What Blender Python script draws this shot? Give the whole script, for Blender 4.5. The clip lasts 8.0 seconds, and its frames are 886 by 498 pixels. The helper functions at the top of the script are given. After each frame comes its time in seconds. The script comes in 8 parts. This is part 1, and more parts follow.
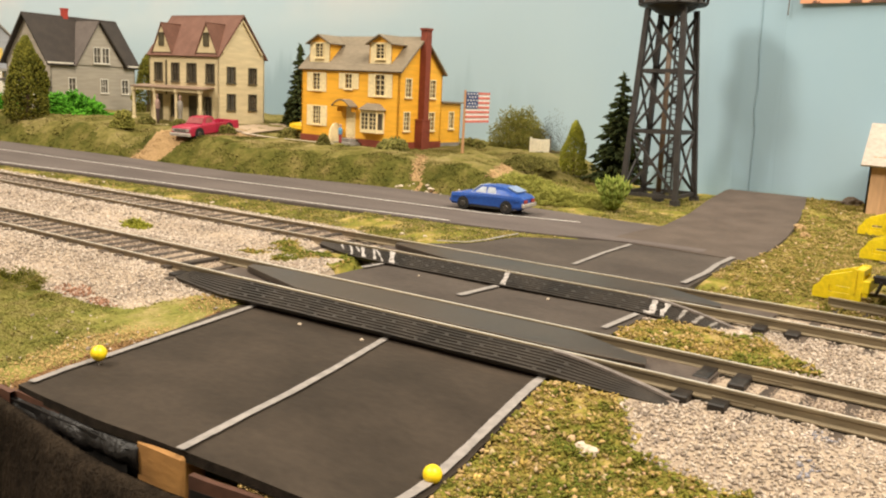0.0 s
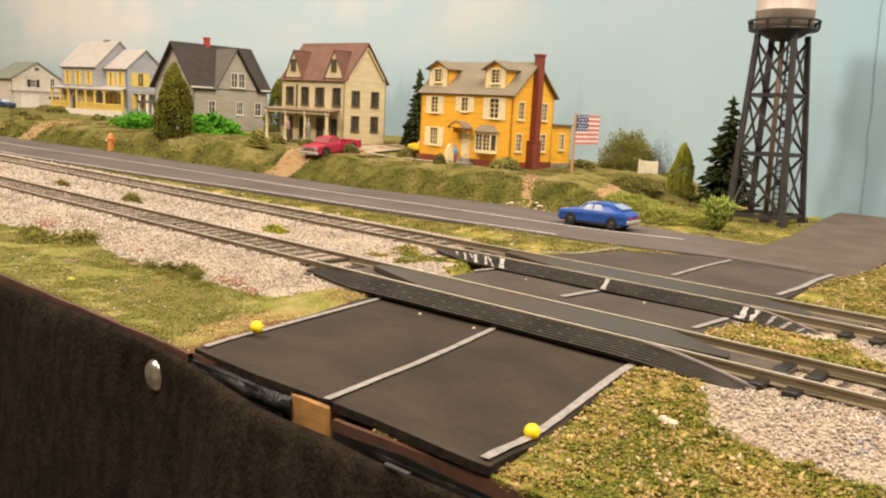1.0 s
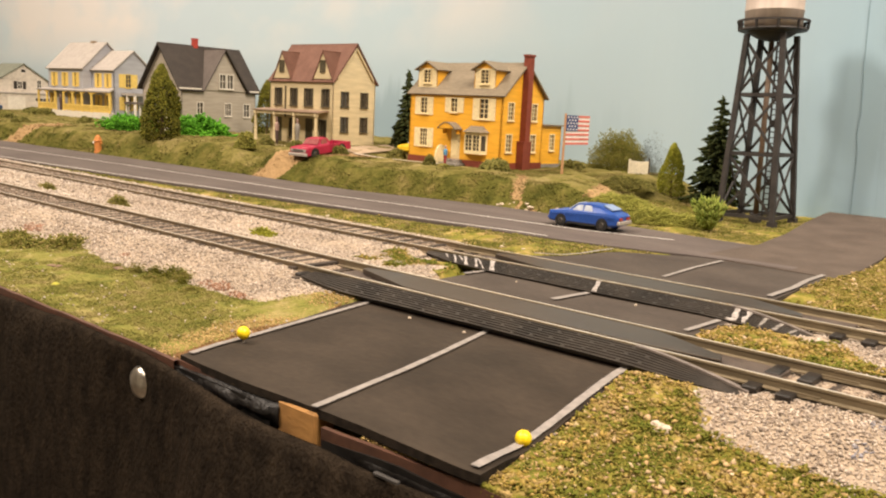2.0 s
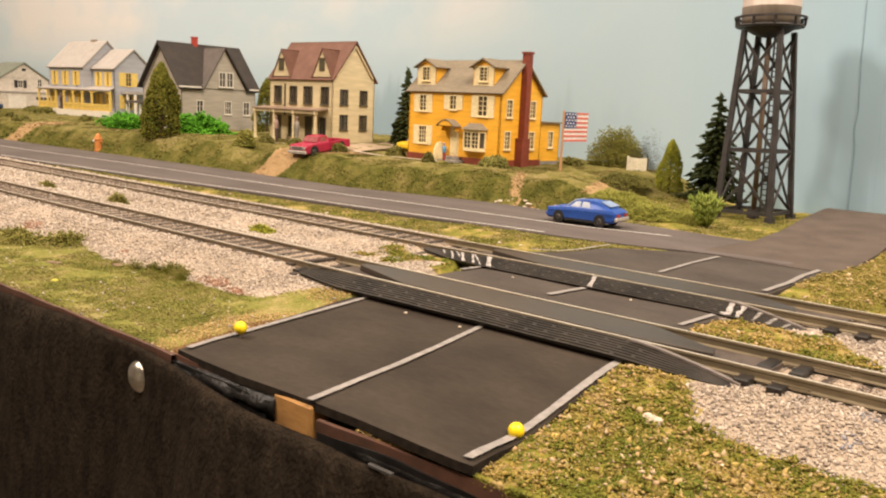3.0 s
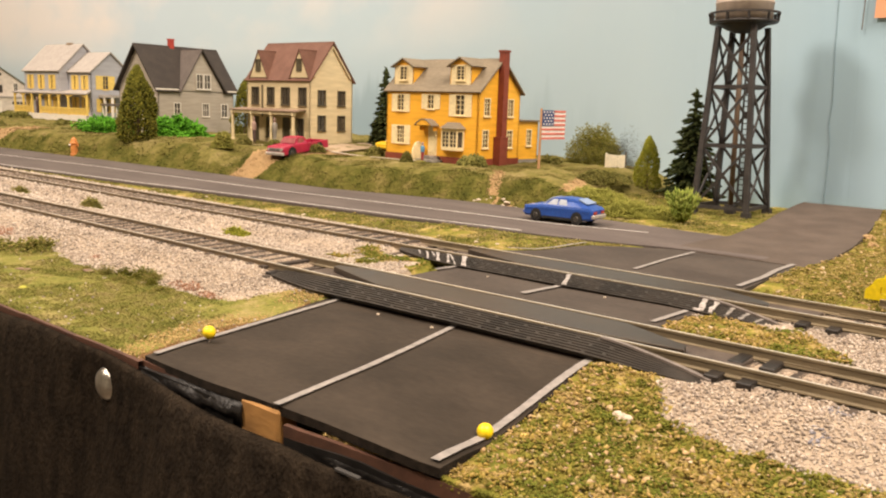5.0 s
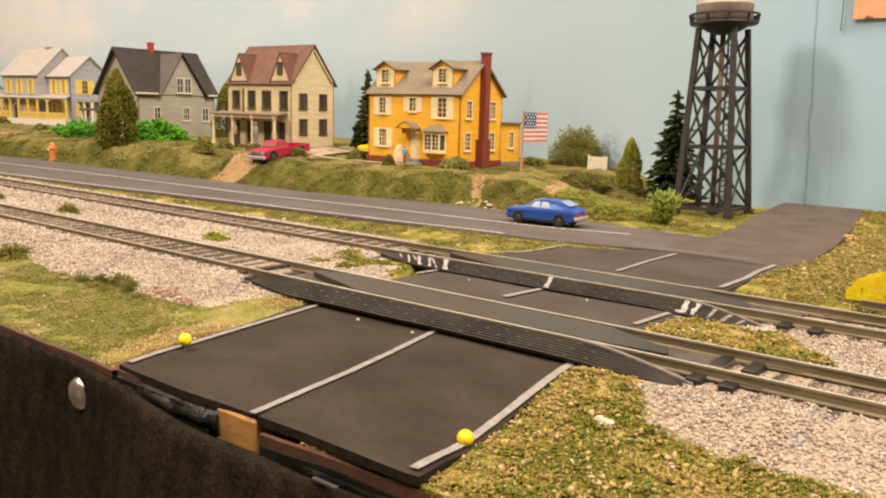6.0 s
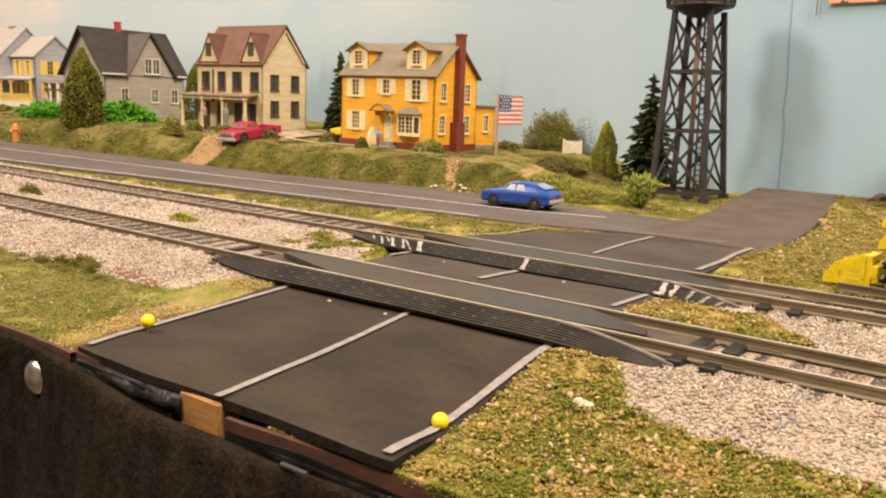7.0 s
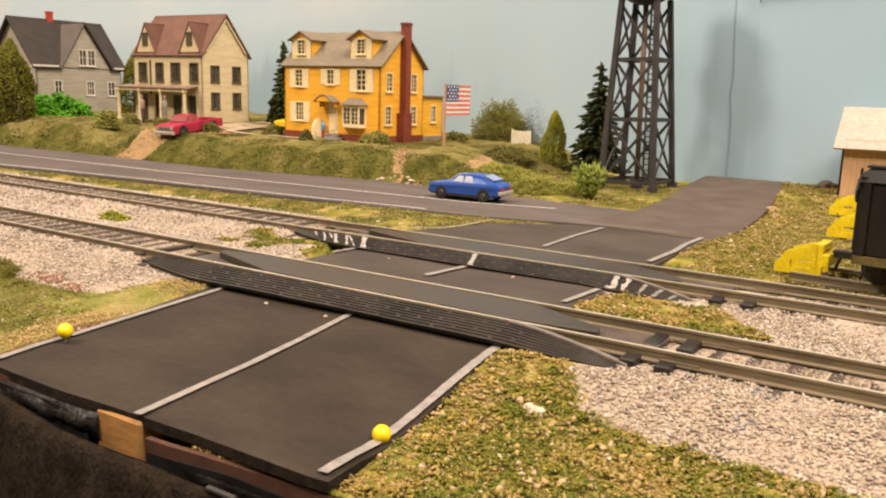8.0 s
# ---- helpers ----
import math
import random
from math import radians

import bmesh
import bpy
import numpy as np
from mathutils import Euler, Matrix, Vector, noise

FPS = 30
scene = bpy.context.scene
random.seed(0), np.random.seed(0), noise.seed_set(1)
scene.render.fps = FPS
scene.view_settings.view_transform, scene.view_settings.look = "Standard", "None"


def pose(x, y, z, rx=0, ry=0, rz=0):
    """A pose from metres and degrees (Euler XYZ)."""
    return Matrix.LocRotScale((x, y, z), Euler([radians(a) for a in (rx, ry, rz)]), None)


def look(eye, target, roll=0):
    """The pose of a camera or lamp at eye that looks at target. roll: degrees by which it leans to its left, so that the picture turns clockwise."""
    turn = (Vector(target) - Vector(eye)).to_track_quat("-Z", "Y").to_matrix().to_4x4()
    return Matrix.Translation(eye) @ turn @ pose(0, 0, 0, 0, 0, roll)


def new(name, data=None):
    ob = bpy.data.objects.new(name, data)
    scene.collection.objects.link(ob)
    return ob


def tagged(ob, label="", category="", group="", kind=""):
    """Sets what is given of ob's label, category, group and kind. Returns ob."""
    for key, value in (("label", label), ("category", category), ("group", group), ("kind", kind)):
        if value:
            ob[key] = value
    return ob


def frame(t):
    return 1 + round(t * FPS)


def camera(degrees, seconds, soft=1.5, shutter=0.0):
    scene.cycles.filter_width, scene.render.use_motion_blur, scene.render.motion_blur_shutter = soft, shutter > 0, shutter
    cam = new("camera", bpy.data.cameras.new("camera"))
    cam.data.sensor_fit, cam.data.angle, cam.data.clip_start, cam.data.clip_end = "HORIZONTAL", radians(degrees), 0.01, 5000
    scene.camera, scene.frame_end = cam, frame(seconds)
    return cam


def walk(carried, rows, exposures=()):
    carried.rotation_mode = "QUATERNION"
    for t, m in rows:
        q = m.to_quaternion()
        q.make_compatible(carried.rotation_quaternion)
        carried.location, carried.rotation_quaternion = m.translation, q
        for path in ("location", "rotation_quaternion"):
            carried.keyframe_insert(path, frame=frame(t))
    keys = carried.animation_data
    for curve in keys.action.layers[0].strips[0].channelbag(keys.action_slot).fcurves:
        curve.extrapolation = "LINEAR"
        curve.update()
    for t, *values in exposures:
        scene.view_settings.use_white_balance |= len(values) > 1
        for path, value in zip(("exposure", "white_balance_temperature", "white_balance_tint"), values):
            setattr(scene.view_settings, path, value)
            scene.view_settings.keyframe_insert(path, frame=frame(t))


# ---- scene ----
cam = camera(56.4, 8.0, 2.1)
PATH = [
    (0, 0.08132, -0.14642, 0.05297, 32.958, -10.894, 2.792),
    (0.5, 0.09332, -0.16356, 0.05175, 38.787, -10.219, 3.346),
    (1, 0.09653, -0.16708, 0.05226, 40.699, -9.668, 2.991),
    (1.5, 0.09507, -0.16497, 0.05272, 40.056, -9.585, 2.855),
    (3, 0.09729, -0.16542, 0.05227, 40.125, -9.755, 2.649),
    (3.5, 0.09963, -0.16311, 0.05279, 39.656, -10.230, 1.929),
    (4, 0.10002, -0.16369, 0.05274, 39.879, -10.161, 1.915),
    (4.5, 0.09947, -0.16319, 0.05252, 39.526, -9.989, 2.027),
    (6, 0.09872, -0.15986, 0.05237, 38.012, -9.539, 1.638),
    (6.5, 0.09725, -0.15804, 0.05052, 37.136, -9.723, 1.900),
    (7, 0.09526, -0.15566, 0.04952, 36.111, -10.365, 2.123),
    (7.5, 0.09394, -0.15306, 0.05056, 35.189, -10.391, 1.854),
    (8, 0.09128, -0.14657, 0.04912, 32.727, -10.868, 1.721),
]
walk(cam, [(t, pose(x, y, z, 90 + pitch, 0, yaw) @ pose(0, 0, 0, 0, 0, roll)) for t, x, y, z, yaw, pitch, roll in PATH],
     [(0, 0.35, 6050, 3), (0.5, 0.33, 6080, 4), (1.0, 0.37, 6150, 6), (1.6, 0.36, 6270, 8), (3.0, 0.36, 6350, 10), (4.5, 0.36, 6360, 10), (6.0, 0.34, 6350, 10), (8.0, 0.32, 6380, 11)])

# ---- light: a room with warm ceiling lamps, and an added side fill ----
world = bpy.data.worlds.new("room_air")
scene.world = world
world.use_nodes = True
world.node_tree.nodes["Background"].inputs[0].default_value = (1.0, 0.90, 0.78, 1)
world.node_tree.nodes["Background"].inputs[1].default_value = 0.10


def area_lamp(name, at, target, size_x, size_y, watts, colour):
    data = bpy.data.lights.new(name, "AREA")
    data.shape, data.size, data.size_y, data.energy, data.color = "RECTANGLE", size_x, size_y, watts, colour
    ob = new(name, data)
    ob.matrix_world = look(at, target)
    return ob


WARM = (1.0, 0.83, 0.68)
area_lamp("ceiling_lamp_key", (-0.98, -1.02, 1.45), (-0.1, 0.2, 0.0), 0.24, 0.24, 24, WARM)
area_lamp("ceiling_lamp_row", (0.0, -0.75, 1.45), (0.0, -0.10, 0.0), 1.3, 0.35, 10.5, WARM)
area_lamp("ceiling_lamp_back", (-1.2, 0.0, 1.48), (-0.9, 0.1, 0.0), 1.2, 0.35, 14, WARM)
# added fill from the right to brighten the houses' east walls; no known lamp
area_lamp("ceiling_lamp_side", (0.62, 0.02, 1.20), (-0.35, 0.2, 0.0), 0.35, 0.9, 26, WARM)


# ---- materials ----
def mat(name, c1, c2=None, scale=300.0, rough=0.7, bump=0.0, metal=0.0, fine=5.0, c3=None, spec=0.4, island=0.0, island_colours=None,
        lo=0.35, hi=0.65, coat=0.0, stretch=None, bump_dist=0.0004, objvar=0.0):
    """A surface with variation at two scales, optionally a colour of its own for every loose piece."""
    m = bpy.data.materials.new(name)
    m.use_nodes = True
    nt = m.node_tree
    b = nt.nodes["Principled BSDF"]
    b.inputs["Roughness"].default_value = rough
    b.inputs["Metallic"].default_value = metal
    b.inputs["Specular IOR Level"].default_value = spec
    b.inputs["Coat Weight"].default_value = coat
    link = nt.links.new
    tc = nt.nodes.new("ShaderNodeTexCoord")
    mp = nt.nodes.new("ShaderNodeMapping")
    if stretch:
        mp.inputs["Scale"].default_value = stretch
    link(tc.outputs["Object"], mp.inputs[0])
    n1, n2 = nt.nodes.new("ShaderNodeTexNoise"), nt.nodes.new("ShaderNodeTexNoise")
    n1.inputs["Scale"].default_value, n1.inputs["Detail"].default_value = scale, 4
    n2.inputs["Scale"].default_value, n2.inputs["Detail"].default_value = scale * fine, 5
    link(mp.outputs[0], n1.inputs[0]), link(mp.outputs[0], n2.inputs[0])
    c2 = c2 or tuple(v * 0.82 for v in c1)
    r1 = nt.nodes.new("ShaderNodeValToRGB")
    r1.color_ramp.elements[0].position, r1.color_ramp.elements[1].position = lo, hi
    r1.color_ramp.elements[0].color, r1.color_ramp.elements[1].color = (*c1, 1), (*c2, 1)
    link(n1.outputs[0], r1.inputs[0])
    out = r1.outputs[0]
    if island_colours:
        g = nt.nodes.new("ShaderNodeNewGeometry")
        r3 = nt.nodes.new("ShaderNodeValToRGB")
        r3.color_ramp.interpolation = "LINEAR"
        while len(r3.color_ramp.elements) < len(island_colours):
            r3.color_ramp.elements.new(0.5)
        for i, c in enumerate(island_colours):
            r3.color_ramp.elements[i].position = i / (len(island_colours) - 1)
        for i, c in enumerate(island_colours):
            r3.color_ramp.elements[i].color = (*c, 1)
        link(g.outputs["Random Per Island"], r3.inputs[0])
        mx = nt.nodes.new("ShaderNodeMixRGB")
        mx.inputs[0].default_value = island
        link(out, mx.inputs[1]), link(r3.outputs[0], mx.inputs[2])
        out = mx.outputs[0]
    if objvar:
        oi = nt.nodes.new("ShaderNodeObjectInfo")
        mr = nt.nodes.new("ShaderNodeMapRange")
        mr.inputs[3].default_value, mr.inputs[4].default_value = 1 - objvar, 1 + objvar
        link(oi.outputs["Random"], mr.inputs[0])
        hv = nt.nodes.new("ShaderNodeHueSaturation")
        link(mr.outputs[0], hv.inputs["Value"]), link(out, hv.inputs["Color"])
        out = hv.outputs[0]
    # fine grain over the large patches
    r2 = nt.nodes.new("ShaderNodeValToRGB")
    r2.color_ramp.elements[0].position, r2.color_ramp.elements[1].position = 0.3, 0.7
    lowc = c3 or (0.72, 0.72, 0.72)
    r2.color_ramp.elements[0].color, r2.color_ramp.elements[1].color = (*lowc, 1), (1.12, 1.12, 1.12, 1)
    link(n2.outputs[0], r2.inputs[0])
    mul = nt.nodes.new("ShaderNodeMixRGB")
    mul.blend_type, mul.inputs[0].default_value = "MULTIPLY", 0.6
    link(out, mul.inputs[1]), link(r2.outputs[0], mul.inputs[2])
    link(mul.outputs[0], b.inputs["Base Color"])
    mr2 = nt.nodes.new("ShaderNodeMapRange")
    mr2.inputs[3].default_value, mr2.inputs[4].default_value = max(0.05, rough - 0.1), min(1.0, rough + 0.1)
    link(n1.outputs[0], mr2.inputs[0]), link(mr2.outputs[0], b.inputs["Roughness"])
    if bump:
        bp = nt.nodes.new("ShaderNodeBump")
        bp.inputs["Strength"].default_value, bp.inputs["Distance"].default_value = bump, bump_dist
        link(n2.outputs[0], bp.inputs["Height"]), link(bp.outputs[0], b.inputs["Normal"])
    return m


M = {}
M["ballast_bed"] = mat("ballast_bed", (0.45, 0.36, 0.26), (0.31, 0.24, 0.172), 700, 0.95, 0.7, fine=6)
M["asphalt_pad"] = mat("asphalt_pad", (0.0285, 0.0213, 0.0146), (0.0485, 0.0365, 0.0258), 55, 0.80, 0.3, fine=14, stretch=(0.6, 1, 1), spec=0.2)
M["foam_side"] = mat("foam_side", (0.014, 0.011, 0.008), (0.030, 0.023, 0.017), 500, 0.95, 0.6, fine=6, spec=0.1)
M["asphalt_faded"] = mat("asphalt_faded", (0.050, 0.039, 0.031), (0.074, 0.059, 0.047), 55, 0.80, 0.3, fine=14, stretch=(0.6, 1, 1), spec=0.25)
M["asphalt_road"] = mat("asphalt_road", (0.090, 0.073, 0.065), (0.124, 0.102, 0.091), 60, 0.88, 0.3, fine=20, stretch=(0.3, 1, 1), spec=0.2)
M["asphalt_drive"] = mat("asphalt_drive", (0.084, 0.066, 0.053), (0.112, 0.088, 0.071), 70, 0.9, 0.6, fine=20, spec=0.15)
M["white_paint"] = mat("white_paint", (0.74, 0.70, 0.63), (0.50, 0.46, 0.41), 500, 0.7, 0.1, fine=4)
M["rubber_worn"] = mat("rubber_worn", (0.060, 0.045, 0.036), (0.105, 0.082, 0.066), 160, 0.6, 0.2, fine=8, spec=0.3)
M["rubber"] = mat("rubber", (0.022, 0.0178, 0.014), (0.040, 0.0322, 0.0252), 120, 0.52, 0.15, fine=12, spec=0.3)
M["rubber_flat"] = mat("rubber_flat", (0.036, 0.0285, 0.022), (0.052, 0.0415, 0.032), 80, 0.38, 0.05, fine=20, spec=0.42)
M["rubber_flat"].node_tree.nodes["Principled BSDF"].inputs["Specular Tint"].default_value = (1.0, 0.78, 0.60, 1)
M["rail"] = mat("rail", (0.225, 0.178, 0.110), (0.155, 0.122, 0.074), 300, 0.5, 0.1, metal=0.15, stretch=(0.2, 1, 1))
M["rail_weathered"] = mat("rail_weathered", (0.205, 0.152, 0.092), (0.142, 0.105, 0.064), 300, 0.6, 0.1, metal=0.1, stretch=(0.2, 1, 1))
M["rail_top"] = mat("rail_top", (0.74, 0.68, 0.57), (0.58, 0.52, 0.42), 300, 0.30, 0.0, metal=0.45, stretch=(0.2, 1, 1))
M["tie"] = mat("tie", (0.035, 0.026, 0.019), (0.075, 0.055, 0.039), 400, 0.85, 0.3, stretch=(1, 0.2, 1), objvar=0.35)
M["tie_black"] = mat("tie_black", (0.014, 0.011, 0.009), (0.028, 0.022, 0.017), 300, 0.5, 0.2)
M["backdrop"] = mat("backdrop", (0.36, 0.49, 0.58), (0.33, 0.46, 0.56), 4, 0.85)
M["wall_paint"] = mat("wall_paint", (0.70, 0.66, 0.58), (0.66, 0.62, 0.54), 3, 0.9)
M["floor"] = mat("floor", (0.25, 0.20, 0.15), (0.20, 0.16, 0.12), 4, 0.6)
M["fabric"] = mat("fabric", (0.014, 0.0102, 0.0068), (0.032, 0.0232, 0.0152), 300, 0.95, 1.0, fine=5, stretch=(1, 1, 0.5), spec=0.05, lo=0.36, hi=0.68, c3=(0.4, 0.4, 0.4), bump_dist=0.0008)
M["wood_raw"] = mat("wood_raw", (0.42, 0.215, 0.062), (0.28, 0.14, 0.04), 260, 0.75, 0.3, stretch=(0.5, 1, 1), fine=4)
M["hardboard"] = mat("hardboard", (0.100, 0.045, 0.027), (0.066, 0.030, 0.018), 150, 0.6, 0.2)
M["black_paint"] = mat("black_paint", (0.012, 0.011, 0.010), (0.02, 0.018, 0.016), 300, 0.35, 0.2)
M["grey_plain"] = mat("grey_plain", (0.16, 0.15, 0.14), (0.11, 0.10, 0.095), 300, 0.7)
M["chrome"] = mat("chrome", (0.55, 0.52, 0.46), (0.42, 0.39, 0.34), 300, 0.30, metal=1.0)
M["grey_stroke"] = mat("grey_stroke", (0.27, 0.24, 0.21), (0.11, 0.10, 0.09), 900, 0.75, 0.1, fine=3)
M["white_stroke"] = mat("white_stroke", (0.46, 0.42, 0.385), (0.19, 0.17, 0.155), 900, 0.75, 0.1, fine=3)
BALLAST = [(0.40, 0.325, 0.252), (0.50, 0.42, 0.335), (0.55, 0.47, 0.38), (0.34, 0.272, 0.21), (0.10, 0.081, 0.066), (0.43, 0.342, 0.265), (0.60, 0.525, 0.44), (0.20, 0.163, 0.13), (0.49, 0.405, 0.325)]
M["ballast"] = mat("ballast", (0.62, 0.52, 0.43), (0.36, 0.29, 0.225), 75, 0.95, island=0.80, island_colours=BALLAST, spec=0.2)
M["turf_tan"] = mat("turf_tan", (0.36, 0.245, 0.095), (0.42, 0.30, 0.125), 80, 0.95, 0.4, island=0.4, spec=0.1, island_colours=[(0.30, 0.20, 0.075), (0.38, 0.265, 0.10), (0.43, 0.305, 0.13), (0.34, 0.24, 0.09)])
M["dirt_tan"] = mat("dirt_tan", (0.36, 0.235, 0.105), (0.27, 0.175, 0.07), 160, 0.95, 0.7, fine=7, c3=(0.55, 0.5, 0.45), island=0.4, island_colours=[(0.24, 0.15, 0.06), (0.38, 0.25, 0.12), (0.46, 0.32, 0.17)])
M["red_dust"] = mat("red_dust", (0.30, 0.150, 0.085), (0.25, 0.12, 0.07), 200, 0.95, island=0.6, island_colours=[(0.20, 0.095, 0.055), (0.32, 0.165, 0.095), (0.40, 0.25, 0.17)])
M["grey_paint"] = mat("grey_paint", (0.29, 0.26, 0.235), (0.21, 0.19, 0.172), 500, 0.7, 0.1, fine=4)
M["edge_glint"] = mat("edge_glint", (0.22, 0.185, 0.16), (0.13, 0.108, 0.094), 300, 0.5, 0.1)
M["tape_grey"] = mat("tape_grey", (0.055, 0.050, 0.046), (0.040, 0.037, 0.034), 300, 0.6)
M["black_tape"] = mat("black_tape", (0.007, 0.006, 0.005), (0.013, 0.011, 0.010), 400, 0.42, 0.6, fine=3, spec=0.3)


def turf(name, stops, scale, jitter=0.35, low=0.34, bump=0.9):
    """Ground foam whose colour drifts from tuft to tuft and jumps a little from crumb to crumb."""
    m = mat(name, stops[1], stops[2], scale, 0.95, bump, fine=7, spec=0.08, island=jitter, island_colours=stops, c3=(0.5, 0.5, 0.45), bump_dist=0.0009)
    nt = m.node_tree
    r1 = [n for n in nt.nodes if n.type == "VALTORGB"][0]
    for n in nt.nodes:
        if n.type == "TEX_NOISE" and abs(n.inputs["Scale"].default_value - scale) < 1e-3:
            n.inputs["Detail"].default_value, n.inputs["Roughness"].default_value = 6, 0.68
    r = r1.color_ramp
    while len(r.elements) < len(stops):
        r.elements.new(0.5)
    for i, c in enumerate(stops):
        r.elements[i].position = low + (1 - 2 * low) * i / (len(stops) - 1)
    for i, c in enumerate(stops):
        r.elements[i].color = (*c, 1)
    return m


M["turf_front"] = turf("turf_front", [(0.115, 0.118, 0.019), (0.170, 0.162, 0.027), (0.220, 0.195, 0.036), (0.300, 0.228, 0.062), (0.38, 0.272, 0.115)], 95, 0.14, 0.40, 0.5)
M["turf_ochre"] = turf("turf_ochre", [(0.22, 0.172, 0.026), (0.29, 0.215, 0.042), (0.35, 0.248, 0.066), (0.41, 0.280, 0.115), (0.47, 0.335, 0.18)], 260, 0.45, 0.36, 0.4)
M["turf_emerald"] = turf("turf_emerald", [(0.080, 0.100, 0.015), (0.115, 0.134, 0.020), (0.158, 0.166, 0.027), (0.21, 0.192, 0.040)], 200, 0.35, 0.36, 0.4)
M["turf_clump"] = turf("turf_clump", [(0.105, 0.114, 0.018), (0.158, 0.156, 0.026), (0.205, 0.180, 0.036), (0.285, 0.216, 0.066), (0.36, 0.258, 0.115)], 190, 0.12, 0.40, 0.5)
M["turf_yard"] = turf("turf_yard", [(0.108, 0.100, 0.018), (0.180, 0.152, 0.032), (0.245, 0.194, 0.050), (0.32, 0.240, 0.080), (0.40, 0.292, 0.125)], 170, 0.25, 0.40, 0.5)
M["turf_lawn"] = turf("turf_lawn", [(0.122, 0.132, 0.027), (0.172, 0.170, 0.038), (0.220, 0.202, 0.052), (0.268, 0.228, 0.078), (0.34, 0.268, 0.118)], 120, 0.18)
M["turf_verge"] = turf("turf_verge", [(0.092, 0.096, 0.019), (0.140, 0.136, 0.030), (0.190, 0.172, 0.044), (0.245, 0.206, 0.070), (0.34, 0.268, 0.128)], 120, 0.2, 0.38, 0.5)
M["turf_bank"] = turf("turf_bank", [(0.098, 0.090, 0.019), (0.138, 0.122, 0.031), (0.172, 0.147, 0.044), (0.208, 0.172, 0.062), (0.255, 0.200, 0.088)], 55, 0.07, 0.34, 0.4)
# greener than the bank top, and darkened for the shade low on the slope
M["turf_slope_shade"] = turf("turf_slope_shade", [(0.056, 0.058, 0.011), (0.080, 0.079, 0.015), (0.104, 0.097, 0.021), (0.134, 0.116, 0.030), (0.178, 0.142, 0.048)], 70, 0.05, 0.34, 0.5)
M["crumb"] = mat("crumb", (0.42, 0.30, 0.12), (0.36, 0.24, 0.09), 300, 0.95, island=0.85, spec=0.1, island_colours=[(0.34, 0.24, 0.05), (0.42, 0.30, 0.09), (0.40, 0.28, 0.13), (0.42, 0.27, 0.16), (0.50, 0.39, 0.25), (0.18, 0.17, 0.03)])
M["earth_brown"] = mat("earth_brown", (0.18, 0.100, 0.042), (0.25, 0.155, 0.064), 200, 0.95, island=0.4, spec=0.1, island_colours=[(0.10, 0.050, 0.024), (0.19, 0.105, 0.048), (0.30, 0.19, 0.09)])
M["chip"] = mat("chip", (0.50, 0.36, 0.17), (0.42, 0.27, 0.12), 300, 0.95, island=0.9, spec=0.1, island_colours=[(0.42, 0.30, 0.08), (0.48, 0.35, 0.16), (0.46, 0.29, 0.15), (0.58, 0.47, 0.33), (0.36, 0.25, 0.07), (0.50, 0.34, 0.19), (0.27, 0.22, 0.05)])
M["bank_soil"] = mat("bank_soil", (0.062, 0.052, 0.022), (0.105, 0.083, 0.036), 140, 0.95, 0.6, island=0.4, spec=0.1, island_colours=[(0.036, 0.029, 0.013), (0.070, 0.056, 0.024), (0.11, 0.085, 0.036)])
M["ballast_grey"] = mat("ballast_grey", (0.26, 0.25, 0.27), (0.18, 0.175, 0.19), 120, 0.9, island=0.7, spec=0.2, island_colours=[(0.16, 0.15, 0.17), (0.28, 0.27, 0.30), (0.42, 0.39, 0.38)])
M["ballast_oily"] = mat("ballast_oily", (0.27, 0.205, 0.15), (0.15, 0.115, 0.085), 120, 0.95, island=0.7, spec=0.2, island_colours=[(0.15, 0.11, 0.08), (0.24, 0.18, 0.135), (0.32, 0.255, 0.195), (0.44, 0.36, 0.29), (0.20, 0.155, 0.115)])

# ---- building tools ----
def part(name, bm, material, parent, label="", smooth=False):
    me = bpy.data.meshes.new(name)
    bm.normal_update()
    bm.to_mesh(me)
    bm.free()
    if smooth:
        me.polygons.foreach_set("use_smooth", [True] * len(me.polygons))
    me.materials.append(material)
    ob = new(name, me)
    ob.parent = parent
    if label:
        ob["label"] = label
    return ob


def root(name, m, label, category, group="", kind=""):
    ob = new(name)
    ob.empty_display_size = 0.01
    ob.matrix_basis = m
    return tagged(ob, label, category, group, kind)


def box(bm, x0, x1, y0, y1, z0, z1):
    v = [bm.verts.new(p) for p in ((x0, y0, z0), (x1, y0, z0), (x1, y1, z0), (x0, y1, z0), (x0, y0, z1), (x1, y0, z1), (x1, y1, z1), (x0, y1, z1))]
    for f in ((3, 2, 1, 0), (4, 5, 6, 7), (0, 1, 5, 4), (1, 2, 6, 5), (2, 3, 7, 6), (3, 0, 4, 7)):
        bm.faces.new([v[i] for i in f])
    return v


def boxes(*sizes):
    bm = bmesh.new()
    for s in sizes:
        box(bm, *s)
    return bm


def bevelled(bm, width, segments=1):
    bmesh.ops.bevel(bm, geom=bm.edges[:], offset=width, segments=segments, affect="EDGES", profile=0.5)
    return bm


def prism(bm, pts, way):
    """A polygon of 3D points pushed along a vector."""
    way = Vector(way)
    a = [bm.verts.new(p) for p in pts]
    b = [bm.verts.new(Vector(p) + way) for p in pts]
    n = len(a)
    fs = [bm.faces.new(a[::-1]), bm.faces.new(b)]
    for i in range(n):
        fs.append(bm.faces.new((a[i], a[(i + 1) % n], b[(i + 1) % n], b[i])))
    bmesh.ops.recalc_face_normals(bm, faces=fs)
    return bm


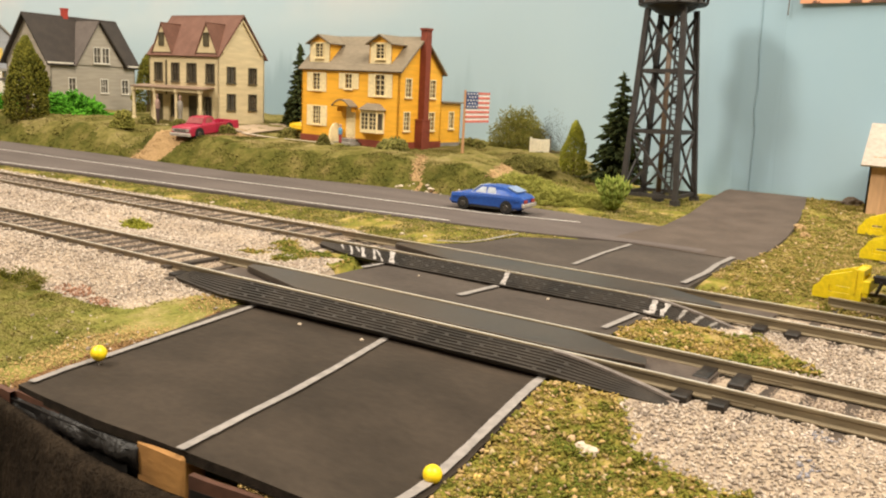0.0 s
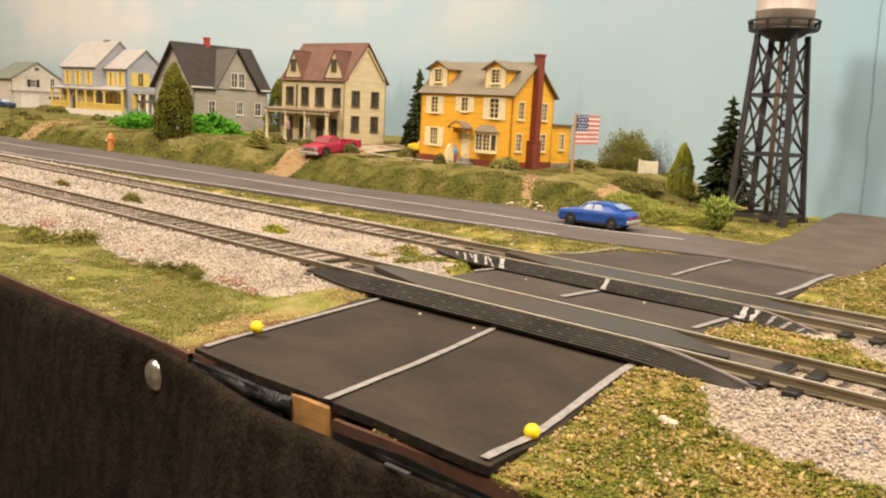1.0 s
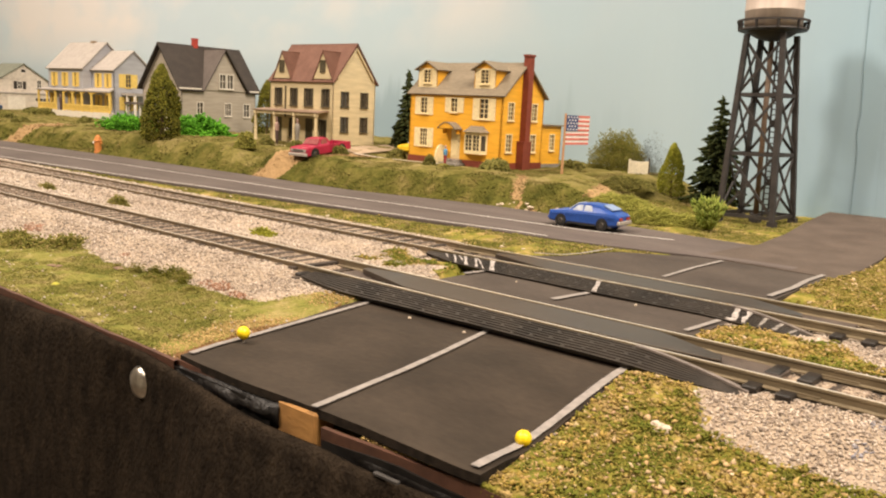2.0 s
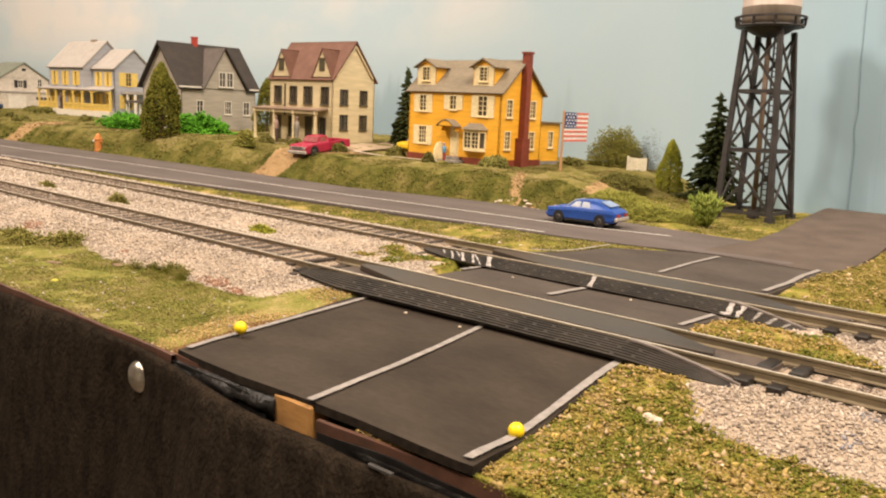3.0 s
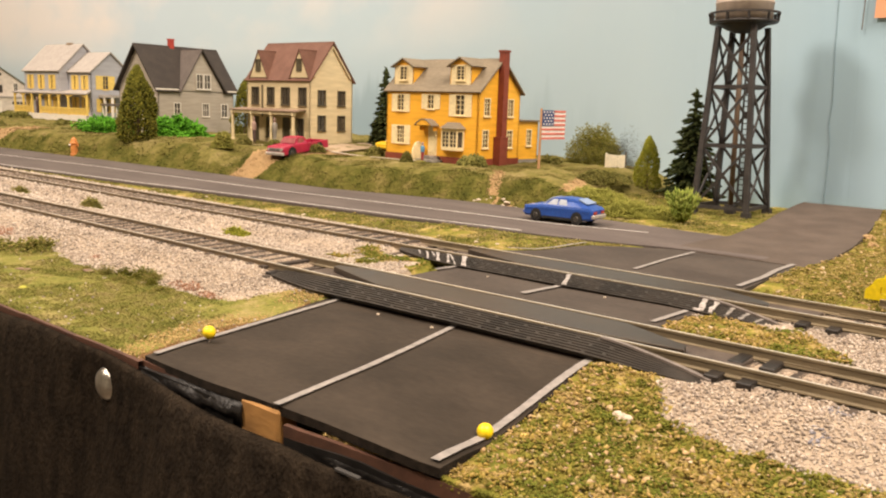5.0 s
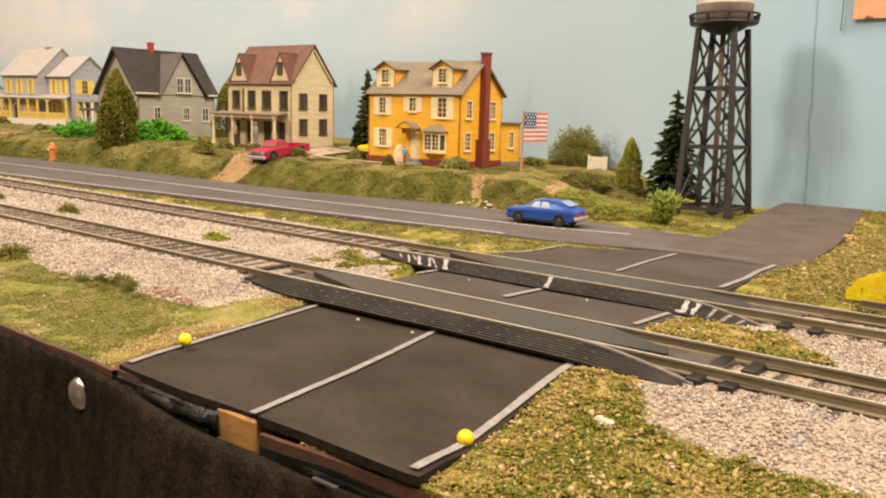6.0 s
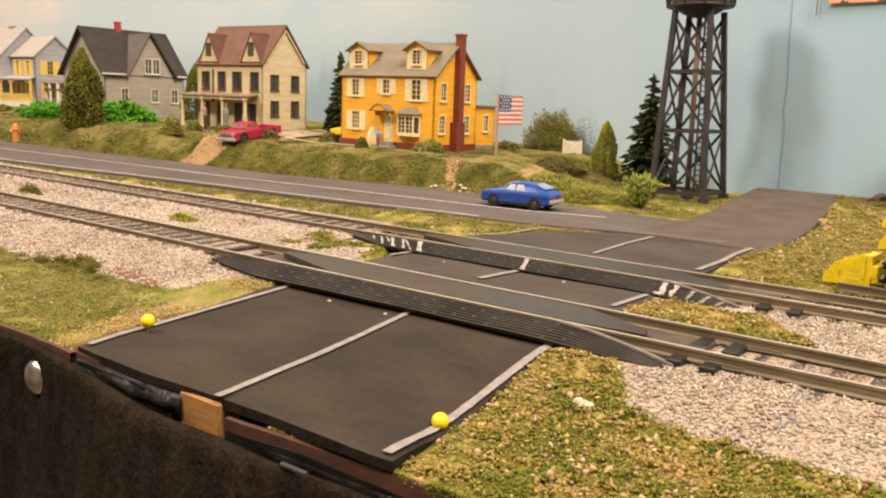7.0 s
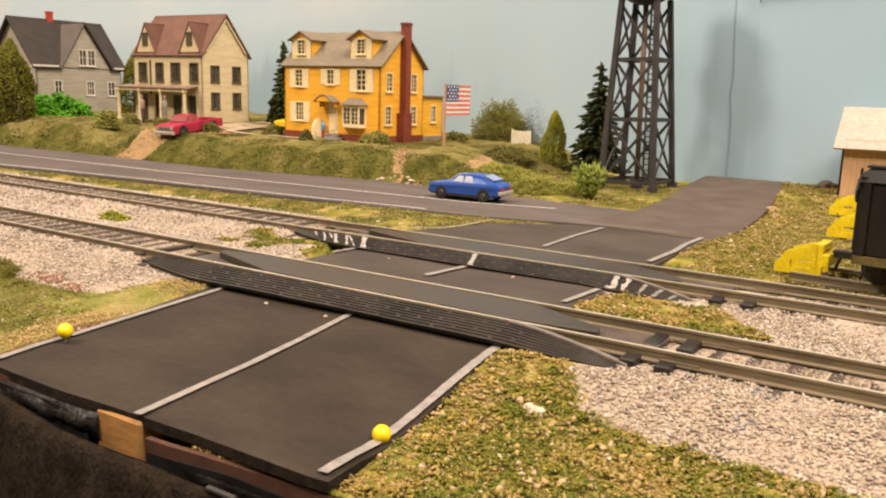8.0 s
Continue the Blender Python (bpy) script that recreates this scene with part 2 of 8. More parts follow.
def beam(bm, p, q, w, h=None):
    """A square bar from p to q."""
    p, q = Vector(p), Vector(q)
    d = (q - p).normalized()
    up = Vector((0, 0, 1)) if abs(d.z) < 0.9 else Vector((0, 1, 0))
    s = d.cross(up).normalized()
    u = s.cross(d)
    h = h or w
    prism(bm, [p + s * w / 2 + u * h / 2, p - s * w / 2 + u * h / 2, p - s * w / 2 - u * h / 2, p + s * w / 2 - u * h / 2], q - p)
    return bm


def tube(bm, p, q, r0, r1=None, n=10):
    p, q = Vector(p), Vector(q)
    r1 = r0 if r1 is None else r1
    d = (q - p).normalized()
    s = d.orthogonal().normalized()
    u = d.cross(s)
    a = [bm.verts.new(p + (s * math.cos(i * math.tau / n) + u * math.sin(i * math.tau / n)) * r0) for i in range(n)]
    b = [bm.verts.new(q + (s * math.cos(i * math.tau / n) + u * math.sin(i * math.tau / n)) * r1) for i in range(n)]
    for i in range(n):
        bm.faces.new((a[i], a[(i + 1) % n], b[(i + 1) % n], b[i]))
    bm.faces.new(a[::-1]), bm.faces.new(b)
    return bm


def lathe(bm, profile, n=20, at=(0, 0, 0)):
    """Rings of (radius, height) round the z axis."""
    at = Vector(at)
    rings = []
    for r, z in profile:
        rings.append([bm.verts.new(at + Vector((r * math.cos(i * math.tau / n), r * math.sin(i * math.tau / n), z))) for i in range(n)])
    for a, b in zip(rings, rings[1:]):
        for i in range(n):
            bm.faces.new((a[i], a[(i + 1) % n], b[(i + 1) % n], b[i]))
    bm.faces.new(rings[0][::-1]), bm.faces.new(rings[-1])
    return bm


def lerp_table(table, x):
    xs, ys = zip(*table)
    return float(np.interp(x, xs, ys))


def smooth01(a, b, x):
    t = np.clip((x - a) / (b - a), 0, 1)
    return t * t * (3 - 2 * t)


def fast_noise(x, y, scale, seed):
    """Value noise for many points at once."""
    rng = np.random.default_rng(seed)
    T = rng.random((64, 64))
    u, v = x * scale + 1000.5, y * scale + 1000.5
    i, j = np.floor(u).astype(int), np.floor(v).astype(int)
    f, g = u - i, v - j
    f, g = f * f * (3 - 2 * f), g * g * (3 - 2 * g)
    i0, i1, j0, j1 = i % 64, (i + 1) % 64, j % 64, (j + 1) % 64
    return (T[i0, j0] * (1 - f) + T[i1, j0] * f) * (1 - g) + (T[i0, j1] * (1 - f) + T[i1, j1] * f) * g

# ---- room ----
def slab(name, x0, x1, y0, y1, z0, z1, material, label, category):
    ob = part(name, boxes((x0, x1, y0, y1, z0, z1)), material, None)
    return tagged(ob, label, category, kind="structure")


slab("floor", -3.2, 2.6, -2.6, 1.6, -1.15, -1.10, M["floor"], "brown floor of the layout room", "floor")
slab("ceiling", -3.2, 2.6, -2.6, 1.6, 1.55, 1.60, M["wall_paint"], "plain off-white room ceiling", "ceiling")
slab("wall_north", -3.2, 2.6, 1.5, 1.6, -1.1, 1.55, M["wall_paint"], "plain off-white room wall", "wall")
slab("wall_south", -3.2, 2.6, -2.6, -2.5, -1.1, 1.55, M["wall_paint"], "plain off-white room wall", "wall")
slab("wall_west", -3.2, -3.1, -2.5, 1.5, -1.1, 1.55, M["wall_paint"], "plain off-white room wall", "wall")
slab("wall_east", 2.5, 2.6, -2.5, 1.5, -1.1, 1.55, M["wall_paint"], "plain off-white room wall", "wall")

# ---- the plan of the layout: tracks run along x, near rail of the front track on y = 0 ----
GAUGE, Y2, RAIL_TOP = 0.0165, 0.058, 0.003
ROAD_NEAR = [(-1.6, 0.085), (-0.75, 0.094), (-0.54, 0.0985), (-0.39, 0.108), (-0.29, 0.118), (-0.2, 0.124), (-0.1, 0.134), (-0.065, 0.139), (-0.03, 0.15), (0.0, 0.15)]
ROAD_LINE = [(-1.6, 0.128), (-0.65, 0.143), (-0.48, 0.152), (-0.29, 0.155), (-0.2, 0.1625), (-0.1, 0.168), (-0.05, 0.181)]
ROAD_FAR = [(-1.6, 0.172), (-0.75, 0.185), (-0.55, 0.189), (-0.39, 0.192), (-0.28, 0.190), (-0.2, 0.207), (-0.17, 0.21), (-0.03, 0.198), (0.0, 0.198)]
BACK = [(-2.2, 0.52), (-0.9, 0.50), (-0.55, 0.485), (-0.4, 0.465), (-0.3, 0.435), (-0.22, 0.40), (-0.15, 0.365), (-0.10, 0.345), (-0.05, 0.338), (0.6, 0.338)]
PAD_L = [(0.0005, -0.0665), (0.010, -0.0658), (0.032, -0.0618), (0.052, -0.0584), (0.063, -0.0571), (0.072, -0.0556)]
PAD_R = [(0.0005, 0.0165), (0.0113, 0.0180), (0.0377, 0.0194), (0.0563, 0.0205), (0.066, 0.0217), (0.072, 0.0222)]


def np_table(table, x):
    xs, ys = zip(*table)
    return np.interp(x, xs, ys)


def wobble(x, y, scale, seed=0.0):
    return np.array([noise.noise((a * scale + seed, b * scale, seed)) for a, b in zip(np.ravel(x), np.ravel(y))]).reshape(np.shape(x))


def edge_back(x):
    """How far the front edge of the table draws back to the right of the road."""
    return 0.0068 * smooth01(-0.012, 0.022, x)


def bank_lip(x):
    """Where the undercut edge of the bank runs."""
    return np_table(ROAD_FAR, x) + 0.0062 + 0.009 * (fast_noise(x, x * 0 + 0.3, 45, 61) - 0.5) + 0.004 * (fast_noise(x, x * 0 + 0.5, 150, 62) - 0.5)


def bank_ledge(x):
    """1 where the bank is undercut, 0 elsewhere."""
    broken = 0.25 + 0.75 * smooth01(0.30, 0.50, fast_noise(x, x * 0 + 0.9, 62, 76))
    return smooth01(-0.362, -0.345, x) * (1 - smooth01(-0.272, -0.238, x)) * broken * 0.26


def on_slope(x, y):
    """The bank's steep side: greener turf, with its shade darkened into the colour."""
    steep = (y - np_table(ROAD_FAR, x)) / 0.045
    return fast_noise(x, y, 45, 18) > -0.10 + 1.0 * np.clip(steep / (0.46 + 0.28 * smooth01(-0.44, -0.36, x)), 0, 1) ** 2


def height(x, y):
    """The lie of the land, without the fine bumps."""
    x, y = np.asarray(x, float), np.asarray(y, float)
    z = np.full(x.shape, -0.0032)
    # front scenery falls a little towards the camera's right
    z = z - 0.0025 * smooth01(0.0, 0.03, x) * smooth01(-0.005, -0.05, y)
    # ballast shoulders
    bed = smooth01(-0.030, -0.010, y) * (1 - smooth01(0.084, 0.094, y))
    away = 1 - smooth01(-0.106, -0.096, x) * (1 - 0.25 * smooth01(0.046, 0.056, x))
    between = np.minimum(np.abs(y - GAUGE / 2), np.abs(y - Y2 - GAUGE / 2))
    z = z + bed * (0.0029 + 0.0017 * away * (1 - smooth01(0.017, 0.026, between)))
    # worn hollow between the rails east of the crossing
    z = z - 0.0002 * bed * smooth01(0.046, 0.054, x) * (1 - smooth01(0.007, 0.009, between))
    # the bank behind the road
    far = np_table(ROAD_FAR, x)
    top = 0.0152 + 0.0050 * smooth01(-0.31, -0.39, x) - 0.0012 * smooth01(-0.48, -0.60, x)
    rise = (0.85 * smooth01(far + 0.0, far + 0.024, y) + 0.15 * smooth01(far + 0.01, far + 0.050, y)) * smooth01(-0.085, -0.165, x)
    # undercut ledge in front of the yellow house
    ledge, lip = bank_ledge(x), bank_lip(x)
    step = 0.13 * smooth01(far, far + 0.006, y) + 0.55 * smooth01(lip, lip + 0.0046, y) + 0.17 * smooth01(lip + 0.003, far + 0.024, y) + 0.15 * smooth01(far + 0.01, far + 0.050, y)
    rise = rise + (step - rise) * ledge
    cut = np.exp(-((x + 0.40 + (y - 0.2) * 0.5) / 0.022) ** 2) * (1 - smooth01(far + 0.03, far + 0.085, y))
    z = z + (top + 0.0032) * rise * (1 - 0.30 * cut)
    z = z + (0.0034 * (fast_noise(x, y, 36, 71) - 0.5) + 0.0018 * (fast_noise(x, y, 95, 72) - 0.5)) * (0.45 + 0.55 * smooth01(-0.46, -0.38, x)) * smooth01(far + 0.002, far + 0.010, y) * (1 - smooth01(far + 0.030, far + 0.055, y)) * smooth01(-0.10, -0.17, x)
    # turf heaped against the sides of the front pad
    right = np_table(PAD_R, -y)
    beside = (y < -0.012) * np.exp(-np.clip(x - right, 0, 1) / 0.010) * (x > right - 0.004) * smooth01(-0.012, -0.020, y)
    rim = -0.0006 - 0.0007 * smooth01(-0.02, -0.07, y) - 0.0042 * smooth01(-0.012, 0.024, right) * smooth01(-0.008, -0.055, y) * (1 - 0.36 * smooth01(-0.046, -0.066, y))
    z = z + np.clip(rim - 0.0003 - 0.0013 * smooth01(-0.020, -0.045, y) - z, 0, 1) * beside - 0.0012 * beside * smooth01(-0.045, -0.058, y)
    left = np_table(PAD_L, -y)
    beside = (y < -0.012) * np.exp(-np.clip(left - x, 0, 1) / 0.008) * (x < left + 0.004)
    z = z + np.clip(-0.0020 - z, 0, 1) * beside * smooth01(-0.068, -0.060, y)
    # the verge meets the street
    near = np_table(ROAD_NEAR, x)
    z = z + 0.0016 * smooth01(near - 0.018, near - 0.003, y) * (y < near + 0.01) * (x < -0.05)
    # the ground behind the crossing and the tower
    yard = smooth01(0.085, 0.13, y) * smooth01(-0.165, -0.085, x)
    z = z + yard * 0.0026
    z = z + smooth01(0.20, 0.33, y) * smooth01(-0.06, 0.0, x) * 0.005
    z = np.where((y > -0.071) & (y < 0.002) & (x > np_table(PAD_L, -y) + 0.0012) & (x < np_table(PAD_R, -y) - 0.0012), np.minimum(z, -0.0072), z)
    z = np.where((y > np_table(ROAD_NEAR, x) - 0.012) & (y < far + 0.003) & (x < -0.02), np.minimum(z, -0.0008), z)
    return press(x, y, z)


def press(x, y, z):
    """Sinks the ground under the road pads and the side road."""
    left = np_table([(0.015, -0.072), (0.0765, -0.084), (0.090, -0.0825), (0.100, -0.0725), (0.126, -0.0655), (0.132, -0.062), (0.152, -0.036), (0.24, -0.0320), (0.31, -0.0384), (0.335, -0.0392)], y)
    right = np_table([(0.015, 0.0155), (0.07, 0.0135), (0.12, 0.0135), (0.152, 0.0165), (0.205, 0.018), (0.24, 0.0150), (0.28, 0.0105), (0.31, 0.0062), (0.335, 0.0025)], y)
    inside = (x > left + 0.0012) & (x < right - 0.0012) & (y > 0.0165) & (y < 0.345)
    low = np_table([(0.0, -0.0030), (0.15, -0.0030), (0.205, -0.0018), (0.24, -0.0008), (0.28, 0.0008), (0.31, 0.0026), (0.335, 0.0035)], y)
    return np.where(inside, np.minimum(z, low), z)


def zone(x, y):
    """0 lawn, 1 ballast, 2 bank turf, 3 yard turf, 4 dirt."""
    edge = np_table([(-2.2, -0.026), (-0.25, -0.034), (-0.20, -0.024), (-0.16, -0.031), (-0.11, -0.028), (-0.088, -0.028), (-0.078, -0.010), (0.012, 0.0), (0.03, -0.006), (0.04, -0.024), (0.06, -0.027), (0.6, -0.03)], x)
    w = 0.002 * wobble(x, y, 160, 3.1)
    out = np.zeros(np.shape(x), int)
    ballast = (y > edge + w) & (y < np_table([(-2.2, 0.10), (-0.57, 0.094), (-0.3, 0.086), (0.6, 0.084)], x) + w)
    out[ballast] = 1
    out[(y >= np_table(ROAD_FAR, x) - 0.002) & (x < -0.12)] = 2
    out[(y > 0.084) & (out == 0) | (y > 0.084) & (x > -0.12) & (out != 1)] = 3
    between = ((x > 0.012) & (x < 0.060 + w * 2) & (y > 0.022) & (y < 0.05 + 0.004 * np.sin(x * 300)) & (y > 0.022 + (x - 0.012) * 0.12) & (y < 0.0505 - np.clip(x - 0.042, 0, 1) * 1.2 + w * 1.5))
    out[between] = 3
    out[(x > -0.110) & (x < -0.070) & (y > 0.030) & (y < 0.052)] = np.where(wobble(x, y, 120, 7.7)[(x > -0.110) & (x < -0.070) & (y > 0.030) & (y < 0.052)] > 0.0, 3, 1)
    return out


def on_drive(x, y):
    c = -0.376 + (y - 0.20) * 0.55 + 0.004 * (fast_noise(x, y, 150, 77) - 0.5)
    left = np.abs(x + 0.772 - (y - 0.20) * 0.9) < 0.014
    return ((np.abs(x - c) < 0.0165 + 0.10 * np.clip(y - 0.225, 0, 0.2)) & (y < 0.258)) | (left & (y < 0.232))


def on_gully(x, y):
    """Bare earth washed out of the slope."""
    steep = (y - np_table(ROAD_FAR, x)) / 0.045
    a = (np.exp(-((x + 0.186 + (y - 0.235) * 0.55) / 0.0042) ** 2) > 0.5) & (steep < 1.0)
    b = (np.exp(-((x + 0.1405 + (y - 0.25) * 0.3) / 0.0050) ** 2) > 0.5) & (steep > 0.36) & (steep < 1.35)
    foot = (steep > -0.05) & (steep < 0.22) & (x > -0.172) & (x < -0.135)
    return (a | b | foot & (fast_noise(x, y, 120, 23) > 0.62)) & (fast_noise(x, y, 240, 21) > 0.30)


def build_ground():
    xs = np.concatenate([np.arange(-2.2, -0.9, 0.012), np.arange(-0.9, -0.42, 0.005), np.arange(-0.42, 0.14, 0.0022), np.arange(0.14, 0.62, 0.01)])
    ys = np.arange(-0.0712, 0.56, 0.0023)
    X, Y = np.meshgrid(xs, ys)
    Y = np.minimum(Y, np_table(BACK, X) + 0.004)
    Y = np.maximum(Y, -0.0712 + edge_back(X))
    Z = height(X, Y)
    zn = zone(X, Y)
    zn[(zn == 2) & (on_drive(X, Y) | on_gully(X, Y))] = 4
    brown = (zn == 0) & (X < -0.045) & (X > np_table(PAD_L, -Y) - 0.0065 + 0.0055 * smooth01(-0.046, -0.028, Y) + 0.006 * (fast_noise(X, Y, 120, 8) - 0.5))
    zn[brown] = 4
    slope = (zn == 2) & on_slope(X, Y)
    front = (zn == 0) & (X > -0.02) | (zn == 3)
    amp = np.choose(zn, [0.0006, 0.0003, 0.0022, 0.0010, 0.001])
    flat = (Y > np_table(ROAD_NEAR, X) - 0.004) & (Y < np_table(ROAD_FAR, X) + 0.002)
    Z = Z + amp * (wobble(X, Y, 55, 1.7) + 0.6 * wobble(X, Y, 160, 5.2)) * np.where(flat, 0.15, 1.0)
    Z = press(X, Y, Z)
    Z[0] = -0.03
    nx, ny = len(xs), len(ys)
    verts = np.stack([X, Y, Z], -1).reshape(-1, 3)
    i = np.arange((ny - 1) * nx).reshape(ny - 1, nx)[:, :-1].ravel()
    faces = np.stack([i, i + 1, i + nx + 1, i + nx], 1)
    me = bpy.data.meshes.new("ground")
    me.from_pydata(verts.tolist(), [], faces.tolist())
    for k in ("turf_lawn", "ballast_bed", "turf_bank", "turf_front", "dirt_tan", "earth_brown", "turf_slope_shade"):
        me.materials.append(M[k])
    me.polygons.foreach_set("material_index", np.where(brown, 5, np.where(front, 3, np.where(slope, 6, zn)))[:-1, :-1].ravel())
    me.polygons.foreach_set("use_smooth", [True] * len(faces))
    return tagged(new("ground", me), "sculpted scenery ground with lawn, ballast and banks", "ground", kind="structure")


build_ground()


def ground_z(x, y):
    return float(height(np.array([x]), np.array([y]))[0])


def ribbon(name, rows, thick, material, label, category, parent=None, kind="structure"):
    """A strip of road: rows of (left point, right point), given a thickness below."""
    bm = bmesh.new()
    grid = []
    for a, b in rows:
        a, b = Vector(a), Vector(b)
        grid.append([bm.verts.new(a.lerp(b, k / 6)) for k in range(7)])
    for r, s in zip(grid, grid[1:]):
        for k in range(6):
            bm.faces.new((r[k], r[k + 1], s[k + 1], s[k]))
    bmesh.ops.recalc_face_normals(bm, faces=bm.faces[:])
    if sum(f.normal.z for f in bm.faces) < 0:
        bmesh.ops.reverse_faces(bm, faces=bm.faces[:])
    res = bmesh.ops.extrude_face_region(bm, geom=bm.faces[:])
    low = [g for g in res["geom"] if isinstance(g, bmesh.types.BMVert)]
    for v in low:
        v.co.z -= thick
    bmesh.ops.recalc_face_normals(bm, faces=bm.faces[:])
    ob = part(name, bm, material, parent)
    return tagged(ob, label, category, kind=kind) if parent is None else tagged(ob, label)


# ---- roads ----
road_rows = []
for x in np.arange(-1.6, 0.001, 0.02):
    road_rows.append(((x, lerp_table(ROAD_NEAR, x), 0.0), (x, lerp_table(ROAD_FAR, x), 0.0)))
road = ribbon("road", road_rows, 0.0014, M["asphalt_road"], "grey weathered asphalt street with one white line", "road")


def stripe(points, width, parent, z=0.0003, name="painted_line"):
    """A painted line along a polyline of (x, y, z)."""
    bm = bmesh.new()
    pts = [Vector(p) for p in points]
    left, right = [], []
    for i, p in enumerate(pts):
        d = (pts[min(i + 1, len(pts) - 1)] - pts[max(i - 1, 0)]).normalized()
        s = Vector((-d.y, d.x, 0)) * width / 2 * (1 + 0.12 * noise.noise(p * 300) + 0.08 * noise.noise(p * 1100))
        left.append(bm.verts.new(p + s + Vector((0, 0, z))))
        right.append(bm.verts.new(p - s + Vector((0, 0, z))))
    for i in range(len(pts) - 1):
        bm.faces.new((right[i], right[i + 1], left[i + 1], left[i]))
    return part(name, bm, M["white_paint"] if parent is road else M["grey_paint"], parent)


def along(points, step=0.004):
    out = []
    for a, b in zip(points, points[1:]):
        a, b = Vector(a), Vector(b)
        n = max(1, int((b - a).length / step))
        out += [a.lerp(b, i / n) for i in range(n)]
    return out + [Vector(points[-1])]


stripe(along([(x, lerp_table(ROAD_NEAR, x) + 0.0034 + 0.0004 * math.sin(x * 90), 0) for x in np.arange(-0.95, -0.092, 0.01)]), 0.0013, road)
stripe(along([(x, lerp_table(ROAD_LINE, x), 0) for x in np.arange(-1.6, -0.05, 0.01)]), 0.0013, road)


def pad_z(x, y):
    return -0.0008 - 0.0007 * float(smooth01(-0.02, -0.07, y)) - 0.0042 * float(smooth01(-0.012, 0.024, x)) * float(smooth01(-0.008, -0.055, y)) * (1 - 0.36 * float(smooth01(-0.046, -0.066, y)))


def sheet(name, place, nu, nv, thick, material, label, category, round_edge=0.0, side=None):
    """A slab over place(u, v) with u, v from 0 to 1."""
    bm = bmesh.new()
    grid = [[bm.verts.new(place(i / nu, j / nv)) for i in range(nu + 1)] for j in range(nv + 1)]
    for r, q in zip(grid, grid[1:]):
        for k in range(nu):
            bm.faces.new((r[k], r[k + 1], q[k + 1], q[k]))
    bm.normal_update()
    if sum(f.normal.z for f in bm.faces) < 0:
        bmesh.ops.reverse_faces(bm, faces=bm.faces[:])
    border = [e for e in bm.edges if e.is_boundary]
    rim = list({v for e in border for v in e.verts})
    res = bmesh.ops.extrude_edge_only(bm, edges=border)
    for g in res["geom"]:
        if isinstance(g, bmesh.types.BMVert):
            g.co.z -= thick
        elif isinstance(g, bmesh.types.BMFace) and side:
            g.material_index = 1
    for v in rim:
        v.co.z -= round_edge
    ob = part(name, bm, material, None)
    if side:
        ob.data.materials.append(side)
    return tagged(ob, label, category, kind="structure")


def front_pad(u, v):
    far = 0.0706 + 0.0010 * math.sin(u * math.pi) - 0.0050 * u ** 2.2
    y = -(0.0005 + (far - 0.0005) * v) + 0.0003 * noise.noise((u * 9, v * 2, 0.3)) * v
    x = lerp_table(PAD_L, -y) * (1 - u) + lerp_table(PAD_R, -y) * u + 0.0002 * noise.noise((v * 12, u * 3, 2.2))
    return x, y, pad_z(x, y) + 0.0002 * noise.noise((x * 60, y * 60, 1.0))


pad_front = sheet("pavement_front", front_pad, 24, 24, 0.0019, M["asphalt_pad"], "black foam road pad with grey painted lines at the layout edge", "pavement", 0.0002, M["foam_side"])
pad_mid = sheet("pavement_middle", lambda u, v: (-0.0690 + 0.084 * u + 0.001 * v, 0.0185 + 0.036 * v, 0.0002 + 0.0001 * math.sin(u * 9)), 12, 8, 0.0025, M["asphalt_faded"], "faded black road pad between the two tracks", "pavement", 0.0002)


def back_pad(u, v):
    y = 0.0775 + 0.0745 * v
    xl = lerp_table([(0.077, -0.0835), (0.090, -0.0815), (0.100, -0.0715), (0.112, -0.0675), (0.126, -0.0645), (0.132, -0.061), (0.152, -0.0305)], y)
    xr = lerp_table([(0.077, 0.0125), (0.095, 0.0132), (0.12, 0.0128), (0.152, 0.0150)], y)
    return xl * (1 - u) + xr * u, y, -0.0004


pad_back = sheet("pavement_back", back_pad, 14, 14, 0.003, M["asphalt_faded"], "faded black road pad behind the second track", "pavement", 0.0002)
for pts, wide in (([(-0.0617, -0.0085), (-0.0592, -0.0252), (-0.0577, -0.0392), (-0.0564, -0.0516), (-0.0558, -0.0609), (-0.0541, -0.0692)], 0.0016),
                  ([(-0.0221, -0.0075), (-0.0179, -0.0285), (-0.0156, -0.0437), (-0.0144, -0.056), (-0.0136, -0.0622), (-0.0125, -0.0708)], 0.0016),
                  ([(0.0156, -0.0065), (0.0171, -0.0240), (0.0178, -0.0365), (0.0183, -0.0478), (0.0190, -0.057), (0.0198, -0.0648)], 0.0018)):
    stripe([(p.x, p.y, pad_z(p.x, p.y) + 0.0001) for p in along([(x, y, 0) for x, y in pts], 0.0009)], wide, pad_front)
for pts, wide in (([(-0.0290, 0.0325), (-0.0268, 0.0490)], 0.0020), ([(0.0124, 0.0300), (0.0138, 0.0480)], 0.0016), ([(-0.0680, 0.0405), (-0.0664, 0.0520)], 0.0015)):
    stripe(along([(x, y, 0.0003) for x, y in pts], 0.002), wide, pad_mid)
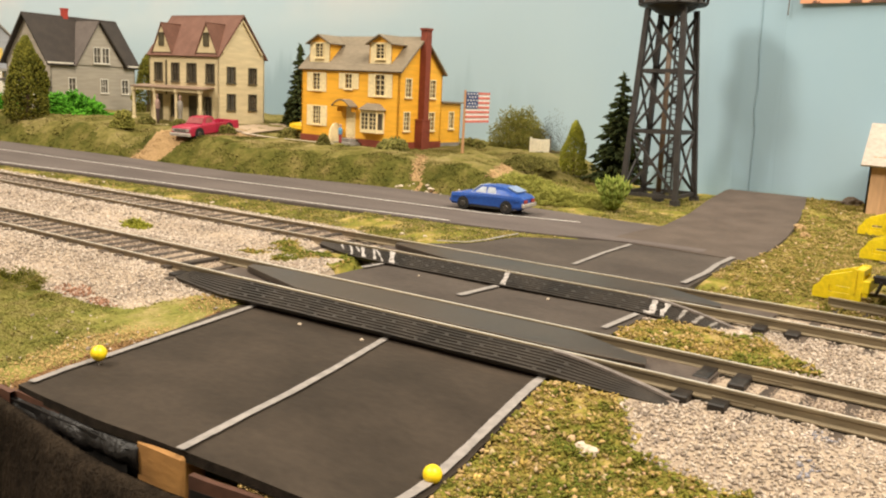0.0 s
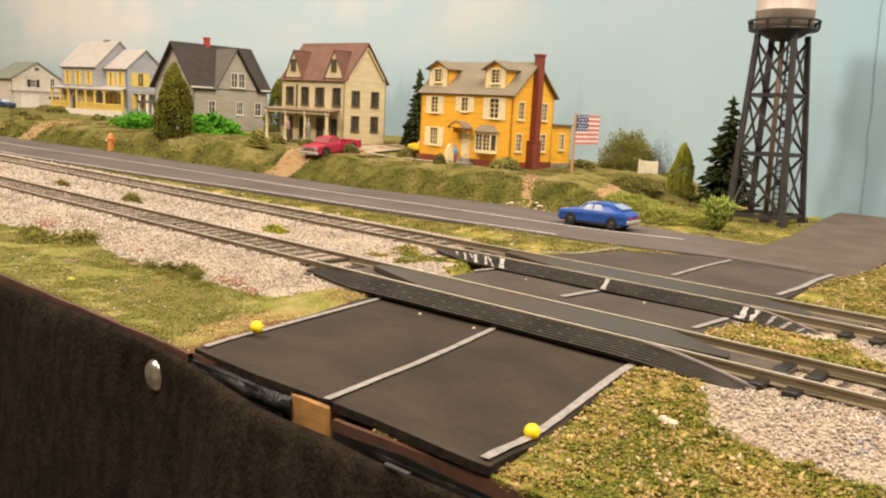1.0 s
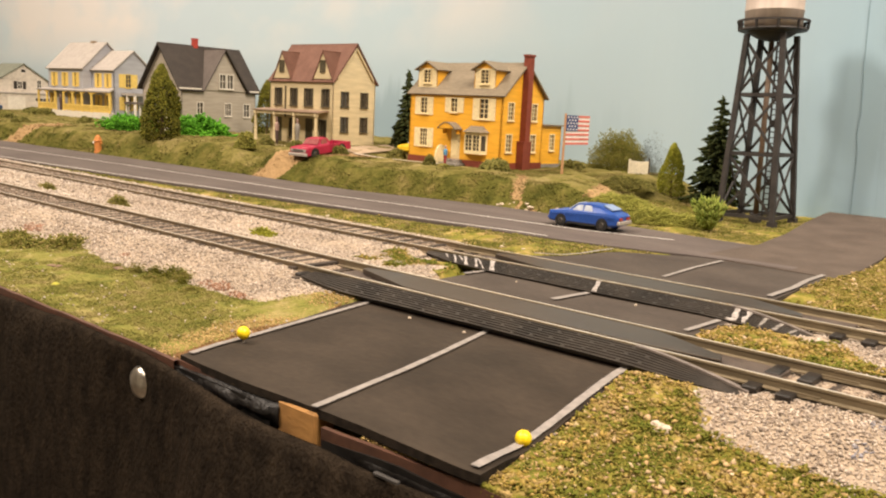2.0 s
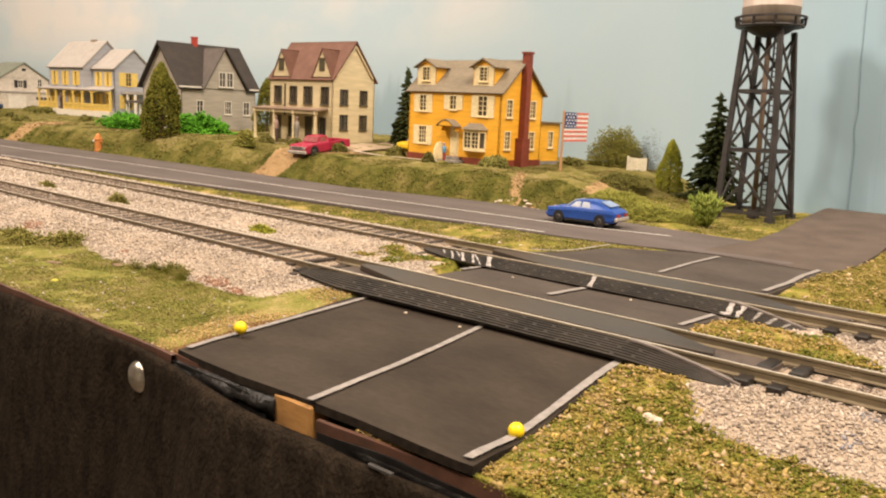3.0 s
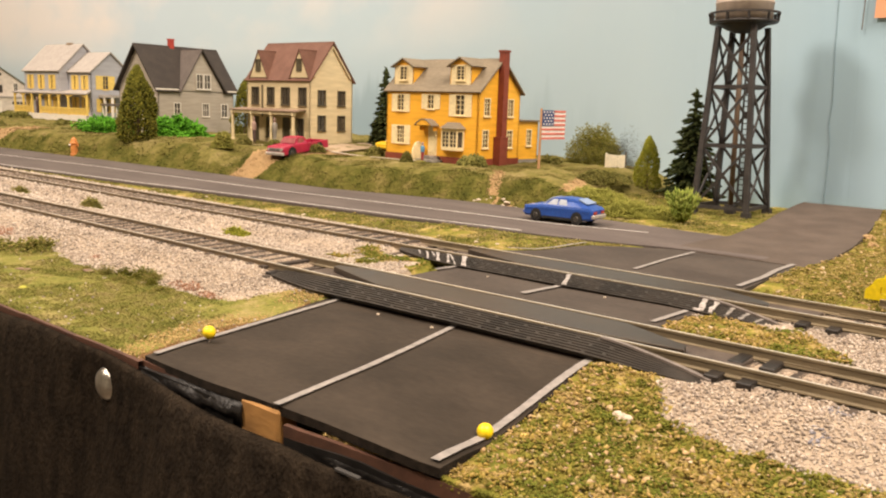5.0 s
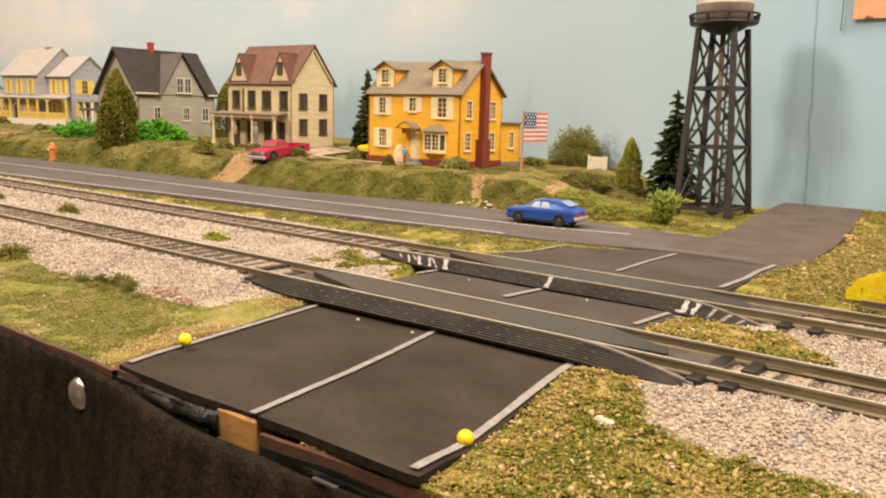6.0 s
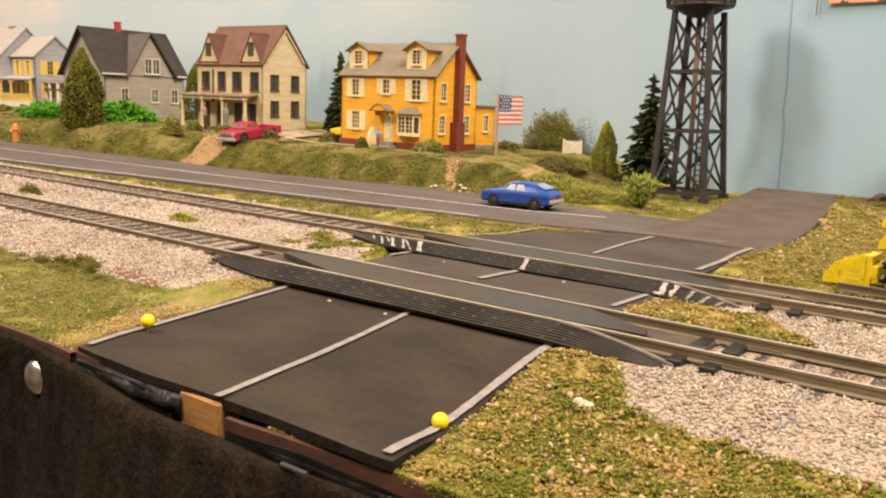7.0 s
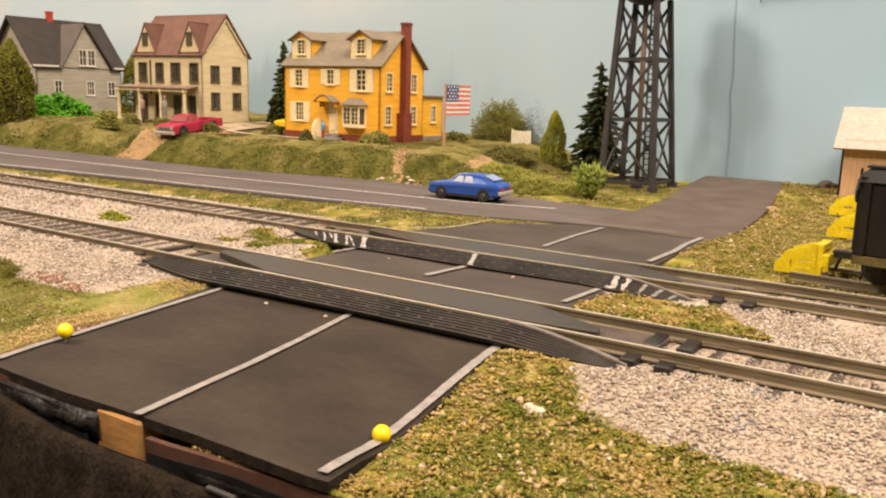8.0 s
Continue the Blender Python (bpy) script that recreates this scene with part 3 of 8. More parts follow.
for pts, wide in (([(-0.0251, 0.0953), (-0.0258, 0.1218), (-0.0250, 0.1460)], 0.0016), ([(0.0108, 0.0948), (0.0116, 0.1163), (0.0106, 0.1320), (0.0112, 0.1500)], 0.0019),
                  ([(-0.0790, 0.0965), (-0.0704, 0.1020), (-0.0675, 0.1120), (-0.0668, 0.1240), (-0.0655, 0.1330)], 0.0014)):
    stripe(along([(x, y, -0.0003) for x, y in pts], 0.002), wide, pad_back)
drive = ribbon("pavement_drive", [((-0.036, 0.1495, -0.0001), (0.0165, 0.147, -0.0002)), ((-0.034, 0.175, 0.0003), (0.0185, 0.175, 0.0003)), ((-0.0300, 0.198, 0.0007), (0.0180, 0.205, 0.0010)), ((-0.0318, 0.24, 0.0018), (0.0150, 0.24, 0.002)), ((-0.0362, 0.28, 0.0033), (0.0105, 0.28, 0.0033)), ((-0.0382, 0.31, 0.0046), (0.0062, 0.31, 0.0046)), ((-0.0390, 0.325, 0.0052), (0.0040, 0.325, 0.0052)), ((-0.0390, 0.335, 0.0054), (0.0025, 0.335, 0.0054))], 0.004, M["asphalt_drive"], "dark brownish side road ending at the painted backdrop", "pavement")

# ---- backdrop ----
BACK_LINE = []


def build_backdrop():
    pts = []
    for x in np.concatenate([np.arange(-2.2, -0.02, 0.02), np.arange(-0.02, 0.62, 0.04)]):
        pts.append((x, lerp_table(BACK, x)))
    ys = np.array([p[1] for p in pts])
    ys = np.convolve(np.pad(ys, 4, mode="edge"), np.ones(9) / 9, "valid")
    BACK_LINE.extend(zip([p[0] for p in pts], ys))
    bm = bmesh.new()
    zs = (-0.02, 0.05, 0.12, 0.20, 0.42)
    front = [[bm.verts.new((p[0], y, z)) for p, y in zip(pts, ys)] for z in zs]
    for a, b in zip(front, front[1:]):
        for i in range(len(a) - 1):
            bm.faces.new((a[i], a[i + 1], b[i + 1], b[i]))
    res = bmesh.ops.extrude_face_region(bm, geom=bm.faces[:])
    for g in res["geom"]:
        if isinstance(g, bmesh.types.BMVert):
            g.co.y += 0.004
    bmesh.ops.recalc_face_normals(bm, faces=bm.faces[:])
    ob = part("backdrop", bm, M["backdrop"], None, smooth=False)
    return tagged(ob, "pale blue painted sky backdrop with clouds and misty trees", "backdrop", kind="structure")


build_backdrop()

# ---- front edge of the table ----
edge_root = root("table_edge", pose(0, 0, 0), "layered front edge of the layout table", "table", kind="structure")


def wavy_strip(x0, x1, y0, y1, z_top, z_low, amp, seed):
    """A strip along the edge whose top is worn uneven."""
    bm = bmesh.new()
    xs = np.arange(x0, x1 + 0.0001, 0.004)
    rows = []
    for x in xs:
        zt = z_top(x) + amp * noise.noise((x * 90, seed, 0)) + amp * 0.6 * noise.noise((x * 400, seed, 3))
        back = edge_back(x)
        yo = y0 + back + amp * noise.noise((x * 60, seed, 9))
        zl = min(z_low, zt - 0.0021) if z_low > -0.02 else z_low
        rows.append([bm.verts.new(p) for p in ((x, yo, zl), (x, yo, zt), (x, y1 + back, zt), (x, y1 + back, zl))])
    for a, b in zip(rows, rows[1:]):
        for k in range(4):
            bm.faces.new((a[k], a[(k + 1) % 4], b[(k + 1) % 4], b[k]))
    bmesh.ops.recalc_face_normals(bm, faces=bm.faces[:])
    return bm


def lumpy_strip(x0, x1, top=lambda x: -0.0034, front=lambda x: -0.0706, bulge=1.0, drop=0.0060):
    """Crumpled tape bulging out under the road pad."""
    bm = bmesh.new()
    rows = []
    for x in np.arange(x0, x1 + 0.0001, 0.0009):
        k = float(smooth01(x0, x0 + 0.014, x))
        row = []
        for j in range(9):
            v = j / 8
            lump = 0.0010 * noise.noise((x * 200, v * 2.2, 4.0)) + 0.0009 * noise.noise((x * 620, v * 6, 8.0))
            row.append(bm.verts.new((x, front(x) - k * bulge * (0.0016 * math.sin(math.pi * min(1, v * 1.2)) + lump * math.sin(math.pi * v)), top(x) - drop * v)))
        rows.append(row)
    for a, b in zip(rows, rows[1:]):
        for j in range(8):
            bm.faces.new((a[j], a[j + 1], b[j + 1], b[j]))
    res = bmesh.ops.extrude_face_region(bm, geom=bm.faces[:])
    for g in res["geom"]:
        if isinstance(g, bmesh.types.BMVert):
            g.co.y += 0.0006
    bmesh.ops.recalc_face_normals(bm, faces=bm.faces[:])
    return bm


edge_top = lambda x: -0.0026 - 0.0006 * float(smooth01(-0.06, -0.05, x))
part("trim_strip", wavy_strip(-2.2, -0.0560, -0.0720, -0.0711, edge_top, -0.0062, 0.0003, 1.0), M["hardboard"], edge_root, "worn red-brown hardboard strip")
strip_top = lambda x: lerp_table([(-0.0092, -0.0039), (0.0008, -0.0046), (0.0113, -0.0062), (0.0200, -0.0067), (0.0257, -0.0067), (0.0302, -0.0075), (0.06, -0.0080)], x)
part("trim_strip", wavy_strip(-0.0092, 0.6, -0.0721, -0.0711, strip_top, -0.0100, 0.00022, 2.0), M["hardboard"], edge_root, "worn red-brown hardboard strip")
part("trim_strip", wavy_strip(-0.0590, -0.0400, -0.0709, -0.0700, lambda x: -0.0030, -0.0062, 0.0003, 1.5), M["hardboard"], edge_root, "worn red-brown hardboard strip")
part("black_strip", lumpy_strip(-0.0680, -0.0218), M["black_tape"], edge_root, "crumpled glossy black tape", smooth=True)
part("black_strip", wavy_strip(-2.2, -0.0218, -0.0716, -0.0705, lambda x: -0.0042, -0.050, 0.0005, 4.0), M["black_paint"], edge_root, "glossy black strip")
part("black_strip", wavy_strip(-0.0090, 0.6, -0.0724, -0.0706, lambda x: strip_top(x) - 0.0018 - 0.0009 * float(smooth01(0.005, 0.022, x)), -0.050, 0.0006, 5.0), M["black_paint"], edge_root, "glossy black strip")
part("black_strip", lumpy_strip(-0.0090, 0.060, lambda x: strip_top(x) - 0.0021 - 0.0009 * float(smooth01(0.005, 0.022, x)), lambda x: -0.0720 + float(edge_back(x)), 0.5, 0.0045), M["black_tape"], edge_root, "crumpled glossy black tape", smooth=True)
part("wood_block", bevelled(boxes((-0.0228, -0.0120, -0.0709, -0.066, -0.0150, -0.0026)), 0.0004), M["wood_raw"], edge_root, "sawn end of a light wooden block")
part("table_frame", boxes((-2.2, 0.6, -0.0700, 0.60, -0.10, -0.03)), M["wood_raw"], edge_root)
part("tape_scrap", bevelled(boxes((0.0042, 0.0098, -0.0722, -0.0714, -0.0082, -0.0076)), 0.0001), M["tape_grey"], edge_root, "scrap of grey tape")


def build_skirt():
    """Black felt cloth that hangs in front of the table and sags forward to the right of its pin."""
    bm = bmesh.new()
    us, nv = np.arange(-0.62, 0.45, 0.0035), 26
    rows = []
    for x in us:
        sag = float(smooth01(-0.072, -0.02, x))
        zt = -0.0034 - 0.0012 * float(smooth01(-0.10, -0.16, x)) - 0.0026 * sag + 0.0005 * noise.noise((x * 45, 0.5, 2))
        zt += lerp_table([(-0.02, 0.0), (-0.0064, 0.0001), (0.0027, -0.0018), (0.0131, -0.0034), (0.0197, -0.0042), (0.03, -0.0052), (0.06, -0.0060)], x)
        yt = -0.0732 - 0.0012 * sag + float(edge_back(x))
        col = []
        for j in range(nv + 1):
            v = j / nv
            z = zt - 0.26 * v ** 1.7
            fold = (0.004 * noise.noise((x * 22, 0.2, v * 0.8)) + 0.0016 * noise.noise((x * 70, 3.0, v * 2.5))) * min(1, v * 5)
            y = yt - 0.010 * (1 + 0.9 * sag) * v ** 0.8 + fold - 0.0012 * math.exp(-((v - 0.02) / 0.03) ** 2) * sag
            dent = math.exp(-((x + 0.0693) ** 2 + (z + 0.012) ** 2) / 0.00006)
            col.append(bm.verts.new((x, y + 0.0012 * dent, z)))
        rows.append(col)
    for a, b in zip(rows, rows[1:]):
        for j in range(nv):
            bm.faces.new((a[j], a[j + 1], b[j + 1], b[j]))
    res = bmesh.ops.extrude_face_region(bm, geom=bm.faces[:])
    for g in res["geom"]:
        if isinstance(g, bmesh.types.BMVert):
            g.co.y += 0.0007
    bmesh.ops.recalc_face_normals(bm, faces=bm.faces[:])
    ob = part("cloth_skirt", bm, M["fabric"], None, smooth=True)
    return tagged(ob, "black felt cloth skirt hanging at the table edge", "cloth")


build_skirt()
tack = root("thumbtack", pose(-0.0678, -0.0737, -0.0104, 90, 0, 0), "shiny silver thumbtack pinned into black cloth", "thumbtack")
part("head", lathe(bmesh.new(), [(0.0005, -0.0012), (0.0037, -0.0010), (0.0038, -0.0006), (0.0033, 0.0002), (0.0022, 0.0008), (0.0010, 0.0011), (0.0002, 0.00115)], 24), M["chrome"], tack, smooth=True)
part("point", tube(bmesh.new(), (0, 0, -0.001), (0, 0, -0.005), 0.0004, 0.0001, 6), M["chrome"], tack)

# ---- tracks ----
def rail_mesh(x0, x1, y):
    bm = bmesh.new()
    prof = [(-0.0011, 0.0005), (-0.0011, 0.0008), (-0.0003, 0.0011), (-0.0003, 0.0022), (-0.00052, 0.0024), (-0.00052, 0.0029), (-0.0003, 0.00302),
            (0.0003, 0.00302), (0.00052, 0.0029), (0.00052, 0.0024), (0.0003, 0.0022), (0.0003, 0.0011), (0.0011, 0.0008), (0.0011, 0.0005)]
    rows = []
    for x in np.linspace(x0, x1, max(2, int((x1 - x0) / 0.02))):
        j = 0.00012 * noise.noise((x * 14, y * 50, 0))
        rows.append([bm.verts.new((x, y + a + j, z)) for a, z in prof])
    n = len(prof)
    for a, b in zip(rows, rows[1:]):
        for k in range(n):
            f = bm.faces.new((a[k], a[(k + 1) % n], b[(k + 1) % n], b[k]))
            f.material_index = 1 if k == 6 else 0
    bmesh.ops.recalc_face_normals(bm, faces=bm.faces[:])
    return bm


def build_track(name_y, x0, x1, skip, label):
    r = root("track", pose(0, 0, 0), label, "railway track", "tracks of the layout")
    for y in (name_y, name_y + GAUGE):
        for a, b, metal, text in ((x0, -0.0985, "rail_weathered", "rail weathered dark brown"), (-0.0983, x1, "rail", "bronze rail with a bright top")):
            ob = part("rail", rail_mesh(a, b, y), M[metal], r, text)
            ob.data.materials.append(M["rail_top"])
    me = None
    x = x0 + 0.003
    rnd = random.Random(int(name_y * 1000) + 5)
    while x < x1:
        if not (skip[0] < x < skip[1]):
            if me is None:
                tie = part("tie", bevelled(boxes((-0.00125, 0.00125, -0.0068, GAUGE + 0.0068, -0.0014, 0.0003)), 0.00015), M["tie"], r)
                me = tie.data
            else:
                tie = new("tie", me)
                tie.parent = r
            short = x < -0.098
            tie.matrix_basis = pose(x, name_y + rnd.uniform(-0.0006, 0.0006) + (0.3 * GAUGE / 2 if short else 0.0), rnd.uniform(-0.0001, 0.0001) + (-0.0002 if x > 0.052 else 0.0015 if short else 0.0), 0, 0, rnd.uniform(-2, 2)) @ Matrix.Diagonal((1, 0.7 if short else 1, 1, 1))
        x += 0.0071
    return r


front_track = build_track(0.0, -1.15, 0.42, (-0.092, 0.052), "brown model railway track with dark ties in front")
rear_track = build_track(Y2, -1.45, 0.42, (-0.086, 0.046), "brown model railway track with dark ties behind")


def joiner(track, x, y):
    part("rail_joiner", boxes((x, x + 0.0075, y - 0.0009, y + 0.0009, 0.0005, 0.0013)), M["rail"], track)


for track, x, y in ((front_track, 0.0395, -0.0026), (front_track, 0.0462, -0.0028), (front_track, 0.0395, GAUGE - 0.0060), (front_track, 0.0462, GAUGE - 0.0060), (rear_track, 0.0400, Y2 - 0.0030), (rear_track, 0.0475, Y2 - 0.0030), (rear_track, -0.0960, Y2 + 0.0030), (front_track, -0.0985, -0.0028)):
    part("tie_end", bevelled(boxes((x, x + 0.0031, y - 0.0018, y + 0.0062, -0.0010, 0.0012)), 0.0002), M["tie_black"], track, "chunky black tie end")
joiner(front_track, 0.046, 0.0)
joiner(front_track, 0.049, GAUGE)
joiner(rear_track, -0.116, Y2)
joiner(rear_track, 0.046, Y2 + GAUGE)

# ---- rubber crossings ----
def crossing(y0, outer, xs, label):
    """A grooved ramp outside the near rail, raised off the road, and a flat plate with skewed ends between the rails."""
    xl1, xr1 = xs
    r = root("crossing", pose(0, y0, 0), label, "grade crossing", "rubber crossings")
    ox, oy, oz = zip(*outer)
    tip_y = oy[-1] + 0.0010

    def at(x, v, sink=0.0):
        yo, zo = float(np.interp(x, ox, oy)), float(np.interp(x, ox, oz))
        kl = float(np.clip((x - ox[0]) / (xl1 - ox[0]), 0, 1))
        kr = float(np.clip((ox[-1] - x) / (ox[-1] - xr1), 0, 1))
        zi = min(0.0019 + 0.0008 * kl, zo + (0.0027 - zo) * kr + 0.0002)
        yi = -0.0008 + (tip_y + 0.0008) * (1 - kr)
        deep = sink * float(smooth01(0.0035, 0.0082, yi - yo))
        return Vector((x, yo + (yi - yo) * v, zo + (zi - zo) * max(v, 0.0) ** 0.8 - deep))

    grooves, deep = 7, 0.00036
    cut = [((g + 0.42) / (grooves + 0.35), (g + 0.98) / (grooves + 0.35)) for g in range(grooves)]
    profile = [(0.0, 0.0)]
    for a, b in cut:
        profile += [(a, 0.0), (a + 0.008, deep), (b - 0.008, deep), (b, 0.0)]
    profile.append((1.0, 0.0))
    bm = bmesh.new()
    rows = []
    for x in np.concatenate([np.linspace(ox[0], xl1, 8), np.linspace(xl1, xr1, 24)[1:], np.linspace(xr1, ox[-1], 12)[1:]]):
        wave = 0.00012 * noise.noise((x * 70, y0 * 9, 0.0))
        row = [bm.verts.new(at(x, v, q) + Vector((0, 0, wave))) for v, q in profile]
        a, b = at(x, 0.0), at(x, 1.0)
        low = [bm.verts.new((x, b.y, -0.0010)), bm.verts.new((x, a.y + 0.0035 * min(1, (b.y - a.y) / 0.006), -0.0010)), bm.verts.new((x, a.y + 0.0006, a.z - 0.0010))]
        rows.append(row + low)
    m = len(rows[0])
    for a, b in zip(rows, rows[1:]):
        for k in range(m):
            bm.faces.new((a[k], a[(k + 1) % m], b[(k + 1) % m], b[k]))
    bm.faces.new(rows[0]), bm.faces.new(rows[-1][::-1])
    bmesh.ops.recalc_face_normals(bm, faces=bm.faces[:])
    part("ramp", bm, M["rubber"], r, "black rubber ramp with long grooves")
    # short ribs that break the grooves, staggered from row to row
    me = None
    for row, (v0, v1) in enumerate(cut):
        x = xl1 + 0.002 + (row * 0.0047) % 0.0140
        while x < xr1 + 0.006:
            p, q = at(x, (v0 + v1) / 2), at(x + 0.001, (v0 + v1) / 2)
            if me is None:
                ob = part("tread_rib", bevelled(boxes((-0.0005, 0.0005, -0.00042, 0.00042, -0.00045, -0.00004)), 0.00005), M["rubber"], r)
                me = ob.data
            else:
                ob = new("tread_rib", me)
                ob.parent = r
            ob.matrix_basis = pose(p.x, p.y, p.z, 13, 0, math.degrees(math.atan2(q.y - p.y, q.x - p.x)))
            x += 0.0140
    # the ramp's end slopes down to the ties behind a pale edge strip
    tip = at(ox[-1], 1.0)
    bm = bmesh.new()
    prism(bm, [at(xr1, 1.0), tip + Vector((-0.0006, 0, 0)), (ox[-1] - 0.0030, -0.0012, -0.0004), (xr1 + 0.006, -0.0012, 0.0016)], (0, 0, -0.0012))
    bmesh.ops.triangulate(bm, faces=[f for f in bm.faces if len(f.verts) > 3])
    part("end_slope", bm, M["rubber_worn"], r, "grey-brown end slope")
    # pale strip along the bevel: its reflected light put into the colour
    bm = bmesh.new()
    edge = [at(x, 0.985) + Vector((0, 0, 0.00022)) for x in np.linspace(xr1 - 0.001, ox[-1] - 0.0012, 9)]
    for a, b in zip(edge, edge[1:]):
        beam(bm, a, b, 0.0012, 0.0005)
    part("worn_edge", bm, M["edge_glint"], r, "pale strip painted as light on the ramp's bevelled edge")
    # plate between the rails
    bm = bmesh.new()
    a, b = 0.0018, GAUGE - 0.0012
    o = [(xl1 + 0.014, a, 0.0029), (xl1 - 0.0140, 0.0122, 0.0024), (xl1 - 0.0146, b, 0.0024), (xl1, b, 0.0029), (xr1 - 0.003, b, 0.0029), (xr1 + 0.0148, 0.0088, 0.0024), (xr1 + 0.0158, 0.0052, 0.0023), (xr1 - 0.0005, a, 0.0029)]
    prism(bm, o, (0, 0, -0.0016))
    bmesh.ops.triangulate(bm, faces=[f for f in bm.faces if len(f.verts) > 4])
    bmesh.ops.recalc_face_normals(bm, faces=bm.faces[:])
    part("plate", bevelled(bm, 0.00012), M["rubber_flat"], r, "smooth dark grey plate between the rails")
    part("board", bevelled(boxes((xr1 - 0.004, xr1 + 0.0275, 0.0022, GAUGE - 0.0016, -0.0008, 0.0009)), 0.0001), M["rubber_worn"], r, "low grey-brown board between the rails")
    part("board", bevelled(boxes((xl1 - 0.020, xl1 + 0.004, 0.0022, GAUGE - 0.0016, -0.0008, 0.0007)), 0.0001), M["rubber_worn"], r, "low grey-brown board between the rails")
    return r, at


crossing(0.0, [(-0.0935, -0.0064, 0.0012), (-0.0807, -0.0090, 0.0011), (-0.0714, -0.0106, 0.0010), (-0.0528, -0.0098, 0.0010), (-0.0241, -0.0092, 0.0010), (0.0165, -0.0090, 0.0009), (0.0290, -0.0086, 0.0003), (0.0380, -0.0074, -0.0002), (0.0425, -0.0058, -0.0006)],
                       (-0.0720, 0.0155), "black rubber road crossing with pointed ends")
cross_rear, rear_at = crossing(Y2, [(-0.0985, -0.0020, 0.0012), (-0.0880, -0.0058, 0.0011), (-0.0800, -0.0082, 0.0010), (-0.0636, -0.0092, 0.0010), (-0.0276, -0.0094, 0.0010), (0.0081, -0.0088, 0.0009), (0.0190, -0.0087, 0.0005), (0.0285, -0.0082, 0.0), (0.0335, -0.0072, -0.0004), (0.0372, -0.0056, -0.0006)],
                               (-0.0640, 0.0145), "black rubber road crossing with white painted strokes")


def stroke(x0, v0, x1, v1, w):
    """A dab of white paint on the rear ramp, v from its foot to its head."""
    bm = bmesh.new()
    rows = []
    for i in range(9):
        k = i / 8
        p = rear_at(x0 + (x1 - x0) * k, v0 + (v1 - v0) * k) + Vector((0, 0, 0.00025))
        ww = w * (0.85 + 0.7 * noise.noise((x0 * 900, k * 5, 1)))
        sh = w * 0.3 * noise.noise((x0 * 700, k * 6, 5))
        low = Vector((0, 0, -0.0003))
        a, b = p - Vector((ww / 2 - sh, 0, 0)), p + Vector((ww / 2 + sh, 0, 0))
        rows.append([bm.verts.new(q) for q in (a, b, b + low, a + low)])
    for a, b in zip(rows, rows[1:]):
        for k in range(4):
            bm.faces.new((a[k], a[(k + 1) % 4], b[(k + 1) % 4], b[k]))
    bm.faces.new(rows[0]), bm.faces.new(rows[-1])
    bmesh.ops.recalc_face_normals(bm, faces=bm.faces[:])
    part("painted_stroke", bm, M["grey_stroke"] if x0 > 0.021 else M["white_stroke"], cross_rear)


for s in ((-0.0800, 0.05, -0.0860, 0.90, 0.0010), (-0.0790, 0.40, -0.0835, 0.92, 0.0009), (-0.0748, 0.03, -0.0810, 0.95, 0.0014), (-0.0702, 0.03, -0.0765, 0.95, 0.0011),
          (-0.0672, 0.02, -0.0755, 0.95, 0.0009), (-0.0860, 0.30, -0.0895, 0.85, 0.0010), (-0.0636, 0.02, -0.0690, 0.96, 0.0018), (-0.0250, 0.02, -0.0283, 0.96, 0.0018),
          (0.0170, 0.03, 0.0153, 0.97, 0.0015), (0.0194, 0.03, 0.0190, 0.95, 0.0013), (0.0236, 0.05, 0.0240, 0.92, 0.0013), (0.0275, 0.05, 0.0282, 0.90, 0.0012), (0.0312, 0.05, 0.0322, 0.85, 0.0011),
          (0.0160, 0.01, 0.0160, 0.12, 0.0026)):
    stroke(*s)

# ---- materials of the small models ----
M["tower_black"] = mat("tower_black", (0.027, 0.0235, 0.022), (0.044, 0.038, 0.035), 200, 0.6, 0.1)
M["tank_grey"] = mat("tank_grey", (0.47, 0.395, 0.335), (0.40, 0.335, 0.285), 60, 0.6, stretch=(1, 1, 0.2))
M["pipe_brown"] = mat("pipe_brown", (0.16, 0.105, 0.065), (0.12, 0.08, 0.05), 200, 0.6)
M["house_yellow"] = mat("house_yellow", (0.84, 0.43, 0.035), (0.80, 0.40, 0.03), 40, 0.55, 0.15, fine=10, stretch=(0.15, 0.15, 1))
M["trim_cream"] = mat("trim_cream", (0.84, 0.70, 0.40), (0.79, 0.65, 0.37), 150, 0.6)
M["trim_white"] = mat("trim_white", (0.78, 0.72, 0.62), (0.72, 0.66, 0.56), 150, 0.6)
M["brick_red"] = mat("brick_red", (0.23, 0.050, 0.025), (0.19, 0.042, 0.022), 200, 0.7, 0.2)
M["roof_brown"] = mat("roof_brown", (0.205, 0.165, 0.110), (0.170, 0.138, 0.092), 120, 0.8, 0.3, fine=6, stretch=(0.4, 1, 1))
M["pane_dark"] = mat("pane_dark", (0.045, 0.040, 0.032), (0.10, 0.080, 0.055), 90, 0.12, spec=0.6)
M["house_cream"] = mat("house_cream", (0.63, 0.52, 0.31), (0.59, 0.485, 0.288), 40, 0.6, 0.15, fine=10, stretch=(0.15, 0.15, 1))
M["roof_red"] = mat("roof_red", (0.152, 0.070, 0.044), (0.126, 0.057, 0.036), 120, 0.75, 0.3, fine=6)
M["window_brown"] = mat("window_brown", (0.070, 0.058, 0.032), (0.095, 0.078, 0.045), 200, 0.5)
M["house_grey"] = mat("house_grey", (0.405, 0.355, 0.285), (0.365, 0.32, 0.255), 40, 0.65, 0.15, fine=10, stretch=(0.15, 0.15, 1))
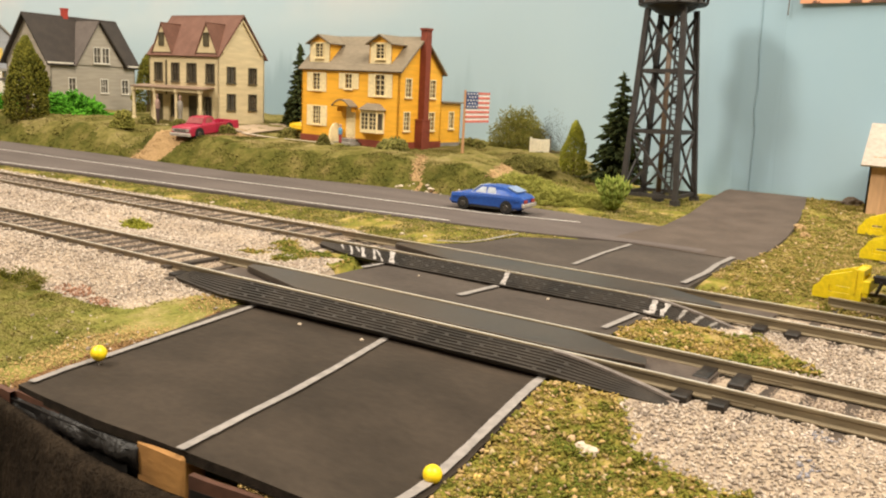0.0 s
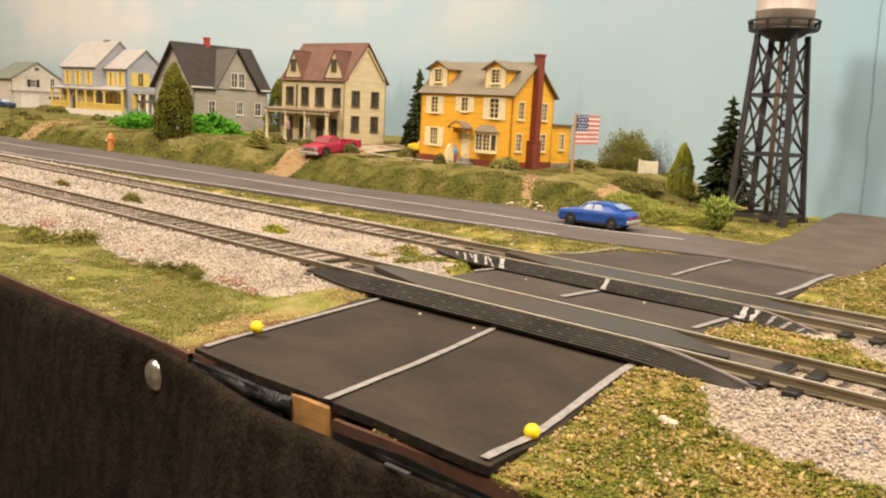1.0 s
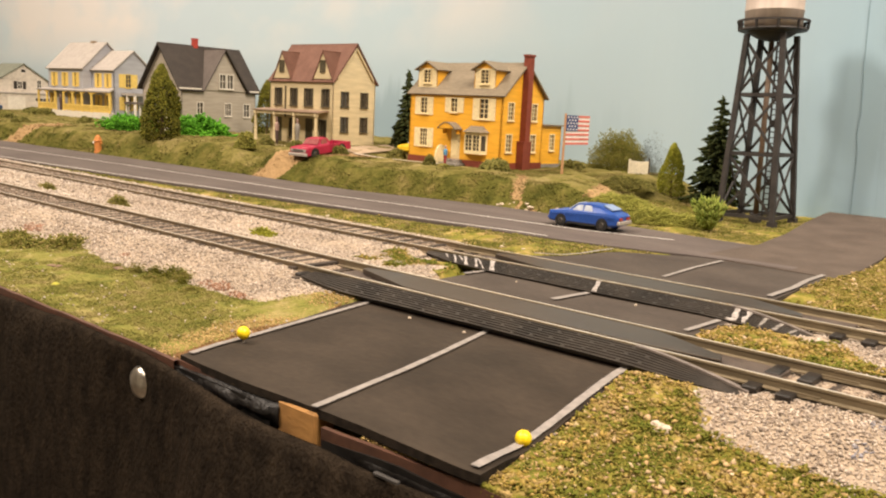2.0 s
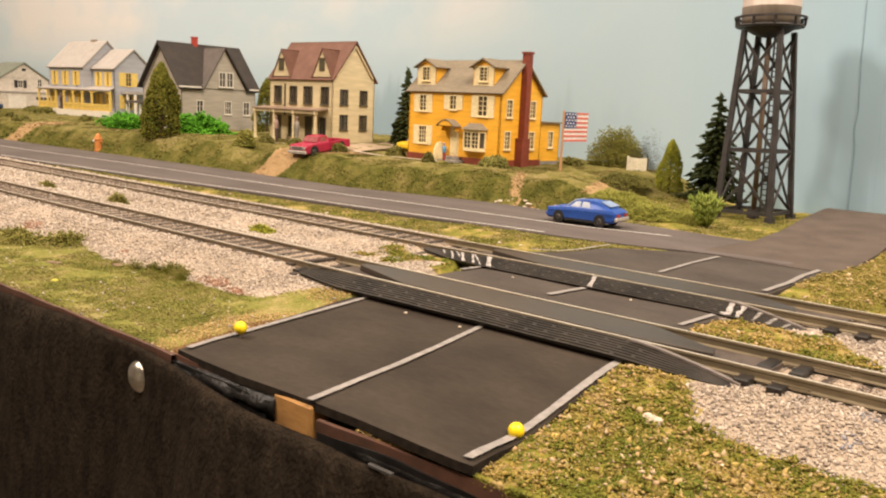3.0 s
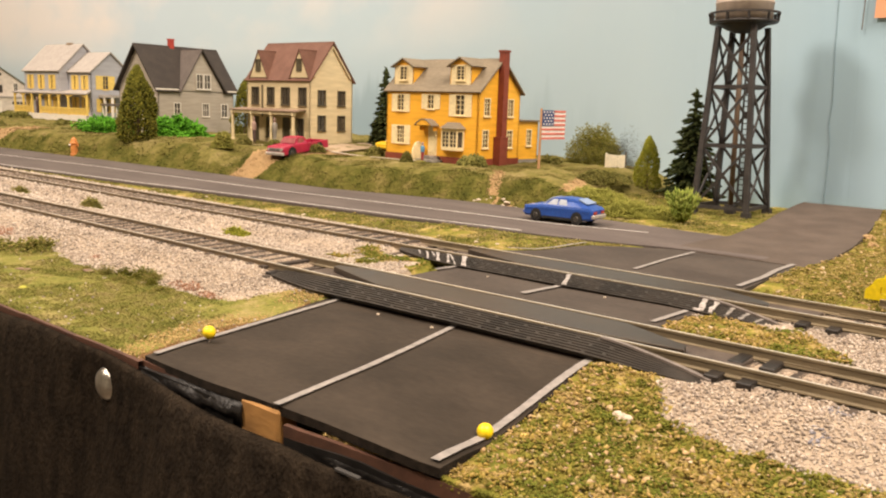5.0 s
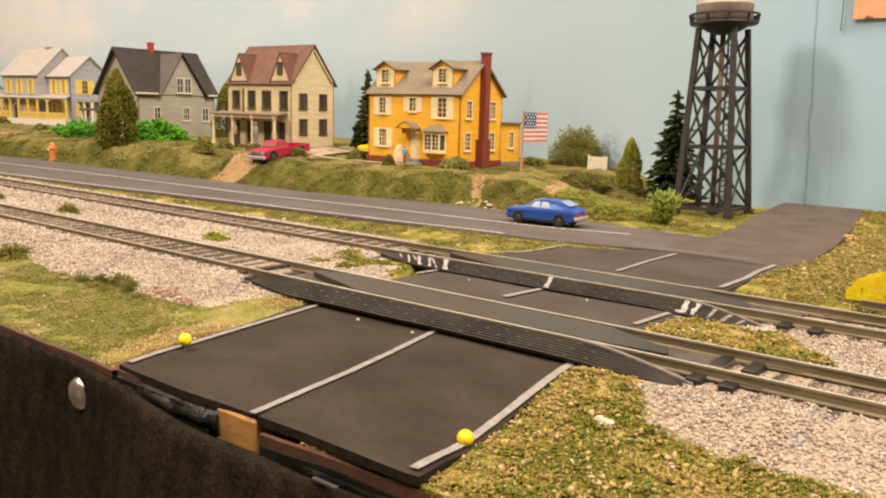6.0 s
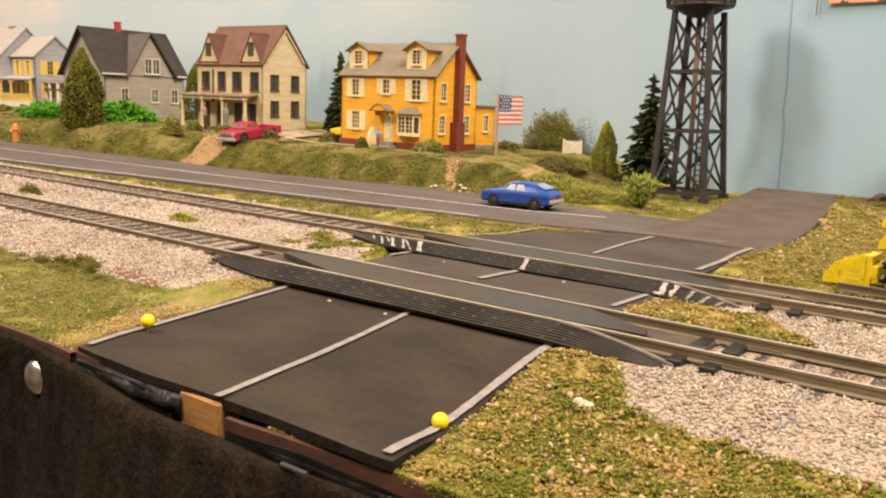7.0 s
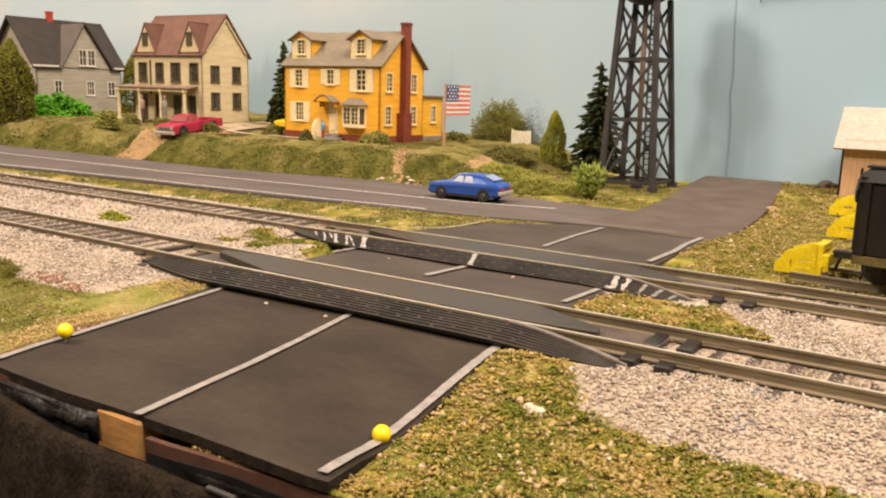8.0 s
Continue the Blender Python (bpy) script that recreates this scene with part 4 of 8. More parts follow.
M["roof_black"] = mat("roof_black", (0.032, 0.025, 0.020), (0.046, 0.036, 0.029), 120, 0.8, 0.3, fine=6)
M["roof_patch"] = mat("roof_patch", (0.105, 0.085, 0.072), (0.09, 0.073, 0.062), 120, 0.8, 0.3)
M["house_blue"] = mat("house_blue", (0.40, 0.40, 0.42), (0.36, 0.36, 0.38), 40, 0.65, 0.15, stretch=(0.15, 0.15, 1))
M["trim_yellow"] = mat("trim_yellow", (0.78, 0.56, 0.14), (0.70, 0.50, 0.12), 150, 0.6)
M["roof_pale"] = mat("roof_pale", (0.40, 0.36, 0.32), (0.36, 0.325, 0.29), 120, 0.8, 0.2)
M["house_white"] = mat("house_white", (0.66, 0.585, 0.49), (0.61, 0.54, 0.45), 40, 0.65, 0.1)
M["roof_green"] = mat("roof_green", (0.19, 0.20, 0.155), (0.16, 0.17, 0.13), 120, 0.8, 0.2)
M["shed_tan"] = mat("shed_tan", (0.60, 0.37, 0.20), (0.54, 0.33, 0.17), 100, 0.7, 0.2, stretch=(1, 1, 0.2))
M["shed_roof"] = mat("shed_roof", (0.46, 0.39, 0.325), (0.42, 0.355, 0.295), 100, 0.6)
M["stone_grey"] = mat("stone_grey", (0.30, 0.27, 0.23), (0.22, 0.20, 0.17), 300, 0.85, 0.4)
M["chimney_red"] = mat("chimney_red", (0.42, 0.055, 0.035), (0.36, 0.045, 0.03), 200, 0.7)
M["orange"] = mat("orange", (0.62, 0.24, 0.06), (0.54, 0.20, 0.05), 200, 0.5)
M["bumper_yellow"] = mat("bumper_yellow", (0.85, 0.66, 0.01), (0.78, 0.58, 0.01), 150, 0.4, 0.05)
M["ball_dusty"] = mat("ball_dusty", (0.46, 0.42, 0.035), (0.34, 0.33, 0.045), 500, 0.7)
M["ball_yellow"] = mat("ball_yellow", (0.90, 0.66, 0.01), (0.86, 0.62, 0.01), 200, 0.35)
M["car_blue"] = mat("car_blue", (0.020, 0.075, 0.33), (0.016, 0.062, 0.28), 120, 0.32, spec=0.5)
M["car_red"] = mat("car_red", (0.40, 0.022, 0.062), (0.34, 0.018, 0.052), 120, 0.30, spec=0.5)
M["car_yellow"] = mat("car_yellow", (0.85, 0.58, 0.01), (0.80, 0.52, 0.01), 120, 0.35)
M["car_navy"] = mat("car_navy", (0.04, 0.07, 0.14), (0.03, 0.055, 0.11), 120, 0.35)
# car windows: bluish and whitish reflections put into the glass colours
M["car_glass_sheen"] = mat("car_glass_sheen", (0.26, 0.33, 0.47), (0.20, 0.27, 0.42), 300, 0.4, spec=0.3)
M["car_glass"] = mat("car_glass", (0.42, 0.45, 0.50), (0.34, 0.38, 0.44), 300, 0.45, spec=0.25)
M["tyre"] = mat("tyre", (0.012, 0.011, 0.010), (0.02, 0.018, 0.016), 300, 0.8)
M["hub"] = mat("hub", (0.06, 0.055, 0.05), (0.09, 0.08, 0.07), 300, 0.4, metal=0.5)
M["silver"] = mat("silver", (0.55, 0.50, 0.44), (0.45, 0.40, 0.35), 300, 0.4, metal=0.3)
M["tail_red"] = mat("tail_red", (0.40, 0.05, 0.03), (0.35, 0.04, 0.03), 300, 0.3)
M["flag_red"] = mat("flag_red", (0.68, 0.20, 0.15), (0.62, 0.17, 0.13), 100, 0.8)
M["flag_white"] = mat("flag_white", (0.84, 0.78, 0.72), (0.80, 0.74, 0.68), 100, 0.8)
M["flag_blue"] = mat("flag_blue", (0.05, 0.08, 0.20), (0.045, 0.07, 0.18), 100, 0.8)
M["pole_tan"] = mat("pole_tan", (0.50, 0.28, 0.14), (0.44, 0.24, 0.12), 150, 0.6)
M["bark"] = mat("bark", (0.10, 0.06, 0.03), (0.07, 0.045, 0.025), 300, 0.9, 0.4)
LEAF = lambda name, cols, w=0.8: mat(name, cols[1], cols[2], 100, 0.85, island=w, island_colours=cols, spec=0.15)
M["leaf_arbor"] = LEAF("leaf_arbor", [(0.032, 0.036, 0.005), (0.085, 0.088, 0.010), (0.14, 0.132, 0.016), (0.20, 0.175, 0.024)])
M["leaf_gold"] = LEAF("leaf_gold", [(0.12, 0.14, 0.014), (0.225, 0.235, 0.022), (0.305, 0.30, 0.032), (0.38, 0.35, 0.05)])
M["leaf_spruce"] = LEAF("leaf_spruce", [(0.012, 0.020, 0.006), (0.030, 0.042, 0.012), (0.050, 0.062, 0.018), (0.075, 0.080, 0.028)])
M["leaf_neon"] = LEAF("leaf_neon", [(0.025, 0.09, 0.005), (0.06, 0.20, 0.010), (0.10, 0.30, 0.016), (0.15, 0.40, 0.03)])
M["leaf_bush"] = LEAF("leaf_bush", [(0.055, 0.058, 0.012), (0.11, 0.105, 0.022), (0.16, 0.145, 0.035), (0.22, 0.19, 0.06)])
M["leaf_lichen"] = LEAF("leaf_lichen", [(0.115, 0.122, 0.022), (0.175, 0.172, 0.033), (0.235, 0.218, 0.045), (0.29, 0.255, 0.065)])
M["leaf_light"] = LEAF("leaf_light", [(0.10, 0.145, 0.02), (0.175, 0.22, 0.036), (0.245, 0.28, 0.055), (0.32, 0.33, 0.08)])
M["twig_dark"] = mat("twig_dark", (0.10, 0.085, 0.06), (0.07, 0.06, 0.045), 300, 0.9)
M["figure_blue"] = mat("figure_blue", (0.12, 0.30, 0.48), (0.10, 0.26, 0.42), 200, 0.6)
M["figure_red"] = mat("figure_red", (0.32, 0.06, 0.06), (0.28, 0.05, 0.05), 200, 0.6)
M["figure_pale"] = mat("figure_pale", (0.40, 0.27, 0.22), (0.34, 0.22, 0.18), 200, 0.7)
M["figure_dark"] = mat("figure_dark", (0.10, 0.065, 0.06), (0.08, 0.05, 0.05), 200, 0.7)
M["porch_brown"] = mat("porch_brown", (0.25, 0.17, 0.115), (0.20, 0.135, 0.09), 150, 0.7)
M["porch_tan"] = mat("porch_tan", (0.36, 0.27, 0.18), (0.30, 0.22, 0.15), 150, 0.7)
M["leaf_weed"] = LEAF("leaf_weed", [(0.09, 0.10, 0.018), (0.16, 0.16, 0.030), (0.24, 0.21, 0.045), (0.34, 0.25, 0.11)])
M["cab_glass"] = mat("cab_glass", (0.30, 0.10, 0.10), (0.24, 0.07, 0.07), 300, 0.12, spec=0.6)
M["leaf_hedge"] = LEAF("leaf_hedge", [(0.155, 0.170, 0.030), (0.22, 0.225, 0.042), (0.285, 0.275, 0.055), (0.36, 0.33, 0.08)])
M["fence_cream"] = mat("fence_cream", (0.76, 0.69, 0.52), (0.70, 0.63, 0.47), 150, 0.6)

# ---- paint on the backdrop, seams and poster ----
def paint_backdrop():
    m = M["backdrop"]
    nt = m.node_tree
    nt.nodes.clear()
    link = nt.links.new
    out = nt.nodes.new("ShaderNodeOutputMaterial")
    b = nt.nodes.new("ShaderNodeBsdfPrincipled")
    b.inputs["Roughness"].default_value = 0.85
    b.inputs["Specular IOR Level"].default_value = 0.2
    link(b.outputs[0], out.inputs[0])
    tc = nt.nodes.new("ShaderNodeTexCoord")
    sep = nt.nodes.new("ShaderNodeSeparateXYZ")
    link(tc.outputs["Object"], sep.inputs[0])

    def ramp(source, stops):
        r = nt.nodes.new("ShaderNodeValToRGB")
        while len(r.color_ramp.elements) < len(stops):
            r.color_ramp.elements.new(0.5)
        for i, (p, c) in enumerate(stops):
            r.color_ramp.elements[i].position = p
        for i, (p, c) in enumerate(stops):
            r.color_ramp.elements[i].color = (*c, 1) if isinstance(c, tuple) else (c, c, c, 1)
        link(source, r.inputs[0])
        return r.outputs[0]

    def span(source, a, b_):
        n = nt.nodes.new("ShaderNodeMapRange")
        n.inputs[1].default_value, n.inputs[2].default_value = a, b_
        link(source, n.inputs[0])
        return n.outputs[0]

    def noise_at(scale, stretch, detail=5):
        mp = nt.nodes.new("ShaderNodeMapping")
        mp.inputs["Scale"].default_value = stretch
        link(tc.outputs["Object"], mp.inputs[0])
        n = nt.nodes.new("ShaderNodeTexNoise")
        n.inputs["Scale"].default_value, n.inputs["Detail"].default_value = scale, detail
        link(mp.outputs[0], n.inputs[0])
        return n.outputs[0]

    def times(a, b_):
        n = nt.nodes.new("ShaderNodeMath")
        n.operation = "MULTIPLY"
        link(a, n.inputs[0])
        if isinstance(b_, float):
            n.inputs[1].default_value = b_
        else:
            link(b_, n.inputs[1])
        return n.outputs[0]

    def mix(fac, a, colour):
        n = nt.nodes.new("ShaderNodeMixRGB")
        link(fac, n.inputs[0]), link(a, n.inputs[1])
        n.inputs[2].default_value = (*colour, 1)
        return n.outputs[0]

    x, z = sep.outputs["X"], sep.outputs["Z"]
    # sky: paler far to the left, clean blue towards the side road
    sky = ramp(span(x, -1.3, 0.15), [(0.0, (0.51, 0.60, 0.65)), (0.55, (0.455, 0.57, 0.635)), (0.78, (0.44, 0.575, 0.65)), (0.87, (0.355, 0.50, 0.592)), (1.0, (0.275, 0.41, 0.495))])
    # broad brushed unevenness
    sky = mix(times(ramp(noise_at(9, (1, 1, 0.6)), [(0.40, 0.0), (0.70, 1.0)]), 0.30), sky, (0.45, 0.55, 0.60))
    # clouds up high on the left
    cl = times(ramp(noise_at(5, (1, 1, 1.6)), [(0.42, 0.0), (0.62, 1.0)]), times(ramp(span(z, 0.09, 0.16), [(0.0, 0.0), (1.0, 1.0)]), ramp(span(x, -0.15, -0.5), [(0.0, 0.0), (1.0, 1.0)])))
    sky = mix(times(cl, 0.75), sky, (0.72, 0.67, 0.63))
    # haze over the horizon, with misty conifers
    left = ramp(span(x, -0.16, -0.42), [(0.0, 0.0), (1.0, 1.0)])
    haze = times(ramp(span(z, 0.115, 0.035), [(0.0, 0.0), (0.35, 0.35), (1.0, 1.0)]), left)
    sky = mix(times(haze, 0.70), sky, (0.28, 0.385, 0.46))
    top = nt.nodes.new("ShaderNodeMath")
    top.operation = "SUBTRACT"
    link(times(noise_at(40, (1, 1, 0.10), 3), 0.135), top.inputs[0])
    link(z, top.inputs[1])
    trees = times(ramp(span(top.outputs[0], 0.0, 0.022), [(0.0, 0.0), (1.0, 1.0)]), left)
    sky = mix(times(trees, 0.30), sky, (0.13, 0.205, 0.25))
    # a faint painted bush low beside the side road
    smudge = times(ramp(span(x, -0.0601, -0.0461), [(0.0, 0.0), (0.5, 1.0), (1.0, 0.0)]), ramp(span(z, 0.028, 0.010), [(0.0, 0.0), (1.0, 1.0)]))
    sky = mix(times(smudge, 0.30), sky, (0.13, 0.205, 0.25))
    link(sky, b.inputs["Base Color"])


paint_backdrop()
M["seam"] = mat("seam", (0.21, 0.305, 0.36), (0.27, 0.38, 0.45), 200, 0.9)
M["seam_faint"] = mat("seam_faint", (0.30, 0.43, 0.51), (0.34, 0.48, 0.56), 200, 0.9)
M["poster_orange"] = mat("poster_orange", (0.76, 0.33, 0.17), (0.72, 0.42, 0.25), 14, 0.6, stretch=(0.4, 1, 1.5))
M["poster_dark"] = mat("poster_dark", (0.11, 0.06, 0.05), (0.16, 0.09, 0.07), 100, 0.7)
seams = root("backdrop_seams", pose(0, 0, 0), "dark cracked panel seams in the backdrop", "seam", kind="structure")
for pts, w in (([(-0.0295, 0.0050), (-0.0300, 0.040), (-0.0316, 0.0500), (-0.0308, 0.0620), (-0.0326, 0.090), (-0.0334, 0.115), (-0.0345, 0.20)], 0.00036),
               ([(-0.0168, 0.0060), (-0.0182, 0.050), (-0.0196, 0.085), (-0.0206, 0.108), (-0.0210, 0.20)], 0.00012)):
    for (x0, z0), (x1, z1) in zip(pts, pts[1:]):
        off = -0.0001 if w > 0.0002 else 0.0001
        part("seam", beam(bmesh.new(), (x0, lerp_table(BACK_LINE, x0) + off, z0), (x1, lerp_table(BACK_LINE, x1) + off, z1), w, 0.0003), M["seam"] if w > 0.0002 else M["seam_faint"], seams)
post = root("poster", pose(-0.0139, 0.3374, 0.1070), "orange sunset poster taped to the backdrop", "poster")
part("sheet", boxes((0, 0.062, -0.0002, 0.0002, 0, 0.050)), M["poster_orange"], post)
part("margin", boxes((-0.0058, -0.0052, -0.0001, 0.0003, -0.006, 0.05)), M["grey_plain"], post)
bm = bmesh.new()
for x, w, h in ((0.0060, 0.0024, 0.0016), (0.0085, 0.0015, 0.0010), (0.0240, 0.0060, 0.0045), (0.0330, 0.0100, 0.0030)):
    prism(bm, [(x, -0.0004, 0.0002), (x + w, -0.0004, 0.0002), (x + w * 0.8, -0.0004, h), (x + w * 0.3, -0.0004, h * 0.8)], (0, 0.0002, 0))
part("silhouette", bm, M["poster_dark"], post)

# ---- water tower ----
def build_tower():
    hb, ht, H = 0.0147, 0.0095, 0.0975
    zb = 0.0018
    r = root("water_tower", pose(-0.0640, 0.2878, zb, 0, -1.1, -2), "tall black lattice water tower with a beige tank", "water tower")
    corner = lambda a, b, z: Vector((a * (hb + (ht - hb) * z / H), b * (hb + (ht - hb) * z / H), z))
    signs = ((1, -1), (1, 1), (-1, 1), (-1, -1))
    for a, b in signs:
        bm = bmesh.new()
        beam(bm, corner(a, b, -0.001), corner(a, b, H), 0.0026)
        part("leg", bm, M["tower_black"], r)
        part("foot", boxes((a * hb - 0.0021, a * hb + 0.0021, b * hb - 0.0021, b * hb + 0.0021, -0.003, 0.0008)), M["tower_black"], r)
    levels = (0.0022, 0.0350, 0.0662, 0.0945)
    for i in range(4):
        (a, b), (c, d) = signs[i], signs[(i + 1) % 4]
        for k, z in enumerate(levels[:3]):
            part("girt", beam(bmesh.new(), corner(a, b, z), corner(c, d, z), 0.0011, 0.0019), M["tower_black"], r)
        for z0, z1 in zip(levels, levels[1:]):
            part("brace", beam(bmesh.new(), corner(a, b, z0), corner(c, d, z1), 0.0008, 0.0014), M["tower_black"], r)
            part("brace", beam(bmesh.new(), corner(c, d, z0), corner(a, b, z1), 0.0008, 0.0014), M["tower_black"], r)
            mid = (corner(a, b, z0) + corner(c, d, z1) + corner(c, d, z0) + corner(a, b, z1)) / 4
            n = Vector((a + c, b + d, 0)).normalized()
            part("gusset", tube(bmesh.new(), mid - n * 0.0006, mid + n * 0.0006, 0.0012, n=8), M["tower_black"], r)
    part("riser_pipe", tube(bmesh.new(), (0, 0, -0.002), (0, 0, H), 0.0014, n=12), M["pipe_brown"], r, "brown riser pipe", smooth=True)
    part("pipe_base", boxes((-0.0025, 0.0025, -0.0025, 0.0025, -0.002, 0.0028)), M["tower_black"], r)
    ladder = part("ladder", boxes(), M["tower_black"], r)
    lx, ly = 0.0042, 0.0020
    for s in (-0.0016, 0.0016):
        part("stile", beam(bmesh.new(), (lx + s, ly, 0.0), (lx + s * 0.9, ly - 0.001, H), 0.0008), M["tower_black"], ladder)
    for k in range(31):
        z = 0.002 + k * 0.0030
        part("rung", beam(bmesh.new(), (lx - 0.0016, ly - 0.001 * z / H, z), (lx + 0.0016, ly - 0.001 * z / H, z), 0.0006), M["tower_black"], ladder)
    # bowl under the tank, balcony and tank
    part("bowl", lathe(bmesh.new(), [(0.0018, 0.0942), (0.0045, 0.0947), (0.0085, 0.0961), (0.0118, 0.0981), (0.0140, 0.1000)], 28), M["tower_black"], r, smooth=True)
    part("balcony_floor", lathe(bmesh.new(), [(0.013, 0.0994), (0.0170, 0.0994), (0.0173, 0.0999), (0.0170, 0.1005), (0.013, 0.1005)], 32), M["tower_black"], r)
    bm = bmesh.new()
    n = 32
    ring = [[bm.verts.new(((0.0176 + a) * math.cos(i * math.tau / n), (0.0176 + a) * math.sin(i * math.tau / n), 0.1043 + b)) for i in range(n)] for a, b in ((-0.0006, -0.0005), (0.0006, -0.0005), (0.0006, 0.0005), (-0.0006, 0.0005))]
    for k in range(4):
        for i in range(n):
            bm.faces.new((ring[k][i], ring[k][(i + 1) % n], ring[(k + 1) % 4][(i + 1) % n], ring[(k + 1) % 4][i]))
    bmesh.ops.recalc_face_normals(bm, faces=bm.faces[:])
    part("hand_rail", bm, M["tower_black"], r)
    for k in range(10):
        a = k * math.tau / 10 + 0.2
        part("rail_post", beam(bmesh.new(), (0.0170 * math.cos(a), 0.0170 * math.sin(a), 0.0998), (0.0175 * math.cos(a), 0.0175 * math.sin(a), 0.1043), 0.0012), M["tower_black"], r)
    part("tank", lathe(bmesh.new(), [(0.0130, 0.0999), (0.0146, 0.1004), (0.0146, 0.1090), (0.0149, 0.1093), (0.0149, 0.1099), (0.0146, 0.1102), (0.0146, 0.126), (0.0146, 0.1285)], 40), M["tank_grey"], r, "beige steel tank", smooth=True)
    part("tank_roof", lathe(bmesh.new(), [(0.0152, 0.1285), (0.0152, 0.1291), (0.011, 0.1330), (0.004, 0.1375), (0.0006, 0.1381)], 32), M["tank_grey"], r, smooth=True)


build_tower()

# ---- houses ----
FRONT = lambda y=0.0: (lambda u, v, n: Vector((u, y - n, v)))
RIGHT = lambda x=0.0: (lambda u, v, n: Vector((x + n, u, v)))


def wbox(bm, W, u0, u1, v0, v1, n0, n1):
    """A box in a wall's own directions: along, up, out."""
    c = [W(u, v, n) for n in (n0, n1) for u, v in ((u0, v0), (u1, v0), (u1, v1), (u0, v1))]
    v = [bm.verts.new(p) for p in c]
    fs = [bm.faces.new([v[i] for i in f]) for f in ((3, 2, 1, 0), (4, 5, 6, 7), (0, 1, 5, 4), (1, 2, 6, 5), (2, 3, 7, 6), (3, 0, 4, 7))]
    bmesh.ops.recalc_face_normals(bm, faces=fs)
    return bm


def wall_panel(W, u0, u1, v0, v1, holes, thick):
    """A wall with real openings: strips between the holes."""
    us = sorted({u0, u1, *[h[0] for h in holes], *[h[1] for h in holes]})
    vs = sorted({v0, v1, *[h[2] for h in holes], *[h[3] for h in holes]})
    bm = bmesh.new()
    for a, b in zip(us, us[1:]):
        run = None
        for c, d in zip(vs, vs[1:]):
            mu, mv = (a + b) / 2, (c + d) / 2
            hole = any(h[0] < mu < h[1] and h[2] < mv < h[3] for h in holes)
            if hole:
                if run:
                    wbox(bm, W, a, b, run[0], run[1], -thick, 0)
                run = None
            else:
                run = (run[0], d) if run else (c, d)
        if run:
            wbox(bm, W, a, b, run[0], run[1], -thick, 0)
    return bm


def window(house, W, u0, u1, v0, v1, trim, cols=2, rows=3, shutters=None, sill=True, border=0.0007, drop=0.0):
    """A framed window with muntins, a pane and, where there are any, shutters. Returns its hole."""
    bm = bmesh.new()
    b = border
    ring = []
    for n in (-0.0004, 0.0006):
        for o in (b, 0.0):
            ring.append([bm.verts.new(W(u, v, n)) for u, v in ((u0 - o, v0 - o), (u1 + o, v0 - o), (u1 + o, v1 + o), (u0 - o, v1 + o))])
    for i, j in ((0, 1), (1, 3), (3, 2), (2, 0)):
        for k in range(4):
            bm.faces.new((ring[i][k], ring[i][(k + 1) % 4], ring[j][(k + 1) % 4], ring[j][k]))
    bmesh.ops.recalc_face_normals(bm, faces=bm.faces[:])
    win = part("window", bm, trim, house)
    t = 0.00022
    for i in range(1, cols):
        u = u0 + (u1 - u0) * i / cols
        part("muntin", wbox(bmesh.new(), W, u - t, u + t, v0, v1, -0.0004, 0.0002), trim, win)
    for i in range(1, rows):
        v = v0 + (v1 - v0) * i / rows
        part("muntin", wbox(bmesh.new(), W, u0, u1, v - t, v + t, -0.0004, 0.00015), trim, win)
    part("pane", wbox(bmesh.new(), W, u0, u1, v0, v1, -0.0009, -0.0006), M["pane_dark"], win)
    if sill:
        part("sill", wbox(bmesh.new(), W, u0 - 0.0012, u1 + 0.0012, v0 - b - 0.0006, v0 - b, -0.0002, 0.0012), trim, win)
    if shutters:
        sw, mat_s = shutters
        for a, c in ((u0 - b - sw, u0 - b), (u1 + b, u1 + b + sw)):
            bm = wbox(bmesh.new(), W, a, c, v0 - b - drop, v1 + b, 0.0, 0.0004)
            part("shutter", bevelled(bm, 0.00012), mat_s, win)
    return (u0, u1, v0, v1)


def gable(W, u0, u1, v, peak, thick, shift=0.5):
    bm = bmesh.new()
    prism(bm, [W(u0, v, 0), W(u1, v, 0), W(u0 + (u1 - u0) * shift, peak, 0)], W(0, 0, -thick) - W(0, 0, 0))
    return bm


def roof_slab(a, b, c, d, thick):
    """A roof plane through four corners, with thickness below and shingle courses proud of it."""
    bm = bmesh.new()
    a, b, c, d = map(Vector, (a, b, c, d))
    n = (b - a).cross(d - a).normalized()
    if n.z < 0:
        n = -n
    prism(bm, [a, b, c, d], -n * thick)
    return bm


def roof_pair(house, material, x0, x1, y0, y1, eave, ridge, over, thick=0.0010, along_x=True, name="roof"):
    """Two slopes meeting at a ridge, with overhang at the eaves."""
    if along_x:
        ym = (y0 + y1) / 2
        k = (ridge - eave) / (ym - y0)
        for ye, s in ((y0 - over, 1), (y1 + over, -1)):
            part(name, roof_slab((x0, ye, eave - k * over), (x1, ye, eave - k * over), (x1, ym, ridge), (x0, ym, ridge), thick), material, house)
    else:
        xm = (x0 + x1) / 2
        k = (ridge - eave) / (xm - x0)
        for xe in (x0 - over, x1 + over):
            part(name, roof_slab((xe, y0, eave - k * over), (xe, y1, eave - k * over), (xm, y1, ridge), (xm, y0, ridge), thick), material, house)


